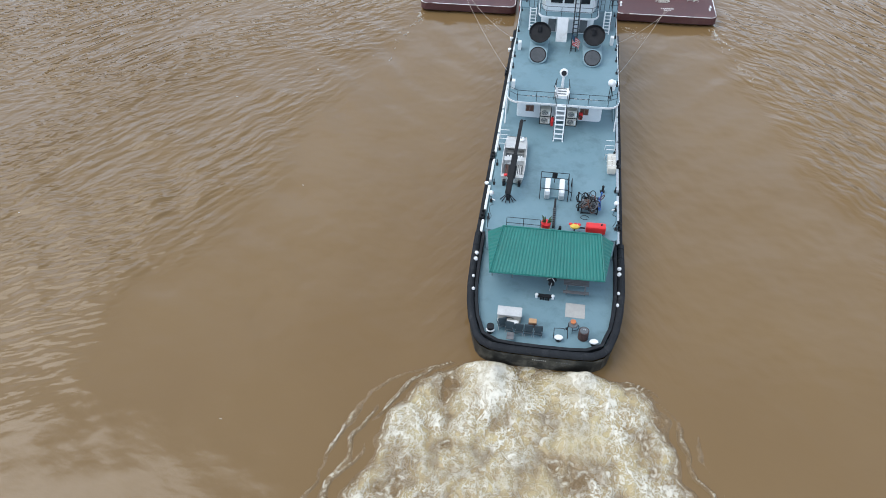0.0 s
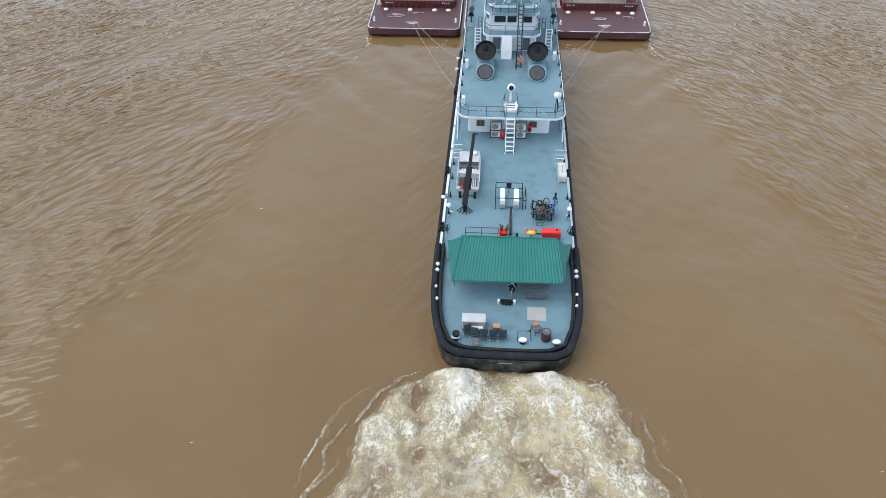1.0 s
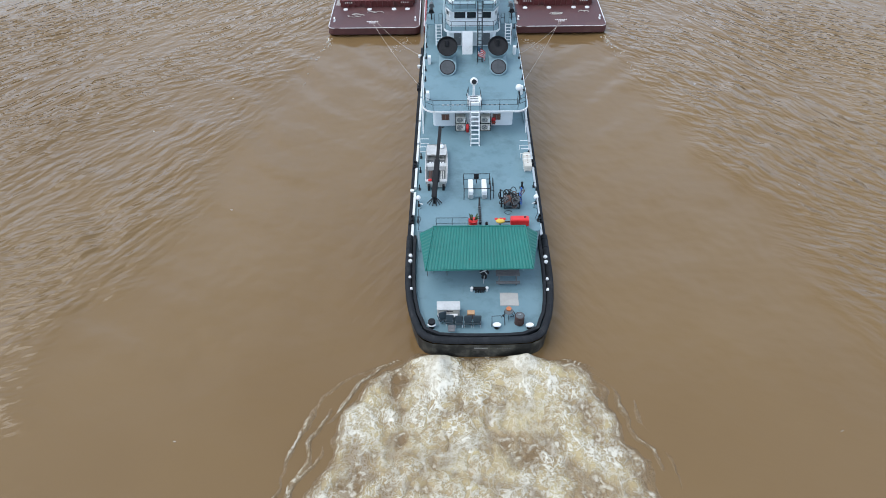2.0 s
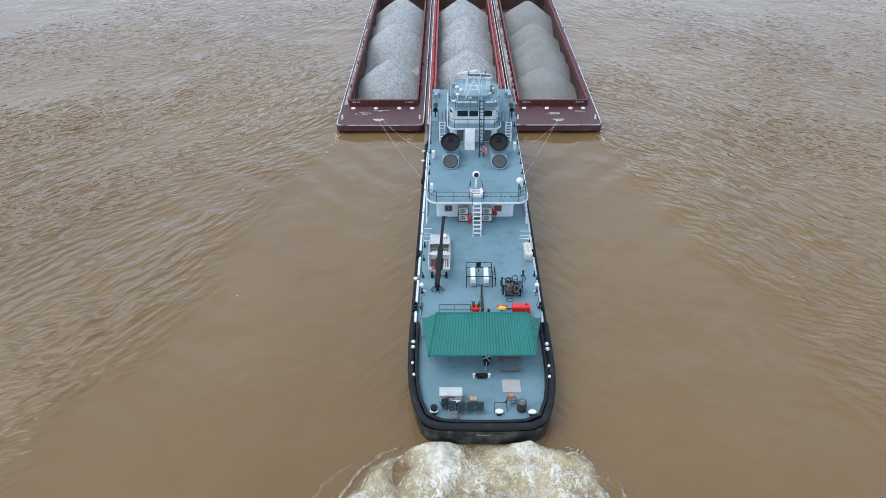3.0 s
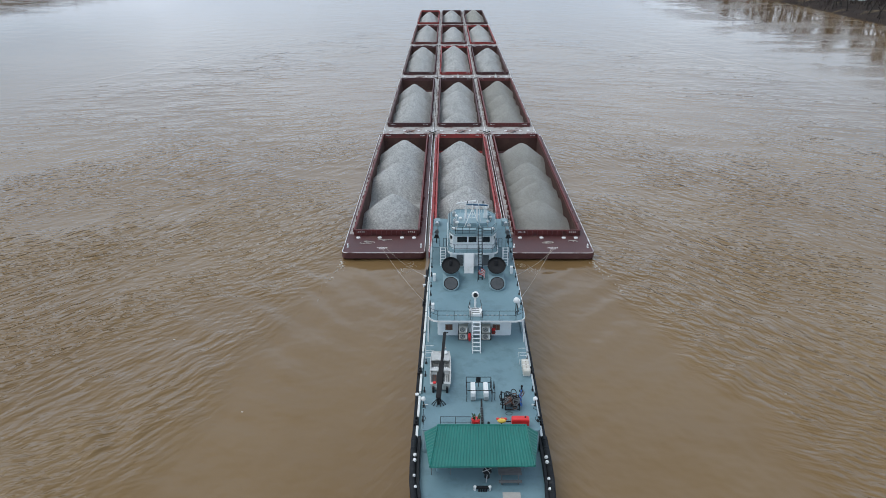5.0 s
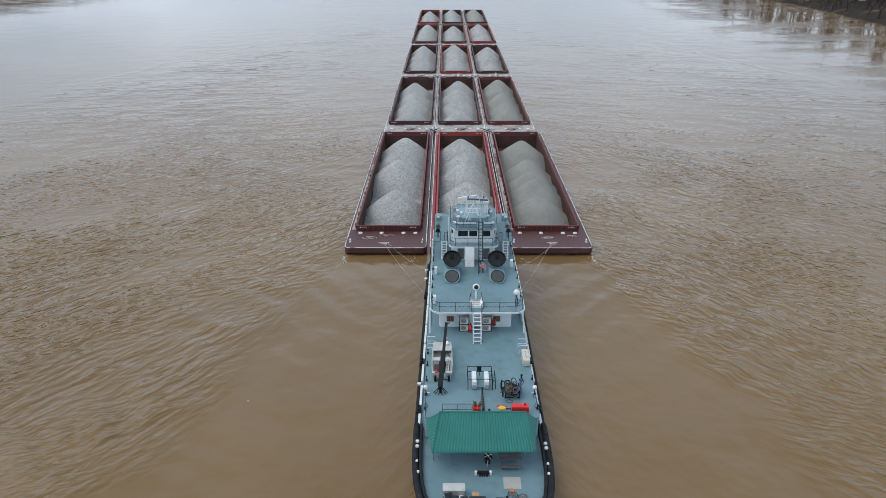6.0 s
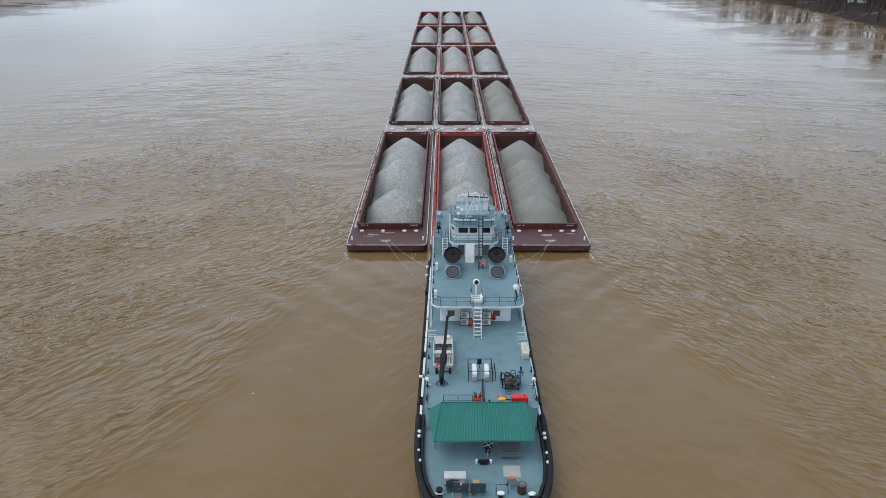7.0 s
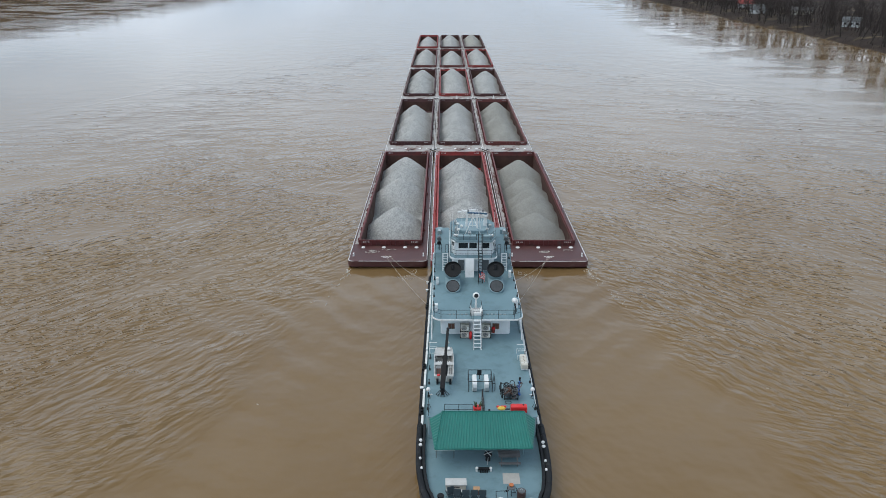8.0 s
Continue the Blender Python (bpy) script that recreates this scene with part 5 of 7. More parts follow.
def roof_gear():
    bm = B()
    apex = Vector((0.2, -12.3, ZR + 2.0))
    for p in ((-0.7, -12.9), (1.1, -12.9), (0.2, -11.2)):
        cyl(bm, (p[0], p[1], ZR), apex, 0.045, seg=8)
    cyl(bm, apex, apex + Vector((0, 0, 0.4)), 0.05, seg=8)
    cyl(bm, (-0.3, -12.6, ZR + 1.0), (0.7, -12.6, ZR + 1.0), 0.03, seg=6)
    part("mast_tripod", bm, WHITE, boat, "white tripod mast")
    for (x, y, z), turn, nm in (((-0.45, -11.2, ZR + 2.2), 24, "radar_scanner"), ((0.75, -11.6, ZR + 2.05), -10, "radar_scanner")):
        bm = B()
        cyl(bm, (0, 0, ZR - z), (0, 0, -0.15), 0.1, seg=10)
        box(bm, -0.22, 0.22, -0.2, 0.2, -0.3, 0.0, 0.04)
        s = part("radar_stand", bm, WHITE, boat)
        s.location = (x, y, z)
        bm = B()
        box(bm, -1.2, 1.2, -0.1, 0.1, 0.03, 0.2, 0.03)
        o = part(nm, bm, BLUE_DARK if x > 0 else WHITE, s, "dark blue radar scanner bar" if x > 0 else "white radar scanner bar")
        o.rotation_euler = (0, 0, radians(turn))
    bm = B()
    cyl(bm, (1.75, -10.9, ZR), (1.75, -10.9, ZR + 1.35), 0.24, 0.2, seg=14)
    d = part("dome_stand", bm, WHITE, boat)
    bm = B()
    ball(bm, (1.75, -10.9, ZR + 1.65), 0.36, u=18, v=12)
    part("satellite_dome", bm, WHITE, d, "white satellite dome", smooth=True)
    for x, y in ((-1.5, -12.9), (-1.1, -11.7), (-1.55, -11.0), (1.9, -12.7), (2.3, -11.4)):
        bm = B()
        cyl(bm, (x, y, ZR), (x, y, ZR + 0.5), 0.05, seg=8)
        ball(bm, (x, y, ZR + 0.6), 0.2, sz=0.8)
        part("roof_light", bm, WHITE if x < 0 else STEEL, boat, "round white searchlight", smooth=True)
    for x, y in ((-1.8, -13.6), (2.3, -13.7)):
        bm = B()
        cyl(bm, (x - 0.3, y, ZR + 0.15), (x + 0.3, y, ZR + 0.15), 0.16, seg=14)
        cyl(bm, (x, y, ZR), (x, y, ZR + 0.1), 0.1, seg=8)
        part("horn", bm, WHITE, boat, "white roof fixture")
    for x, y, h in ((-2.2, -12.0, 2.4), (2.75, -12.2, 2.6), (1.4, -9.2, 2.2), (-1.0, -8.9, 2.0)):
        bm = B()
        cyl(bm, (x, y, ZR), (x, y, ZR + h), 0.025, 0.012, seg=6)
        part("whip_aerial", bm, WHITE, boat)


def roof_clutter():
    for x0, x1 in ((-1.55, 0.5), (1.35, 2.35)):
        bm = B()
        box(bm, x0, x1, -14.7, -14.1, ZR + 0.004, ZR + 0.45, 0.04)
        for k in range(int((x1 - x0) / 0.5)):
            box(bm, x0 + 0.1 + k * 0.5, x0 + 0.42 + k * 0.5, -14.73, -14.7, ZR + 0.1, ZR + 0.38)
        part("roof_locker", bm, HOUSE_BLUE, boat, "blue-grey equipment locker on the pilothouse roof")
    # yardarm with lamps and speakers over the tripod
    bm = B()
    tube(bm, [(-1.1, -11.9, ZR + 2.45), (1.5, -11.9, ZR + 2.45)], 0.04)
    tube(bm, [(-0.75, -12.0, ZR), (-0.5, -11.9, ZR + 2.45)], 0.035)
    tube(bm, [(1.15, -12.0, ZR), (0.9, -11.9, ZR + 2.45)], 0.035)
    tube(bm, [(-0.62, -12.0, ZR + 1.2), (1.02, -12.0, ZR + 1.2)], 0.03)
    yard = part("yardarm", bm, WHITE, boat, "white yardarm carrying lamps")
    for k, x in enumerate((-1.05, -0.35, 0.2, 0.75, 1.4)):
        bm = B()
        cyl(bm, (x, -11.9, ZR + 2.47), (x, -11.9, ZR + 2.72), 0.09, 0.07, seg=10)
        part("mast_lamp", bm, (WHITE, DARK_GREY, WHITE)[k % 3], yard)
    for x, y, w, h in ((-1.75, -12.4, 0.3, 0.7), (-0.2, -13.2, 0.4, 0.4), (0.8, -13.1, 0.3, 0.6), (2.2, -10.2, 0.4, 0.5), (-1.8, -9.6, 0.4, 0.45), (0.3, -9.0, 0.5, 0.35)):
        bm = B()
        box(bm, -w / 2, w / 2, -0.2, 0.2, 0, h, 0.05)
        cyl(bm, (0, 0, h), (0, 0, h + 0.15), 0.08, seg=8)
        part("roof_box", bm, STEEL if x < 0 else HOUSE_BLUE, boat, "small equipment box on the pilothouse roof").location = (x, y, ZR)


BLUE_DARK = surf("dark_blue_paint", (0.03, 0.09, 0.16), (0.05, 0.12, 0.2), 3, 0.4, 0, 0.02, 20)
roof_gear()
roof_clutter()


def upper_deck_gear():
    # searchlight mast with its frame at the head of the stair
    bm = B()
    cyl(bm, (0.17, -24.0, ZU), (0.17, -24.0, ZU + 1.15), 0.12, 0.1, seg=12)
    mast = part("light_pedestal", bm, WHITE, boat, "white searchlight pedestal")
    bm = B()
    ball(bm, (0.17, -24.0, ZU + 1.45), 0.36, u=16, v=10)
    part("searchlight", bm, WHITE, mast, smooth=True)
    bm = B()
    cyl(bm, (0.17, -24.28, ZU + 1.58), (0.17, -24.36, ZU + 1.62), 0.22, seg=16)
    part("lens", bm, BLACK, mast)
    bm = B()
    for s in (-0.5, 0.84):
        tube(bm, [(s, -25.9, ZU), (s + (0.17 - s) * 0.2, -24.9, ZU + 1.05), (s + (0.17 - s) * 0.25, -24.3, ZU + 1.05), (s, -24.0, ZU)], 0.03)
    part("hoop_rail", bm, RAIL, boat)
    bm = B()
    box(bm, -0.42, 0.76, -25.75, -24.5, ZU + 0.004, ZU + 0.32, 0.05)
    hatch = part("stair_hatch", bm, WHITE, boat, "white hatch at the head of the stair")
    for k in range(3):
        bm = B()
        box(bm, -0.2, 0.54, -25.55 + k * 0.4, -25.4 + k * 0.4, ZU + 0.322, ZU + 0.34)
        part("hatch_slot", bm, DARK_GREY, hatch)
    for sx in (-0.4, 0.74):
        bm = B()
        box(bm, sx - 0.05, sx + 0.05, -25.7, -24.6, ZU + 0.3, ZU + 0.62, 0.03)
        part("hatch_cheek", bm, WHITE, hatch)
    bm = B()
    cyl(bm, (4.25, -25.3, ZU), (4.15, -25.0, ZU + 1.2), 0.04, seg=8)
    cyl(bm, (4.0, -25.6, ZU), (4.1, -25.0, ZU + 1.2), 0.03, seg=8)
    cyl(bm, (4.4, -24.8, ZU), (4.15, -25.0, ZU + 1.2), 0.03, seg=8)
    st = part("aerial_stand", bm, BLACK, boat)
    bm = B()
    ball(bm, (4.12, -25.0, ZU + 1.4), 0.3, u=16, v=10)
    part("satellite_dome", bm, WHITE, st, "white satellite dome", smooth=True)
    for x, y in ((-4.0, -24.6), (-3.95, -18.1), (4.4, -16.3), (4.45, -23.8)):
        bm = B()
        box(bm, -0.22, 0.22, -0.28, 0.28, 0.1, 0.95, 0.05)
        box(bm, -0.17, 0.17, -0.23, 0.23, 0.0, 0.1)
        bx = part("deck_locker", bm, WHITE, boat, "white upright deck locker")
        bx.location, bx.scale = (x, y, ZU), (0.7, 0.8, 0.85)
        bm = B()
        box(bm, -0.16, 0.16, -0.292, -0.282, 0.2, 0.85)
        part("locker_door", bm, HOUSE, bx)
    # life rings of rail lettering boards
    for x0 in (-2.6, 1.3):
        for i in range(5):
            bm = B()
            box(bm, -0.11, 0.11, -0.015, 0.015, -0.06, 0.06)
            part("rail_board", bm, STEEL, boat).location = (x0 + i * 0.42, -26.43, ZU + 0.55)


upper_deck_gear()


def cabin_front():
    for x in (-2.42, 2.25):
        bm = B()
        box(bm, -0.36, 0.36, -0.05, 0.0, -0.32, 0.32, 0.01)
        w = part("cabin_window", bm, BROWN_VENT, boat, "bronze framed cabin window")
        w.location = (x, -25.1, 4.75)
        for s in (-0.16, 0.16):
            bm = B()
            box(bm, s - 0.13, s + 0.13, -0.06, -0.05, -0.26, 0.26)
            part("pane", bm, BROWN, w)
    for x in (-0.78, 1.05):
        bm = B()
        box(bm, -0.08, 0.08, -0.1, 0, -0.12, 0.12, 0.02)
        part("wall_light", bm, DARK_GREY, boat).location = (x, -25.1, 5.0)


cabin_front()


def canopy():
    c = thing("canopy", 0, 0, 0, "green corrugated metal canopy over the stern deck", "canopy")
    rl, rr = Vector((-3.36, -40.1, 4.75)), Vector((3.64, -40.1, 4.75))
    fl, fr = Vector((-4.4, -39.75, 3.78)), Vector((4.62, -39.75, 3.78))
    al, ar = Vector((-3.92, -43.7, 3.7)), Vector((4.02, -43.55, 3.7))

    def slope(a0, a1, b0, b1, n, name):
        """A ribbed sheet between an upper edge a0-a1 and a lower edge b0-b1, each rib a sheet of its own."""
        nrm = (a1 - a0 if (a1 - a0).length > 0.01 else b1 - b0).cross(b0 - a0)
        nrm.normalize()
        if nrm.z < 0:
            nrm = -nrm
        for i in range(n):
            bm = B()
            prof = ((0, 0), (0.22, 0.006), (0.4, 0.04), (0.6, 0.04), (0.78, 0.006), (1, 0))
            up = [a0.lerp(a1, (i + k) / n) + nrm * h for k, h in prof]
            dn = [b0.lerp(b1, (i + k) / n) + nrm * h for k, h in prof]
            u = [bm.verts.new(p) for p in up]
            d = [bm.verts.new(p) for p in dn]
            ub = [bm.verts.new(p - nrm * 0.03) for p in up]
            db = [bm.verts.new(p - nrm * 0.03) for p in dn]
            for j in range(5):
                bm.faces.new((u[j], u[j + 1], d[j + 1], d[j]))
                bm.faces.new((ub[j + 1], ub[j], db[j], db[j + 1]))
                bm.faces.new((d[j], d[j + 1], db[j + 1], db[j]))
                bm.faces.new((u[j + 1], u[j], ub[j], ub[j + 1]))
            part(name, bm, GREEN, c)
    slope(rl, rr, al, ar, 34, "roof_sheet")
    mid = lambda a, b, k: a.lerp(b, k)
    for r, f, a in ((rl, fl, al), (rr, fr, ar)):
        n = 12
        nrm = (f - r).cross(a - r)
        nrm.normalize()
        if nrm.z < 0:
            nrm = -nrm
        bm = B()
        for i in range(n):
            k0, k1, k2 = i / n, (i + 0.5) / n, (i + 1) / n
            # ribs run down from the hip line to the eave
            p = [mid(r, a, k) for k in (k0, k1, k2)]
            q = [mid(f, a, k) for k in (k0, k1, k2)]
            p[1], q[1] = p[1] + nrm * 0.04, q[1] + nrm * 0.04
            vs = [bm.verts.new(v) for v in p + q]
            lo = [bm.verts.new(v - nrm * 0.05) for v in p + q]
            for j in (0, 1):
                if (p[j] - q[j]).length < 1e-4 and (p[j + 1] - q[j + 1]).length < 1e-4:
                    continue
                bm.faces.new((vs[j], vs[j + 1], vs[j + 4], vs[j + 3]))
                bm.faces.new((lo[j + 1], lo[j], lo[j + 3], lo[j + 4]))
        bmesh.ops.remove_doubles(bm, verts=bm.verts[:], dist=0.002)
        part("hip_sheet", bm, GREEN, c)
        bm = B()
        cyl(bm, r + Vector((0, 0, 0.03)), a + Vector((0, 0, 0.03)), 0.05, seg=6)
        part("hip_cap", bm, GREEN, c)
    bm = B()
    cyl(bm, rl + Vector((0, 0, 0.03)), rr + Vector((0, 0, 0.03)), 0.06, seg=6)
    part("ridge_cap", bm, GREEN, c)
    bm = B()
    tube(bm, [fl - Vector((0, 0, 0.06)), al - Vector((0, 0, 0.06)), ar - Vector((0, 0, 0.06)), fr - Vector((0, 0, 0.06))], 0.06)
    part("eave_beam", bm, GREEN, c)
    for p in (al.lerp(ar, 0.06), al.lerp(ar, 0.94), fl.lerp(fr, 0.06), fl.lerp(fr, 0.94)):
        bm = B()
        p = p + Vector((0, 1.9 if p.y < -42 else -0.1, 0.3 if p.y < -42 else 0))
        cyl(bm, (p.x, p.y, ZM), (p.x, p.y, p.z), 0.04, seg=10)
        part("post", bm, HOUSE_BLUE, c)


canopy()

# ---------------------------------------------------------------- things on the working deck
def skiff():
    s = thing("skiff", -3.2, -31.7, ZD, "worn aluminium flat-bottomed work skiff lying on deck", "boat")
    bm = B()
    L, W = 5.3, 0.93
    ys = [-2.6, -2.5, -1.2, 0.4, 1.6, 2.3, 2.65]
    ws = [0.86, 0.9, 0.95, 0.95, 0.93, 0.86, 0.8]
    zb = [0.12, 0.1, 0.1, 0.1, 0.12, 0.3, 0.48]
    rows = []
    for y, w, b in zip(ys, ws, zb):
        rows.append([bm.verts.new(p) for p in ((-w, y, 0.72), (-w * 0.84, y, b), (w * 0.84, y, b), (w, y, 0.72), (w - 0.06, y, 0.72), (w * 0.84 - 0.06, y, b + 0.05), (-w * 0.84 + 0.06, y, b + 0.05), (-w + 0.06, y, 0.72))])
    for a, b in zip(rows, rows[1:]):
        for j in range(8):
            bm.faces.new((a[j], a[(j + 1) % 8], b[(j + 1) % 8], b[j]))
    bm.faces.new(rows[0][:4])
    bm.faces.new(rows[-1][:4])
    part("hull", bm, ALU, s)
    bm = B()
    box(bm, -0.84, 0.84, 1.1, 2.6, 0.66, 0.71, 0.01)
    part("bow_deck", bm, ALU, s)
    bm = B()
    box(bm, -0.85, 0.85, -0.35, 0.15, 0.52, 0.57, 0.01)
    part("thwart", bm, ALU, s)
    bm = B()
    box(bm, -0.85, 0.85, -2.55, -2.15, 0.58, 0.64, 0.01)
    part("stern_bench", bm, ALU, s)
    bm = B()
    box(bm, -0.8, 0.8, -2.1, -0.4, 0.16, 0.19)
    box(bm, -0.8, 0.8, 0.2, 1.05, 0.16, 0.19)
    part("floor_mat", bm, DARK_GREY, s)
    for i in range(6):
        bm = B()
        box(bm, -0.62 + i * 0.22, -0.48 + i * 0.22, 0.32, 0.5, 0.19, 0.42, 0.02)
        part("gear_case", bm, WHITE, s)
    for x in (-0.45, 0.45):
        bm = B()
        for k in range(3):
            cyl(bm, (x - 0.14 + k * 0.14, -1.95, 0.24), (x - 0.14 + k * 0.14, -0.55, 0.24), 0.045, seg=6)
        part("pipe_bundle", bm, BROWN if x < 0 else ALU, s)
    bm = B()
    ball(bm, (-0.5, -2.38, 0.72), 0.14, sx=1.3, sz=0.7)
    part("fuel_can", bm, RED, s, "red fuel can", smooth=True)
    for x in (-0.6, 0.6):
        bm = B()
        box(bm, x - 0.1, x + 0.1, -2.9, -2.62, 0.0, 0.5, 0.03)
        part("chock", bm, BLACK, s)
    bm = B()
    ball(bm, (0.45, 2.2, 0.84), 0.2, sy=1.4, sz=0.7)
    part("fender_buoy", bm, WHITE, s, smooth=True)


def crane():
    c = thing("deck_crane", -3.32, -36.1, ZD, "black knuckle-boom deck crane leaning over the skiff", "crane")
    bm = B()
    cyl(bm, (0, 0, 0), (0, 0, 0.9), 0.17, 0.14, seg=14)
    part("pillar", bm, BLACK, c)
    for i in range(6):
        a = math.pi * (0.08 + 0.168 * i) + math.pi
        bm = B()
        tube(bm, [(0.1 * math.cos(a), 0.1 * math.sin(a), 0.55), (0.62 * math.cos(a), 0.5 * math.sin(a), 0.02)], 0.035)
        part("base_strut", bm, BLACK, c)
    a, e = Vector((0, 0, 0.9)), Vector((0.5, 3.7, 4.7))
    d = e - a
    q = d.to_track_quat("Z", "Y").to_matrix().to_4x4()
    bm = B()
    box(bm, -0.2, 0.2, -0.24, 0.24, -0.3, d.length * 0.52, 0.03, m=Matrix.Translation(a) @ q)
    boom = part("boom", bm, BLACK, c)
    bm = B()
    box(bm, -0.12, 0.12, -0.13, 0.13, d.length * 0.5, d.length, 0.02, m=Matrix.Translation(a) @ q)
    part("jib", bm, BLACK, boom)
    bm = B()
    box(bm, -0.3, 0.3, -0.3, 0.12, d.length * 0.18, d.length * 0.36, 0.05, m=Matrix.Translation(a) @ q)
    part("winch_housing", bm, BLACK, boom)
    bm = B()
    cyl(bm, a.lerp(e, 0.05) + Vector((0, 0.1, -0.3)), a.lerp(e, 0.42) + Vector((0, 0.05, -0.18)), 0.06, seg=8)
    part("hydraulic_ram", bm, STEEL, boom)
    bm = B()
    cyl(bm, e, e + Vector((0.3, 0.1, 0.0)), 0.05, seg=8)
    ball(bm, e, 0.14)
    part("sheave", bm, BLACK, boom)
    bm = B()
    cyl(bm, e, e + Vector((0.05, -0.1, -1.4)), 0.012, seg=5)
    ball(bm, e + Vector((0.05, -0.1, -1.45)), 0.09)
    part("hook", bm, STEEL, boom)


def hatch_rack():
    r = thing("hatch_guard", 0.14, -34.8, ZD, "black pipe guard frame round a deck hatch", "guard rail")
    x0, x1, y0, y1, h = -1.07, 1.07, -1.0, 1.0, 1.1
    bm = B()
    for k in (1.0, 0.5):
        tube(bm, [(x0, y0, h * k), (x0, y1, h * k), (x1, y1, h * k), (x1, y0, h * k)], 0.03)
    tube(bm, [(x0, y0 + 0.05, h), (x1, y0 + 0.05, h)], 0.03)
    part("frame", bm, BLACK, r)
    for x, y in ((x0, y0), (x0, y1), (x1, y0), (x1, y1), (0, y1)):
        bm = B()
        cyl(bm, (x, y, 0), (x, y, h), 0.03, seg=8)
        part("leg", bm, BLACK, r)
    bm = B()
    box(bm, -0.22, 0.18, y1 - 0.03, y1 + 0.03, 0.55, 1.08, 0.01)
    part("sign_plate", bm, BLACK, r)
    bm = B()
    tube(bm, [(x1 + 0.25, y0 + 0.1, 0.05), (x1 + 0.25, y0 + 0.1, 0.9), (x1 + 0.25, y1 - 0.3, 0.9), (x1 + 0.25, y1 - 0.3, 0.05)], 0.03)
    tube(bm, [(x1, y0 + 0.2, 0.85), (x1 + 0.25, y0 + 0.1, 0.85)], 0.03)
    part("side_hoop", bm, BLACK, r)
    bm = B()
    box(bm, -0.62, 0.62, -0.85, 0.85, 0, 0.22, 0.02)
    part("hatch_coaming", bm, DECK, r)
    for x in (-0.52, 0.58):
        t = thing("vent_locker", 0.14 + x, -34.95, ZD, "tall narrow white ventilator locker inside the guard frame", "locker", "lockers in the guard frame")
        bm = B()
        box(bm, -0.2, 0.2, -0.85, 0.8, 0.08, 0.85, 0.07)
        part("body", bm, WHITE, t)
        bm = B()
        box(bm, -0.17, 0.17, -0.87, -0.84, 0.16, 0.5)
        part("louvre", bm, STEEL, t)
        for y in (-0.7, 0.6):
            bm = B()
            box(bm, -0.18, 0.18, y - 0.06, y + 0.06, 0, 0.08)
            part("foot", bm, BLACK, t)
    t = thing("exhaust_pipe", 0.28, -37.4, ZD, "black chain-wrapped pipe lying along the deck", "pipe")
    bm = B()
    tube(bm, [(0.02, 1.2, 0.55), (0, 0.6, 0.12), (-0.03, -1.5, 0.12)], 0.08, seg=10)
    part("pipe", bm, BLACK, t)
    for i in range(9):
        bm = B()
        ring(bm, (0, 0.5 - i * 0.23, 0.12), 0.1, 0.03, (0.3, 1, 0.2), 10, 5)
        part("chain_link", bm, DARK_GREY, t)


def tangle():
    t = thing("rope_winch", 2.85, -36.5, ZD, "black frame winch heaped with dark rope and blue hose", "winch")
    bm = B()
    for x in (-0.7, 0.7):
        tube(bm, [(x * 0.85, -0.5, 0), (x * 0.85, -0.5, 0.6), (x * 0.85, 0.55, 0.8), (x * 0.85, 0.55, 0)], 0.04)
    tube(bm, [(-0.6, -0.5, 0.1), (0.6, -0.5, 0.1)], 0.04)
    tube(bm, [(-0.6, 0.55, 0.75), (0.6, 0.55, 0.75)], 0.04)
    part("frame", bm, BLACK, t)
    bm = B()
    cyl(bm, (-0.62, 0, 0.5), (0.62, 0, 0.5), 0.38, seg=18)
    part("drum", bm, DARK_GREY, t)
    rnd = random.Random(4)
    for i in range(52):
        bm = B()
        c = Vector((rnd.gauss(0, 0.36), rnd.gauss(0, 0.34), rnd.uniform(0.3, 0.95)))
        ring(bm, c, rnd.uniform(0.15, 0.36), 0.035, (rnd.uniform(-1, 1), rnd.uniform(-1, 1), rnd.uniform(0.2, 1)), 14, 5)
        part("rope_coil", bm, (BLACK, DARK_GREY, BLACK, BROWN, BLACK)[i % 5], t)
    for i in range(6):
        bm = B()
        ring(bm, (0.72, -0.3 + i * 0.13, 0.62 + 0.05 * (i % 3)), 0.26, 0.04, (1, 0.2 * (i - 3) / 3, 0.3), 14, 5)
        part("blue_hose", bm, BLUE, t, "coil of blue hose")
    bm = B()
    tube(bm, [(-0.3 + 0.3 * math.cos(k * 0.5), -0.95 + 0.22 * math.sin(k * 0.5), 0.03) for k in range(12)], 0.02)
    part("loose_line", bm, BLACK, t)
    for x, y in ((-0.85, 0.8), (0.85, 1.0), (-0.8, -0.2)):
        bm = B()
        cyl(bm, (x, y, 0), (x, y, 0.85), 0.07, 0.05, seg=8)
        ball(bm, (x, y, 0.9), 0.09)
        part("lever", bm, BLUE if x > 0 else BLACK, t)
    s = thing("deck_bollard", 3.88, -34.3, ZD, "small black bollard post on the deck", "bollard")
    bm = B()
    cyl(bm, (0, 0, 0), (0, 0, 0.5), 0.09, 0.07, seg=12)
    box(bm, -0.2, 0.16, -0.12, 0.12, 0, 0.06, 0.02)
    part("post", bm, BLACK, s)
    bm = B()
    ball(bm, (0, 0, 0.52), 0.11)
    part("knob", bm, BLACK, s)


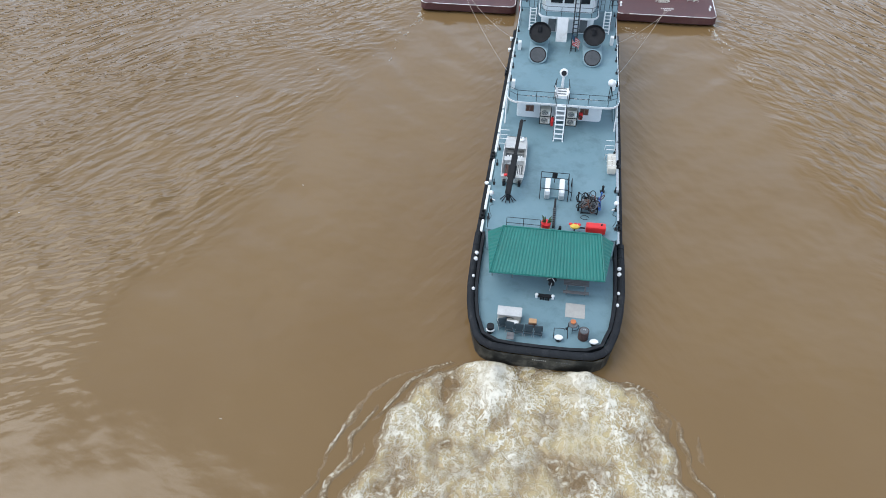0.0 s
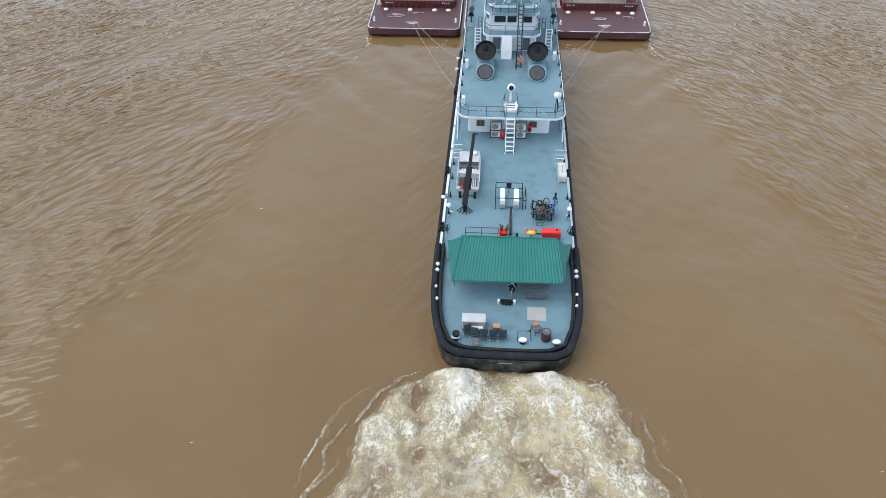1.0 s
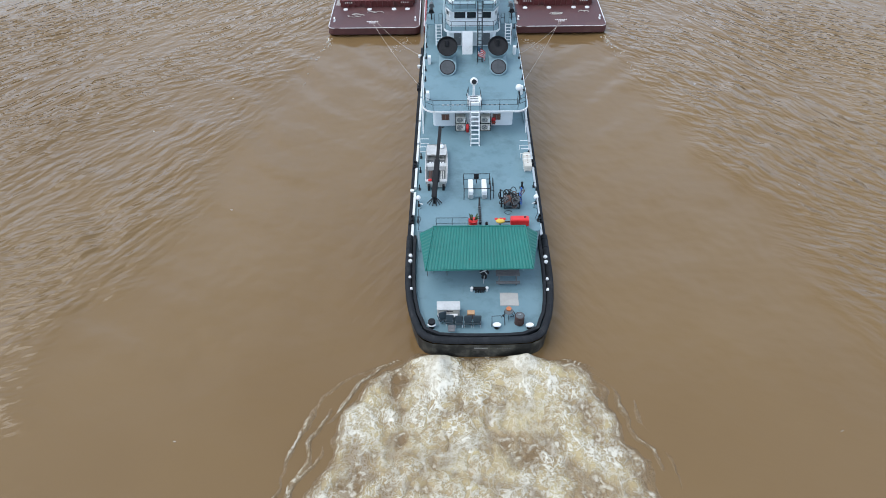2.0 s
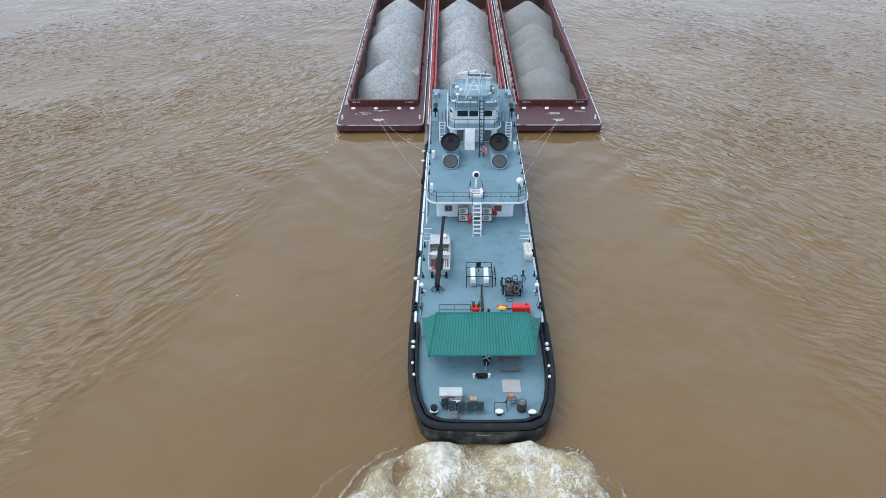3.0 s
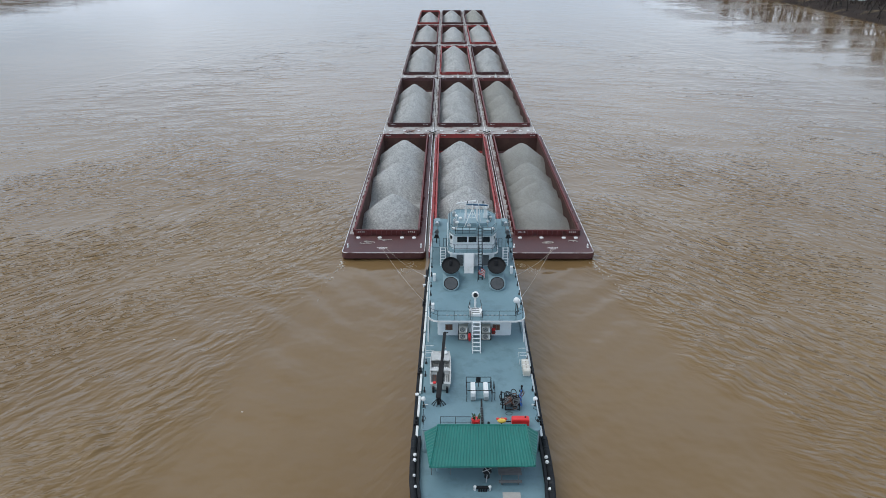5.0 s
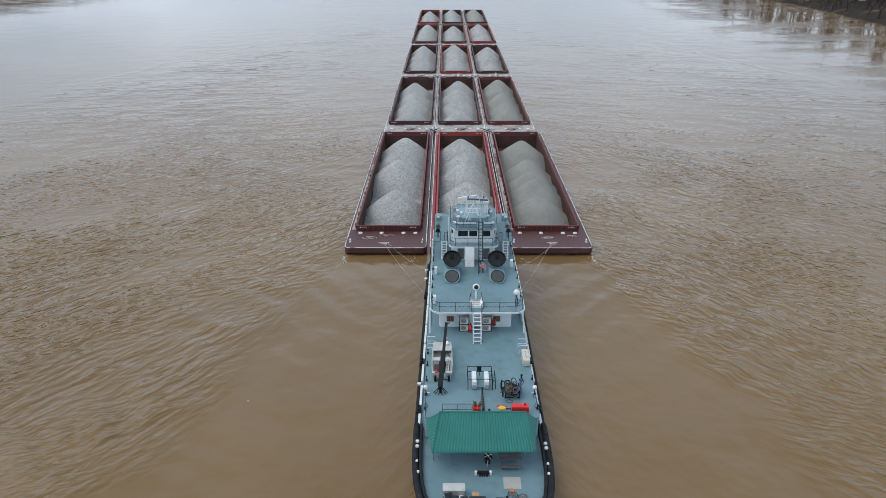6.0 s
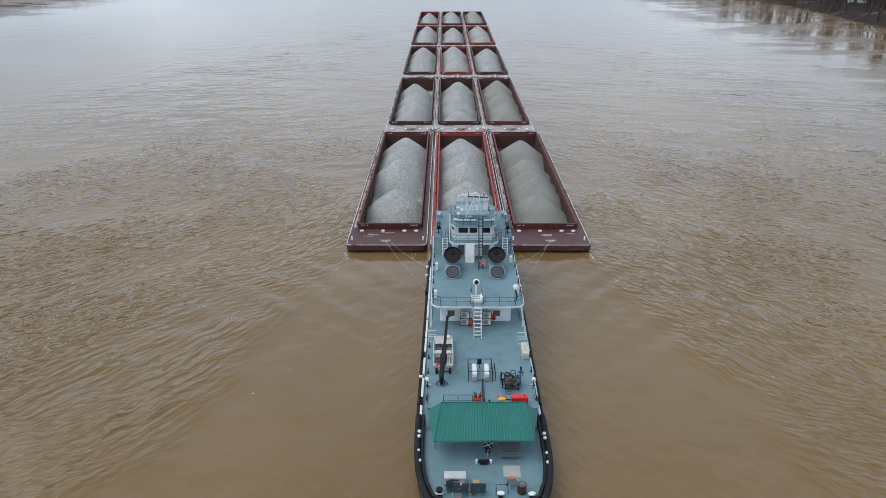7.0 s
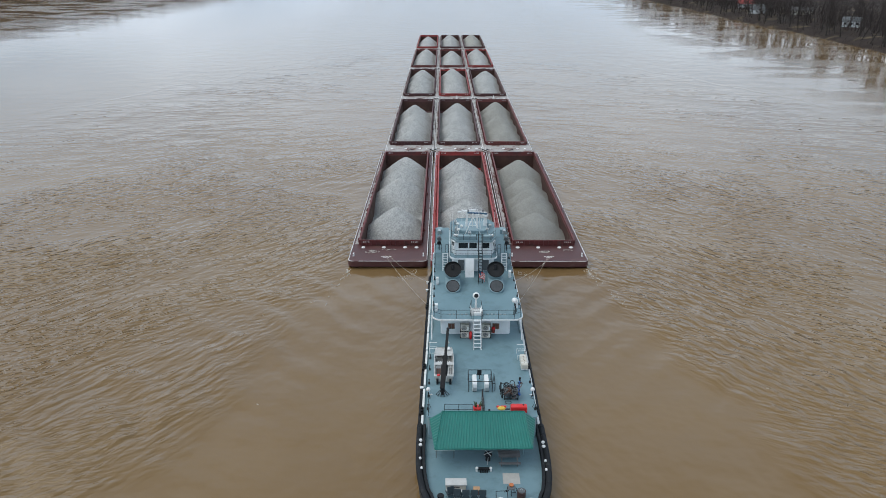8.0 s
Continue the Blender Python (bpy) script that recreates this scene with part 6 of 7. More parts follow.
def red_things():
    t = thing("fuel_tank", 3.3, -39.05, ZD, "bright red steel tank on short saddles", "tank")
    bm = B()
    box(bm, -0.72, 0.72, -0.3, 0.3, 0.2, 0.85, 0.12)
    part("body", bm, RED, t)
    for x in (-0.5, 0.5):
        bm = B()
        box(bm, x - 0.06, x + 0.06, -0.28, 0.28, 0, 0.22)
        part("saddle", bm, BLACK, t)
    bm = B()
    cyl(bm, (0.4, 0.05, 0.85), (0.4, 0.05, 0.93), 0.07, seg=10)
    part("filler_cap", bm, BLACK, t)
    p = thing("flower_pot", -0.3, -39.1, ZD, "red and yellow drum planter with dark leaves", "planter")
    bm = B()
    cyl(bm, (0, 0, 0), (0, 0, 0.36), 0.34, seg=20)
    part("base_drum", bm, YELLOW, p)
    bm = B()
    cyl(bm, (0, 0, 0.36), (0, 0, 0.72), 0.34, 0.36, seg=20)
    part("rim_drum", bm, RED, p)
    rnd = random.Random(2)
    for i in range(14):
        bm = B()
        a, r = rnd.uniform(0, 6.28), rnd.uniform(0.05, 0.3)
        tip = Vector((math.cos(a) * (r + 0.2), math.sin(a) * (r + 0.2), 0.95 + rnd.uniform(0, 0.35)))
        root = Vector((math.cos(a) * r * 0.4, math.sin(a) * r * 0.4, 0.7))
        s = Vector((-math.sin(a), math.cos(a), 0)) * 0.07
        m = root.lerp(tip, 0.6) + Vector((0, 0, 0.06))
        v = [bm.verts.new(q) for q in (root, m + s, tip, m - s)]
        bm.faces.new(v)
        v2 = [bm.verts.new(q - Vector((0, 0, 0.015))) for q in (root, m - s, tip, m + s)]
        bm.faces.new(v2)
        part("leaf", bm, PLANT, p)
    k = thing("life_jacket", 1.8, -39.05, ZD, "yellow and red life jacket draped on a short stand", "life jacket")
    bm = B()
    ball(bm, (0, 0, 0.55), 0.3, sx=1.25, sy=0.9, sz=0.5)
    part("vest", bm, YELLOW, k, smooth=True)
    for x in (-0.3, 0.05, 0.3):
        bm = B()
        ball(bm, (x, 0.14, 0.62), 0.14, sx=1.1, sz=0.6)
        part("collar", bm, RED, k, smooth=True)
    bm = B()
    cyl(bm, (0, 0, 0), (0, 0, 0.5), 0.05, seg=8)
    part("stand", bm, BLACK, k)
    bm = B()
    box(bm, 0.3, 0.75, -0.05, 0.05, 0.42, 0.5, 0.02)
    part("strap", bm, BLACK, k)
    b = thing("jerry_can", 0.75, -39.1, ZD, "small black can beside the planter", "can")
    bm = B()
    box(bm, -0.1, 0.1, -0.12, 0.12, 0, 0.4, 0.04)
    part("body", bm, BLACK, b)
    bm = B()
    cyl(bm, (0, 0, 0.4), (0, 0, 0.5), 0.04, seg=8)
    part("spout", bm, BLACK, b)


def raft():
    r = thing("life_raft", 4.55, -31.3, ZD, "cream life raft canister in a cradle at the deck edge", "life raft")
    bm = B()
    box(bm, -0.34, 0.34, -1.0, 1.0, 0.15, 0.75, 0.16)
    part("canister", bm, CREAM, r)
    for y in (-0.6, 0.0, 0.6):
        bm = B()
        box(bm, -0.345, 0.345, y - 0.02, y + 0.02, 0.14, 0.755, 0.0)
        part("strap", bm, WHITE, r)
    bm = B()
    box(bm, -0.3, 0.3, -0.8, 0.8, 0, 0.14, 0.02)
    part("cradle", bm, WHITE, r)
    for i in range(5):
        bm = B()
        box(bm, -0.06 + 0.03 * (i % 2), 0.05, -0.6 + i * 0.26, -0.53 + i * 0.26, 0.752, 0.756)
        part("label_bar", bm, BROWN, r)
    for x, w, y in ((-4.35, 0.75, -28.6), (4.55, -0.8, -29.0)):
        f = thing("boarding_gate", x, y, ZD, "white pipe gate frame at the deck edge", "gate", "white gate frames")
        for k in (0.0, -1.2):
            bm = B()
            tube(bm, [(-w * 0.4, k, 0), (-w * 0.4, k, 1.0), (w * 0.6, k, 1.0)], 0.03)
            tube(bm, [(-w * 0.4, k, 0.5), (w * 0.6, k, 0.5), (w * 0.6, k, 0)], 0.025)
            part("rail", bm, WHITE, f)


def aircon():
    first = None
    for i, (x, z) in enumerate(((-1.03, ZD + 0.06), (-1.03, ZD + 0.84), (1.2, ZD + 0.06), (1.2, ZD + 0.84))):
        if first is None:
            a = first = thing("air_conditioner", x, -25.75, z, "cream air conditioner condenser by the cabin wall", "air conditioner", "condensers by the stair")
            bm = B()
            box(bm, -0.42, 0.42, -0.25, 0.25, 0, 0.7, 0.03)
            part("case", bm, CREAM, a)
            bm = B()
            cyl(bm, (-0.08, -0.262, 0.36), (-0.08, -0.25, 0.36), 0.27, seg=24)
            g = part("fan_grille", bm, DARK_GREY, a)
            for r in (0.27, 0.18, 0.09):
                bm = B()
                ring(bm, (-0.08, -0.265, 0.36), r, 0.012, (0, 1, 0), 24, 5)
                part("grille_ring", bm, CREAM, g)
            bm = B()
            box(bm, 0.26, 0.38, -0.256, -0.25, 0.1, 0.5)
            part("panel", bm, WHITE, a)
        else:
            a = copy_thing(first, pose(x, -25.75, z))
            TOW.append(a)
    for x in (-1.03, 1.2):
        s = thing("condenser_rack", x, -25.75, ZD, "black steel rack holding two condensers", "rack", "condenser racks")
        for z0, z1 in ((0.0, 0.055), (0.77, 0.835)):
            part("shelf", box(B(), -0.46, 0.46, -0.27, 0.27, z0, z1), BLACK, s)
        for dx in (-0.47, 0.47):
            for dy in (-0.26, 0.26):
                bm = B()
                box(bm, dx - 0.02, dx + 0.02, dy - 0.02, dy + 0.02, 0.055, 1.6)
                part("upright", bm, BLACK, s)
    e = thing("fire_extinguisher", -0.42, -26.1, ZD, "red fire extinguisher beside the stair", "extinguisher")
    bm = B()
    cyl(bm, (0, 0, 0), (0, 0, 0.75), 0.13, seg=14)
    ball(bm, (0, 0, 0.75), 0.13)
    part("cylinder", bm, RED, e, smooth=True)
    bm = B()
    cyl(bm, (0, 0, 0.85), (0, 0, 1.0), 0.04, seg=8)
    tube(bm, [(0, 0, 0.95), (0.15, 0, 0.9), (0.16, 0, 0.5)], 0.02)
    part("nozzle", bm, BLACK, e)
    k = thing("fire_hose_box", 1.98, -25.25, ZD + 0.3, "red fire hose reel on the white cabin wall", "fire hose")
    bm = B()
    box(bm, -0.17, 0.17, -0.1, 0.14, -0.05, 0.6, 0.05)
    part("box", bm, RED, k)
    bm = B()
    ring(bm, (0, -0.14, 0.22), 0.14, 0.05, (0, 1, 0), 14, 6)
    part("hose_coil", bm, BROWN, k)


skiff()
crane()
hatch_rack()
tangle()
red_things()
raft()
aircon()


# ---------------------------------------------------------------- things on the stern deck
def chair_mesh(first):
    bm = B()
    box(bm, -0.29, 0.29, -0.34, 0.34, 0.38, 0.48, 0.04)
    part("seat", bm, CHAIR, first)
    bm = B()
    box(bm, -0.29, 0.29, 0.24, 0.33, 0.44, 1.08, 0.05, m=pose(0, 0, 0, 10, 0, 0))
    part("backrest", bm, CHAIR, first)
    for s in (-0.25, 0.25):
        bm = B()
        tube(bm, [(s, 0.26, 0), (s, -0.2, 0.44), (s, -0.24, 0.66), (s, 0.24, 0.66), (s, 0.2, 0.44), (s, -0.26, 0)], 0.02)
        part("frame", bm, STEEL, first)


def stern_deck():
    first = None
    for x, y, turn in ((-2.72, -46.75, 200), (-2.15, -47.0, 172), (-1.5, -47.1, 180), (-0.85, -47.1, 181), (-0.2, -47.1, 178)):
        if first is None:
            first = thing("deck_chair", x, y, ZM, "dark slate folding chair with metal frame", "chair", "row of chairs at the stern", turn)
            chair_mesh(first)
        else:
            TOW.append(copy_thing(first, pose(x, y, ZM, 0, 0, turn)))
    b = thing("chest_freezer", -2.25, -45.95, ZM, "white chest with a flat grey-white lid", "chest")
    bm = B()
    box(bm, -0.8, 0.8, -0.38, 0.38, 0.05, 0.76, 0.03)
    part("body", bm, CREAM, b)
    bm = B()
    box(bm, -0.84, 0.84, -0.42, 0.4, 0.76, 0.84, 0.02)
    part("lid", bm, PALE_GREY, b, "pale grey lid")
    bm = B()
    box(bm, -0.3, 0.3, -0.44, -0.42, 0.6, 0.66)
    part("handle", bm, BLACK, b)
    b = thing("low_bench", -2.3, -46.5, ZM, "low white bench in front of the chest", "bench")
    bm = B()
    box(bm, -0.72, 0.72, -0.17, 0.12, 0.36, 0.42, 0.015)
    part("top", bm, WHITE, b)
    for x in (-0.6, 0.6):
        bm = B()
        box(bm, x - 0.04, x + 0.04, -0.15, 0.1, 0, 0.36)
        part("leg", bm, WHITE, b)
    s = thing("cooler_box", -0.62, -46.35, ZM, "orange and brown cooler box behind the chairs", "cooler")
    bm = B()
    box(bm, -0.28, 0.28, -0.2, 0.2, 0, 0.42, 0.03)
    part("body", bm, BROWN, s)
    bm = B()
    box(bm, -0.27, 0.26, -0.18, 0.22, 0.42, 0.52, 0.03)
    part("lid", bm, TAN, s)
    m = solid("deck_mat", box(B(), -0.68, 0.68, -0.64, 0.64, 0.0, 0.03, 0.008), GREY_MAT, 2.27, -44.65, ZM, "grey square mat on the stern deck", "mat", turn=-1)
    # barbecue, smoker barrel and small stand
    g = thing("grill_stand", 2.1, -46.35, ZM, "grey tripod grill stand with an orange pot", "grill")
    bm = B()
    for p in ((-0.28, 0.2), (0.32, 0.22), (0.0, -0.35)):
        cyl(bm, (p[0], p[1], 0), (0, 0, 0.62), 0.025, seg=6)
    part("tripod", bm, RAIL, g)
    bm = B()
    cyl(bm, (0, 0, 0.6), (0, 0, 0.66), 0.34, 0.3, seg=16)
    part("tray", bm, DARK_GREY, g)
    bm = B()
    cyl(bm, (0, 0.1, 0.66), (0, 0.1, 0.8), 0.15, 0.19, seg=16)
    part("pot", bm, ORANGE, g)
    bm = B()
    tube(bm, [(0.3, 0.1, 0.6), (0.42, -0.1, 0.5), (0.3, -0.3, 0.35), (0.05, -0.35, 0.4)], 0.025)
    part("hose", bm, BLACK, g)
    k = thing("smoker_barrel", 2.83, -46.95, ZM, "rusty brown upright smoker barrel", "barrel")
    bm = B()
    cyl(bm, (0, 0, 0.05), (0, 0, 0.8), 0.33, seg=20)
    part("drum", bm, DARK_RUST, k)
    for z in (0.05, 0.3, 0.55, 0.8):
        bm = B()
        ring(bm, (0, 0, z), 0.33, 0.02, (0, 0, 1), 20, 5)
        part("hoop", bm, DARK_RUST, k)
    bm = B()
    cyl(bm, (0, 0, 0.8), (0, 0, 0.86), 0.29, 0.26, seg=18)
    part("lid", bm, DARK_GREY, k)
    bm = B()
    ring(bm, (0, 0, 0.9), 0.08, 0.02, (0, 1, 0), 10, 5)
    part("handle", bm, STEEL, k)
    h = thing("hose_rack", 1.05, -46.95, ZM, "black bent pipe hose rack", "rack")
    bm = B()
    tube(bm, [(-0.2, -0.3, 0), (-0.2, -0.3, 0.5), (-0.2, 0.0, 0.75), (0.45, 0.05, 0.75), (0.5, 0.05, 0.6)], 0.03)
    tube(bm, [(0.75, -0.2, 0), (0.7, 0.3, 0.55), (0.75, 0.5, 0.8)], 0.03)
    part("pipe", bm, RAIL, h)
    bm = B()
    ball(bm, (0.62, 0.1, 0.7), 0.09)
    part("valve", bm, BLACK, h)
    for x, y in ((1.2, -47.35), (3.55, -47.4), (-3.45, -47.3)):
        c = thing("capstan", x, y, ZM, "low deck fitting with a white oval top" if x > 0 else "low black fitting with a white rim", "deck fitting", "white-topped fittings along the stern")
        bm = B()
        cyl(bm, (0, 0, 0), (0, 0, 0.28), 0.2, seg=16)
        part("base", bm, BLACK, c)
        bm = B()
        cyl(bm, (0, 0, 0.28), (0, 0, 0.36), 0.25, 0.22, seg=20)
        bmesh.ops.scale(bm, vec=(1.25, 0.85, 1), verts=bm.verts[:])
        part("top", bm, WHITE, c)
        if x < 0:
            bm = B()
            cyl(bm, (0, 0.08, 0.4), (0, 0.08, 0.6), 0.26, seg=16)
            part("cover", bm, BLACK, c)
    k = thing("mooring_bitt", 0.08, -43.75, ZM, "black double bitt with white painted ends", "bitt")
    bm = B()
    box(bm, -0.5, 0.5, -0.13, 0.13, 0.18, 0.32, 0.04)
    part("bar", bm, BLACK, k)
    for i in range(4):
        bm = B()
        box(bm, -0.32 + i * 0.18, -0.2 + i * 0.18, -0.22, -0.1, 0, 0.26, 0.02)
        part("rib", bm, BLACK, k)
    for x in (-0.57, 0.57):
        bm = B()
        cyl(bm, (x, 0, 0), (x, 0, 0.28), 0.1, seg=12)
        ball(bm, (x, 0, 0.3), 0.13)
        part("end_post", bm, WHITE, k)
    p = thing("winch_head", 0.5, -42.35, ZM, "black capstan head with white spokes under the canopy", "winch")
    bm = B()
    cyl(bm, (0, 0, 0), (0, 0, 0.55), 0.22, 0.18, seg=16)
    cyl(bm, (0, 0, 0.55), (0, 0, 0.68), 0.36, 0.3, seg=18)
    part("drum", bm, BLACK, p)
    for i in range(4):
        bm = B()
        cyl(bm, (0, 0, 0.69), (0.42 * math.cos(i * 1.57 + 0.5), 0.42 * math.sin(i * 1.57 + 0.5), 0.69), 0.03, seg=6)
        part("spoke", bm, WHITE, p)
    bm = B()
    tube(bm, [(0, -0.3, 0.5), (-0.1, -0.7, 0.05)], 0.03)
    part("pawl", bm, STEEL, p)
    # picnic table
    t = thing("picnic_table", 2.25, -42.55, ZM, "weathered grey picnic table under the canopy", "table")
    for i in range(5):
        bm = B()
        box(bm, -0.9, 0.9, -0.38 + i * 0.155, -0.24 + i * 0.155, 0.72, 0.76, 0.006)
        part("table_board", bm, TABLE, t)
    for y in (-0.78, 0.72):
        for i in range(2):
            bm = B()
            box(bm, -0.9, 0.9, y - 0.12 + i * 0.14, y + i * 0.14, 0.42, 0.46, 0.006)
            part("bench_board", bm, TABLE, t)
    for x in (-0.65, 0.65):
        for s in (-1, 1):
            bm = B()
            cyl(bm, (x, s * 0.62, 0), (x, s * 0.2, 0.72), 0.05, seg=6)
            part("leg", bm, TABLE, t)
        bm = B()
        box(bm, x - 0.03, x + 0.03, -0.82, 0.82, 0.36, 0.42)
        part("cross_bar", bm, TABLE, t)
    t = thing("work_table", -3.1, -41.85, ZM, "white-topped work table under the canopy", "table")
    part("top", box(B(), -0.85, 0.85, -0.35, 0.35, 0.84, 0.9, 0.015), WHITE, t)
    for x in (-0.75, 0.75):
        for y in (-0.28, 0.28):
            part("leg", box(B(), x - 0.03, x + 0.03, y - 0.03, y + 0.03, 0, 0.84), DARK_GREY, t)
    f = thing("board", -2.05, -47.78, 1.93, "grey board leaning on the stern bulwark", "board")
    bm = B()
    box(bm, -0.24, 0.24, -0.3, 0.3, 0.0, 0.04, 0.01)
    part("panel", bm, TABLE, f)
    bm = B()
    box(bm, -0.22, 0.22, -0.02, 0.02, 0.04, 0.07)
    part("batten", bm, TABLE, f)


stern_deck()


# ---------------------------------------------------------------- flag and wires
def flag():
    f = thing("flag", 0.66, -18.35, ZU, "small striped red and white flag hanging from a short staff", "flag")
    bm = B()
    cyl(bm, (0, 0, 0), (0, 0.1, 2.0), 0.025, seg=6)
    part("staff", bm, BLACK, f)

    def strip(i, n, mat, u0=0.0, u1=1.0, name="stripe"):
        bm = B()
        cols = 10
        top, bot = [], []
        for c in range(cols + 1):
            u = u0 + (u1 - u0) * c / cols
            for lst, v in ((top, i / n), (bot, (i + 1) / n)):
                x = 0.03 + 0.75 * u + 0.05 * math.sin(9 * u + 2 * v)
                z = 1.9 - 0.8 * v - 0.7 * u
                y = 0.08 - 0.12 * math.sin(7 * u) - 0.1 * v
                lst.append((x, y, z))
        t = [bm.verts.new(p) for p in top]
        b = [bm.verts.new(p) for p in bot]
        for c in range(cols):
            bm.faces.new((t[c], t[c + 1], b[c + 1], b[c]))
        bmesh.ops.solidify(bm, geom=bm.faces[:], thickness=0.006)
        part(name, bm, mat, f)
    for i in range(9):
        strip(i, 9, RED if i % 2 == 0 else WHITE, 0.42 if i < 5 else 0.0)
    bm = B()
    strip(0, 1.8, BLUE_DARK, 0.0, 0.42, "canton")


def wire(name, a, b, sag, r=0.024):
    a, b = Vector(a), Vector(b)
    bm = B()
    pts = [a.lerp(b, i / 10) - Vector((0, 0, sag * 4 * (i / 10) * (1 - i / 10))) for i in range(11)]
    tube(bm, [p - a for p in pts], r, 5)
    return solid(name, bm, WIRE, a.x, a.y, a.z, "slack steel wire from a barge cleat to the towboat", "wire", "wires to the barges")


flag()
for s, cx in ((-1, -11.28), (1, 11.83)):
    wire("tow_wire", (cx - 0.2, 1.4, 1.45), (s * 5.35 + 0.15, -14.8, 1.95), 0.4)
    wire("tow_wire", (cx + 0.3, 1.4, 1.45), (s * 5.35 + 0.2, -8.2, 1.85), 0.5)

# ---------------------------------------------------------------- river banks
def bank_edge(side, y):
    base = 199 if side > 0 else -505
    return base + 7 * noise.noise((y * 0.006, side * 5.0, 0)) + 2.5 * noise.noise((y * 0.03, side * 9.0, 1)) + 1.6 * noise.noise((y * 0.11, side * 4.0, 3)) + (0 if side > 0 else 0.05 * (y - 500))


def bank_z(side, x, y):
    d = side * (x - bank_edge(side, y))
    z = -1.5 + 5.2 * (1 - math.exp(-max(d + 5, 0) / 9)) + 0.03 * max(d, 0)
    if side < 0:
        z += 64 * (1 - math.exp(-max(d - 6, 0) / 60))
    return min(z, 9 if side > 0 else 78) + 0.5 * noise.noise((x * 0.08, y * 0.08, 2)) * min(1, max(d, 0) / 6)


def banks():
    for side, nm in ((1, "bank_east"), (-1, "bank_west")):
        bm = B()
        ds = [-5, -2, 0, 1.5, 3, 5, 8, 12, 18, 28, 45, 80, 160, 400, 1200]
        ys = np.concatenate([np.linspace(-900, 60, 14), np.linspace(80, 900, 165), np.linspace(940, 4200, 22)])
        rows = []
        for y in ys.tolist():
            rows.append([bm.verts.new((bank_edge(side, y) + side * d, y, bank_z(side, bank_edge(side, y) + side * d, y))) for d in ds])
        for a, b in zip(rows, rows[1:]):
            for j in range(len(ds) - 1):
                bm.faces.new((a[j], a[j + 1], b[j + 1], b[j]))
        ob = new(nm, mesh_of(nm, bm, MUD, smooth=True))
        tagged(ob, "muddy winter river bank with dead grass", "river bank", kind="structure")


banks()


def bare_tree(seed, height):
    """Meshes of one leafless tree: trunk with limbs, and the crown of branches and twigs."""
    rnd = random.Random(seed)
    wood, twigs = B(), B()

    def spike(bm, a, b, r0, r1, seg):
        d = (b - a)
        u = d.orthogonal().normalized()
        v = d.cross(u).normalized()
        lo = [bm.verts.new(a + (u * math.cos(k) + v * math.sin(k)) * r0) for k in (2 * math.pi * i / seg for i in range(seg))]
        hi = [bm.verts.new(b + (u * math.cos(k) + v * math.sin(k)) * r1) for k in (2 * math.pi * i / seg for i in range(seg))]
        for i in range(seg):
            bm.faces.new((lo[i], lo[(i + 1) % seg], hi[(i + 1) % seg], hi[i]))

    def grow(p, d, length, r, level):
        steps = 3 if level < 2 else 2
        for s in range(steps):
            d = (d + Vector((rnd.gauss(0, 0.12), rnd.gauss(0, 0.12), 0.05))).normalized()
            q = p + d * length / steps
            spike(wood if level < 2 else twigs, p, q, r, r * 0.72, 6 if level == 0 else 4 if level == 1 else 3)
            r *= 0.72
            p = q
            if level < 3:
                for _ in range((2, 2, 3)[level] if s or level else 1):
                    side = Vector((rnd.gauss(0, 1), rnd.gauss(0, 1), rnd.uniform(0.1, 0.9))).normalized()
                    grow(p, (d * 0.55 + side * 0.8).normalized(), length * rnd.uniform(0.42, 0.66), max(r * 0.6, 0.02), level + 1)
        if level < 3:
            grow(p, d, length * 0.6, r, level + 1)

    grow(Vector((0, 0, -0.6)), Vector((rnd.gauss(0, 0.05), rnd.gauss(0, 0.05), 1)), height * 0.55, height * 0.021, 0)
    return mesh_of("trunk", wood, BARK), mesh_of("crown", twigs, TWIG)


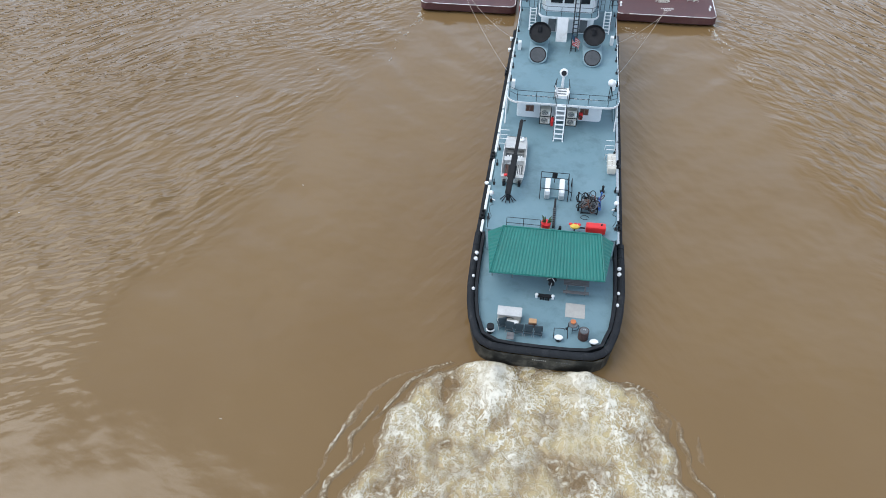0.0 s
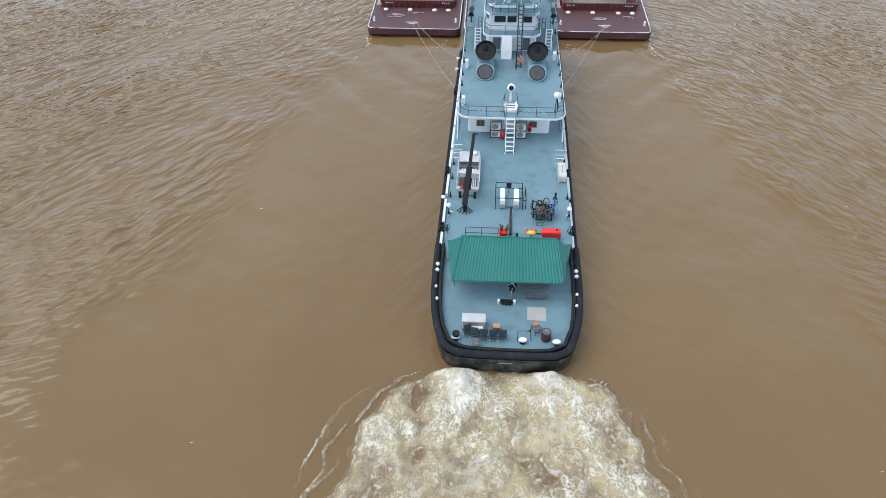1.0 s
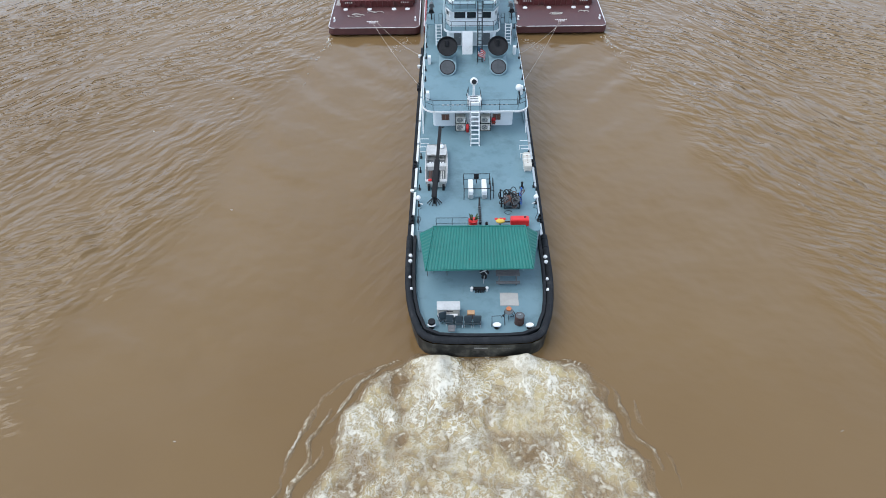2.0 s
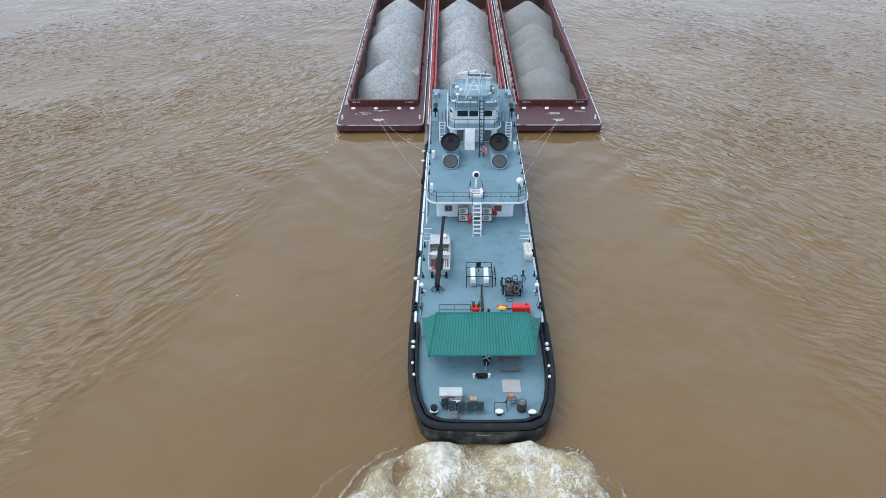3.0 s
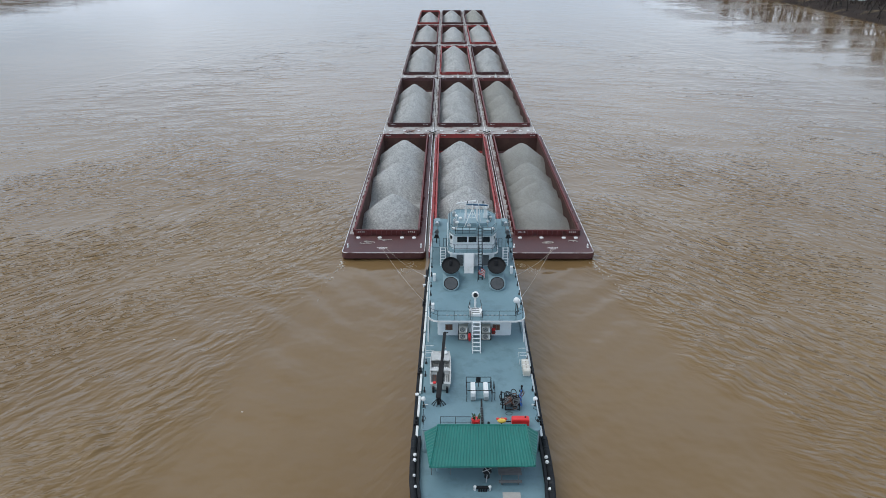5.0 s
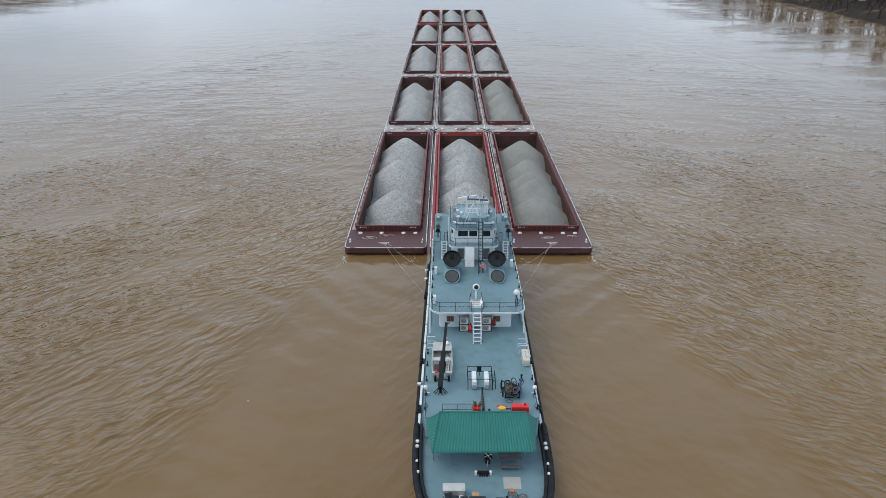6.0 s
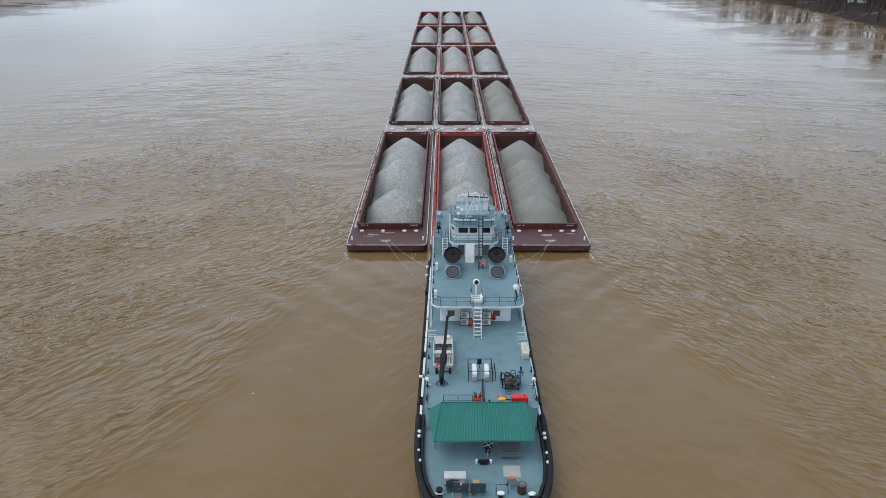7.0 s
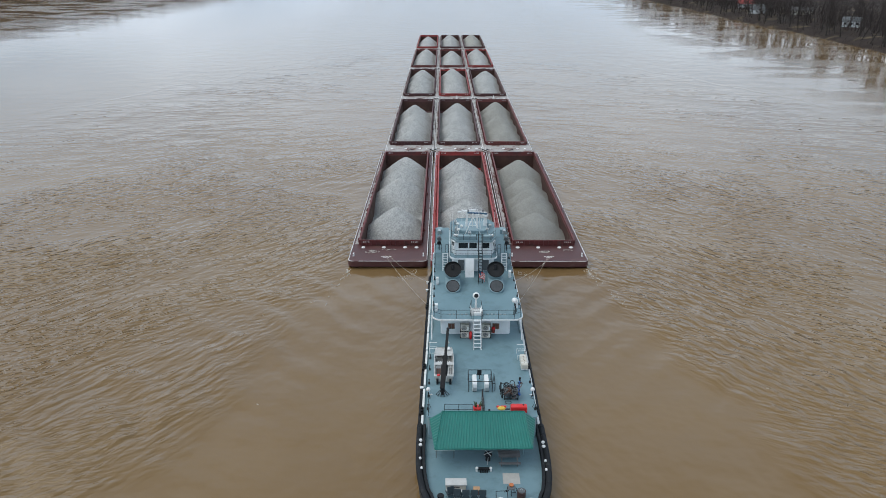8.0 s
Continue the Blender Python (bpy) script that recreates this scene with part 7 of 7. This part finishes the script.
def woods():
    rnd = random.Random(21)
    kinds = [bare_tree(60 + k, (17, 20, 15, 22, 18)[k]) for k in range(5)]
    firsts = []
    for k, (trunk, crown) in enumerate(kinds):
        t = thing("tree", 0, 0, 0, "tall bare grey winter tree on the river bank", "tree", "bare trees on the banks", tow=False)
        part("trunk", trunk, None, t)
        part("crown", crown, None, t)
        firsts.append(t)
    spots = []
    for i in range(280):
        y = 180 + 600 * (i / 280) ** 1.25 + rnd.uniform(-3, 3)
        d = rnd.choice((2.0, 4, 6, 9, 14, 20, 28, 36, 46)) + rnd.uniform(-1, 2)
        spots.append((1, y, d))
    for i in range(120):
        spots.append((-1, 420 + 1100 * i / 120 + rnd.uniform(-4, 4), rnd.choice((2.0, 5, 9, 15, 24, 40, 60)) + rnd.uniform(-1, 2)))
    for i, (side, y, d) in enumerate(spots):
        x = bank_edge(side, y) + side * d
        m = pose(x, y, bank_z(side, x, y), rnd.uniform(-4, 4), rnd.uniform(-4, 4), rnd.uniform(0, 360))
        if i < 5:
            firsts[i].matrix_basis = m
        else:
            copy_thing(firsts[i % 5], m)
    # brush and far woods behind
    for side, n, y0, y1, nm in ((1, 5200, 160, 950, "brush"), (-1, 6000, 400, 1700, "brush")):
        verts, faces = [], []
        for i in range(n):
            y = y0 + (y1 - y0) * rnd.random()
            deep = rnd.random() ** 1.6
            d = -1.5 + (70 if side > 0 else 90) * deep
            x = bank_edge(side, y) + side * d
            z = bank_z(side, x, y) - 0.3
            h = rnd.uniform(0.4, 1.8) * (4 if rnd.random() < 0.1 else 1) if d < 14 else rnd.uniform(3, 12)
            w = 0.03 + 0.006 * h
            for _ in range(3):
                lx, ly = rnd.gauss(0, 0.22) * h, rnd.gauss(0, 0.22) * h
                b = len(verts)
                verts += [(x - w, y, z), (x + w, y - w, z), (x, y + w, z), (x + lx, y + ly, z + h)]
                faces += [(b, b + 1, b + 3), (b + 1, b + 2, b + 3), (b + 2, b, b + 3)]
        me = bpy.data.meshes.new(nm)
        me.from_pydata(verts, [], faces)
        me.materials.append(TWIG)
        tagged(new(nm, me), "tangle of leafless brush and far woods on the bank", "brush", kind="stuff")


woods()


def bank_house(x, y, turn, w, d, h, wall, roof, label):
    z = bank_z(1, x, y) - 0.2
    t = thing("house", x, y, z, label, "house", "houses behind the bank", turn, tow=False)
    bm = B()
    box(bm, -w / 2, w / 2, -d / 2, d / 2, 0, h)
    part("wall", bm, wall, t)
    bm = B()
    v = [bm.verts.new(p) for p in ((-w / 2 - 0.4, -d / 2 - 0.4, h), (w / 2 + 0.4, -d / 2 - 0.4, h), (w / 2 + 0.4, d / 2 + 0.4, h), (-w / 2 - 0.4, d / 2 + 0.4, h), (-w / 2 - 0.4, 0, h + d * 0.32), (w / 2 + 0.4, 0, h + d * 0.32))]
    for f in ((0, 1, 5, 4), (2, 3, 4, 5), (0, 4, 3), (1, 2, 5), (3, 2, 1, 0)):
        bm.faces.new([v[i] for i in f])
    part("roof", bm, roof, t)
    for k in range(3):
        bm = B()
        xx = -w / 2 + w * (k + 0.5) / 3
        box(bm, xx - 0.6, xx + 0.6, -d / 2 - 0.06, -d / 2 - 0.002, h * 0.4, h * 0.8)
        win = part("window", bm, GLASS, t)
        bm = B()
        box(bm, xx - 0.7, xx + 0.7, -d / 2 - 0.1, -d / 2 - 0.062, h * 0.34, h * 0.4)
        part("sill", bm, WHITE, win)


bank_house(226, 488, -31, 11, 8, 2.8, HOUSE, BARGE_RED, "white house with a red roof among bare trees")
bank_house(219, 448, -33, 8, 6, 2.8, CREAM, DARK_GREY, "cream cabin with a dark roof among bare trees")
bank_house(214, 436, -35, 9, 6, 2.6, HOUSE, DARK_GREY, "small white house with a dark roof by the water")
bank_house(232, 410, -30, 12, 7, 3.0, CREAM, TABLE, "long cream house with a grey roof among bare trees")
bank_house(222, 330, -30, 9, 7, 3.0, HOUSE, DARK_GREY, "white cabin with a grey roof among bare trees")


# ---------------------------------------------------------------- motion
def motions():
    for ob in TOW:
        m = ob.matrix_basis.copy()
        walk(ob, [(0, m), (8, Matrix.Translation((0, 8 * SPEED, 0)) @ m)])
    for ob, t_in, x, spread, turn, spin in FOAM_DRIFT:
        rows = []
        for i in range(17):
            t = i / 2
            age = t - t_in
            if age < 0:
                rel = (x * 0.8, -46.5, -1.0)
            else:
                d = FLOW * age * spread ** 0.5
                rel = (0.1 + x * (1 + 0.85 * (1 - math.exp(-d / 3.0)) + 0.02 * d) * (0.8 + 0.2 * spread), -47.6 - d, min(0.12, -0.9 + 1.3 * age) - 0.01 * d)
            rows.append((t, pose(rel[0], rel[1] + SPEED * t, rel[2], 0, 0, turn + max(age, 0) * spin)))
        walk(ob, rows)


motions()
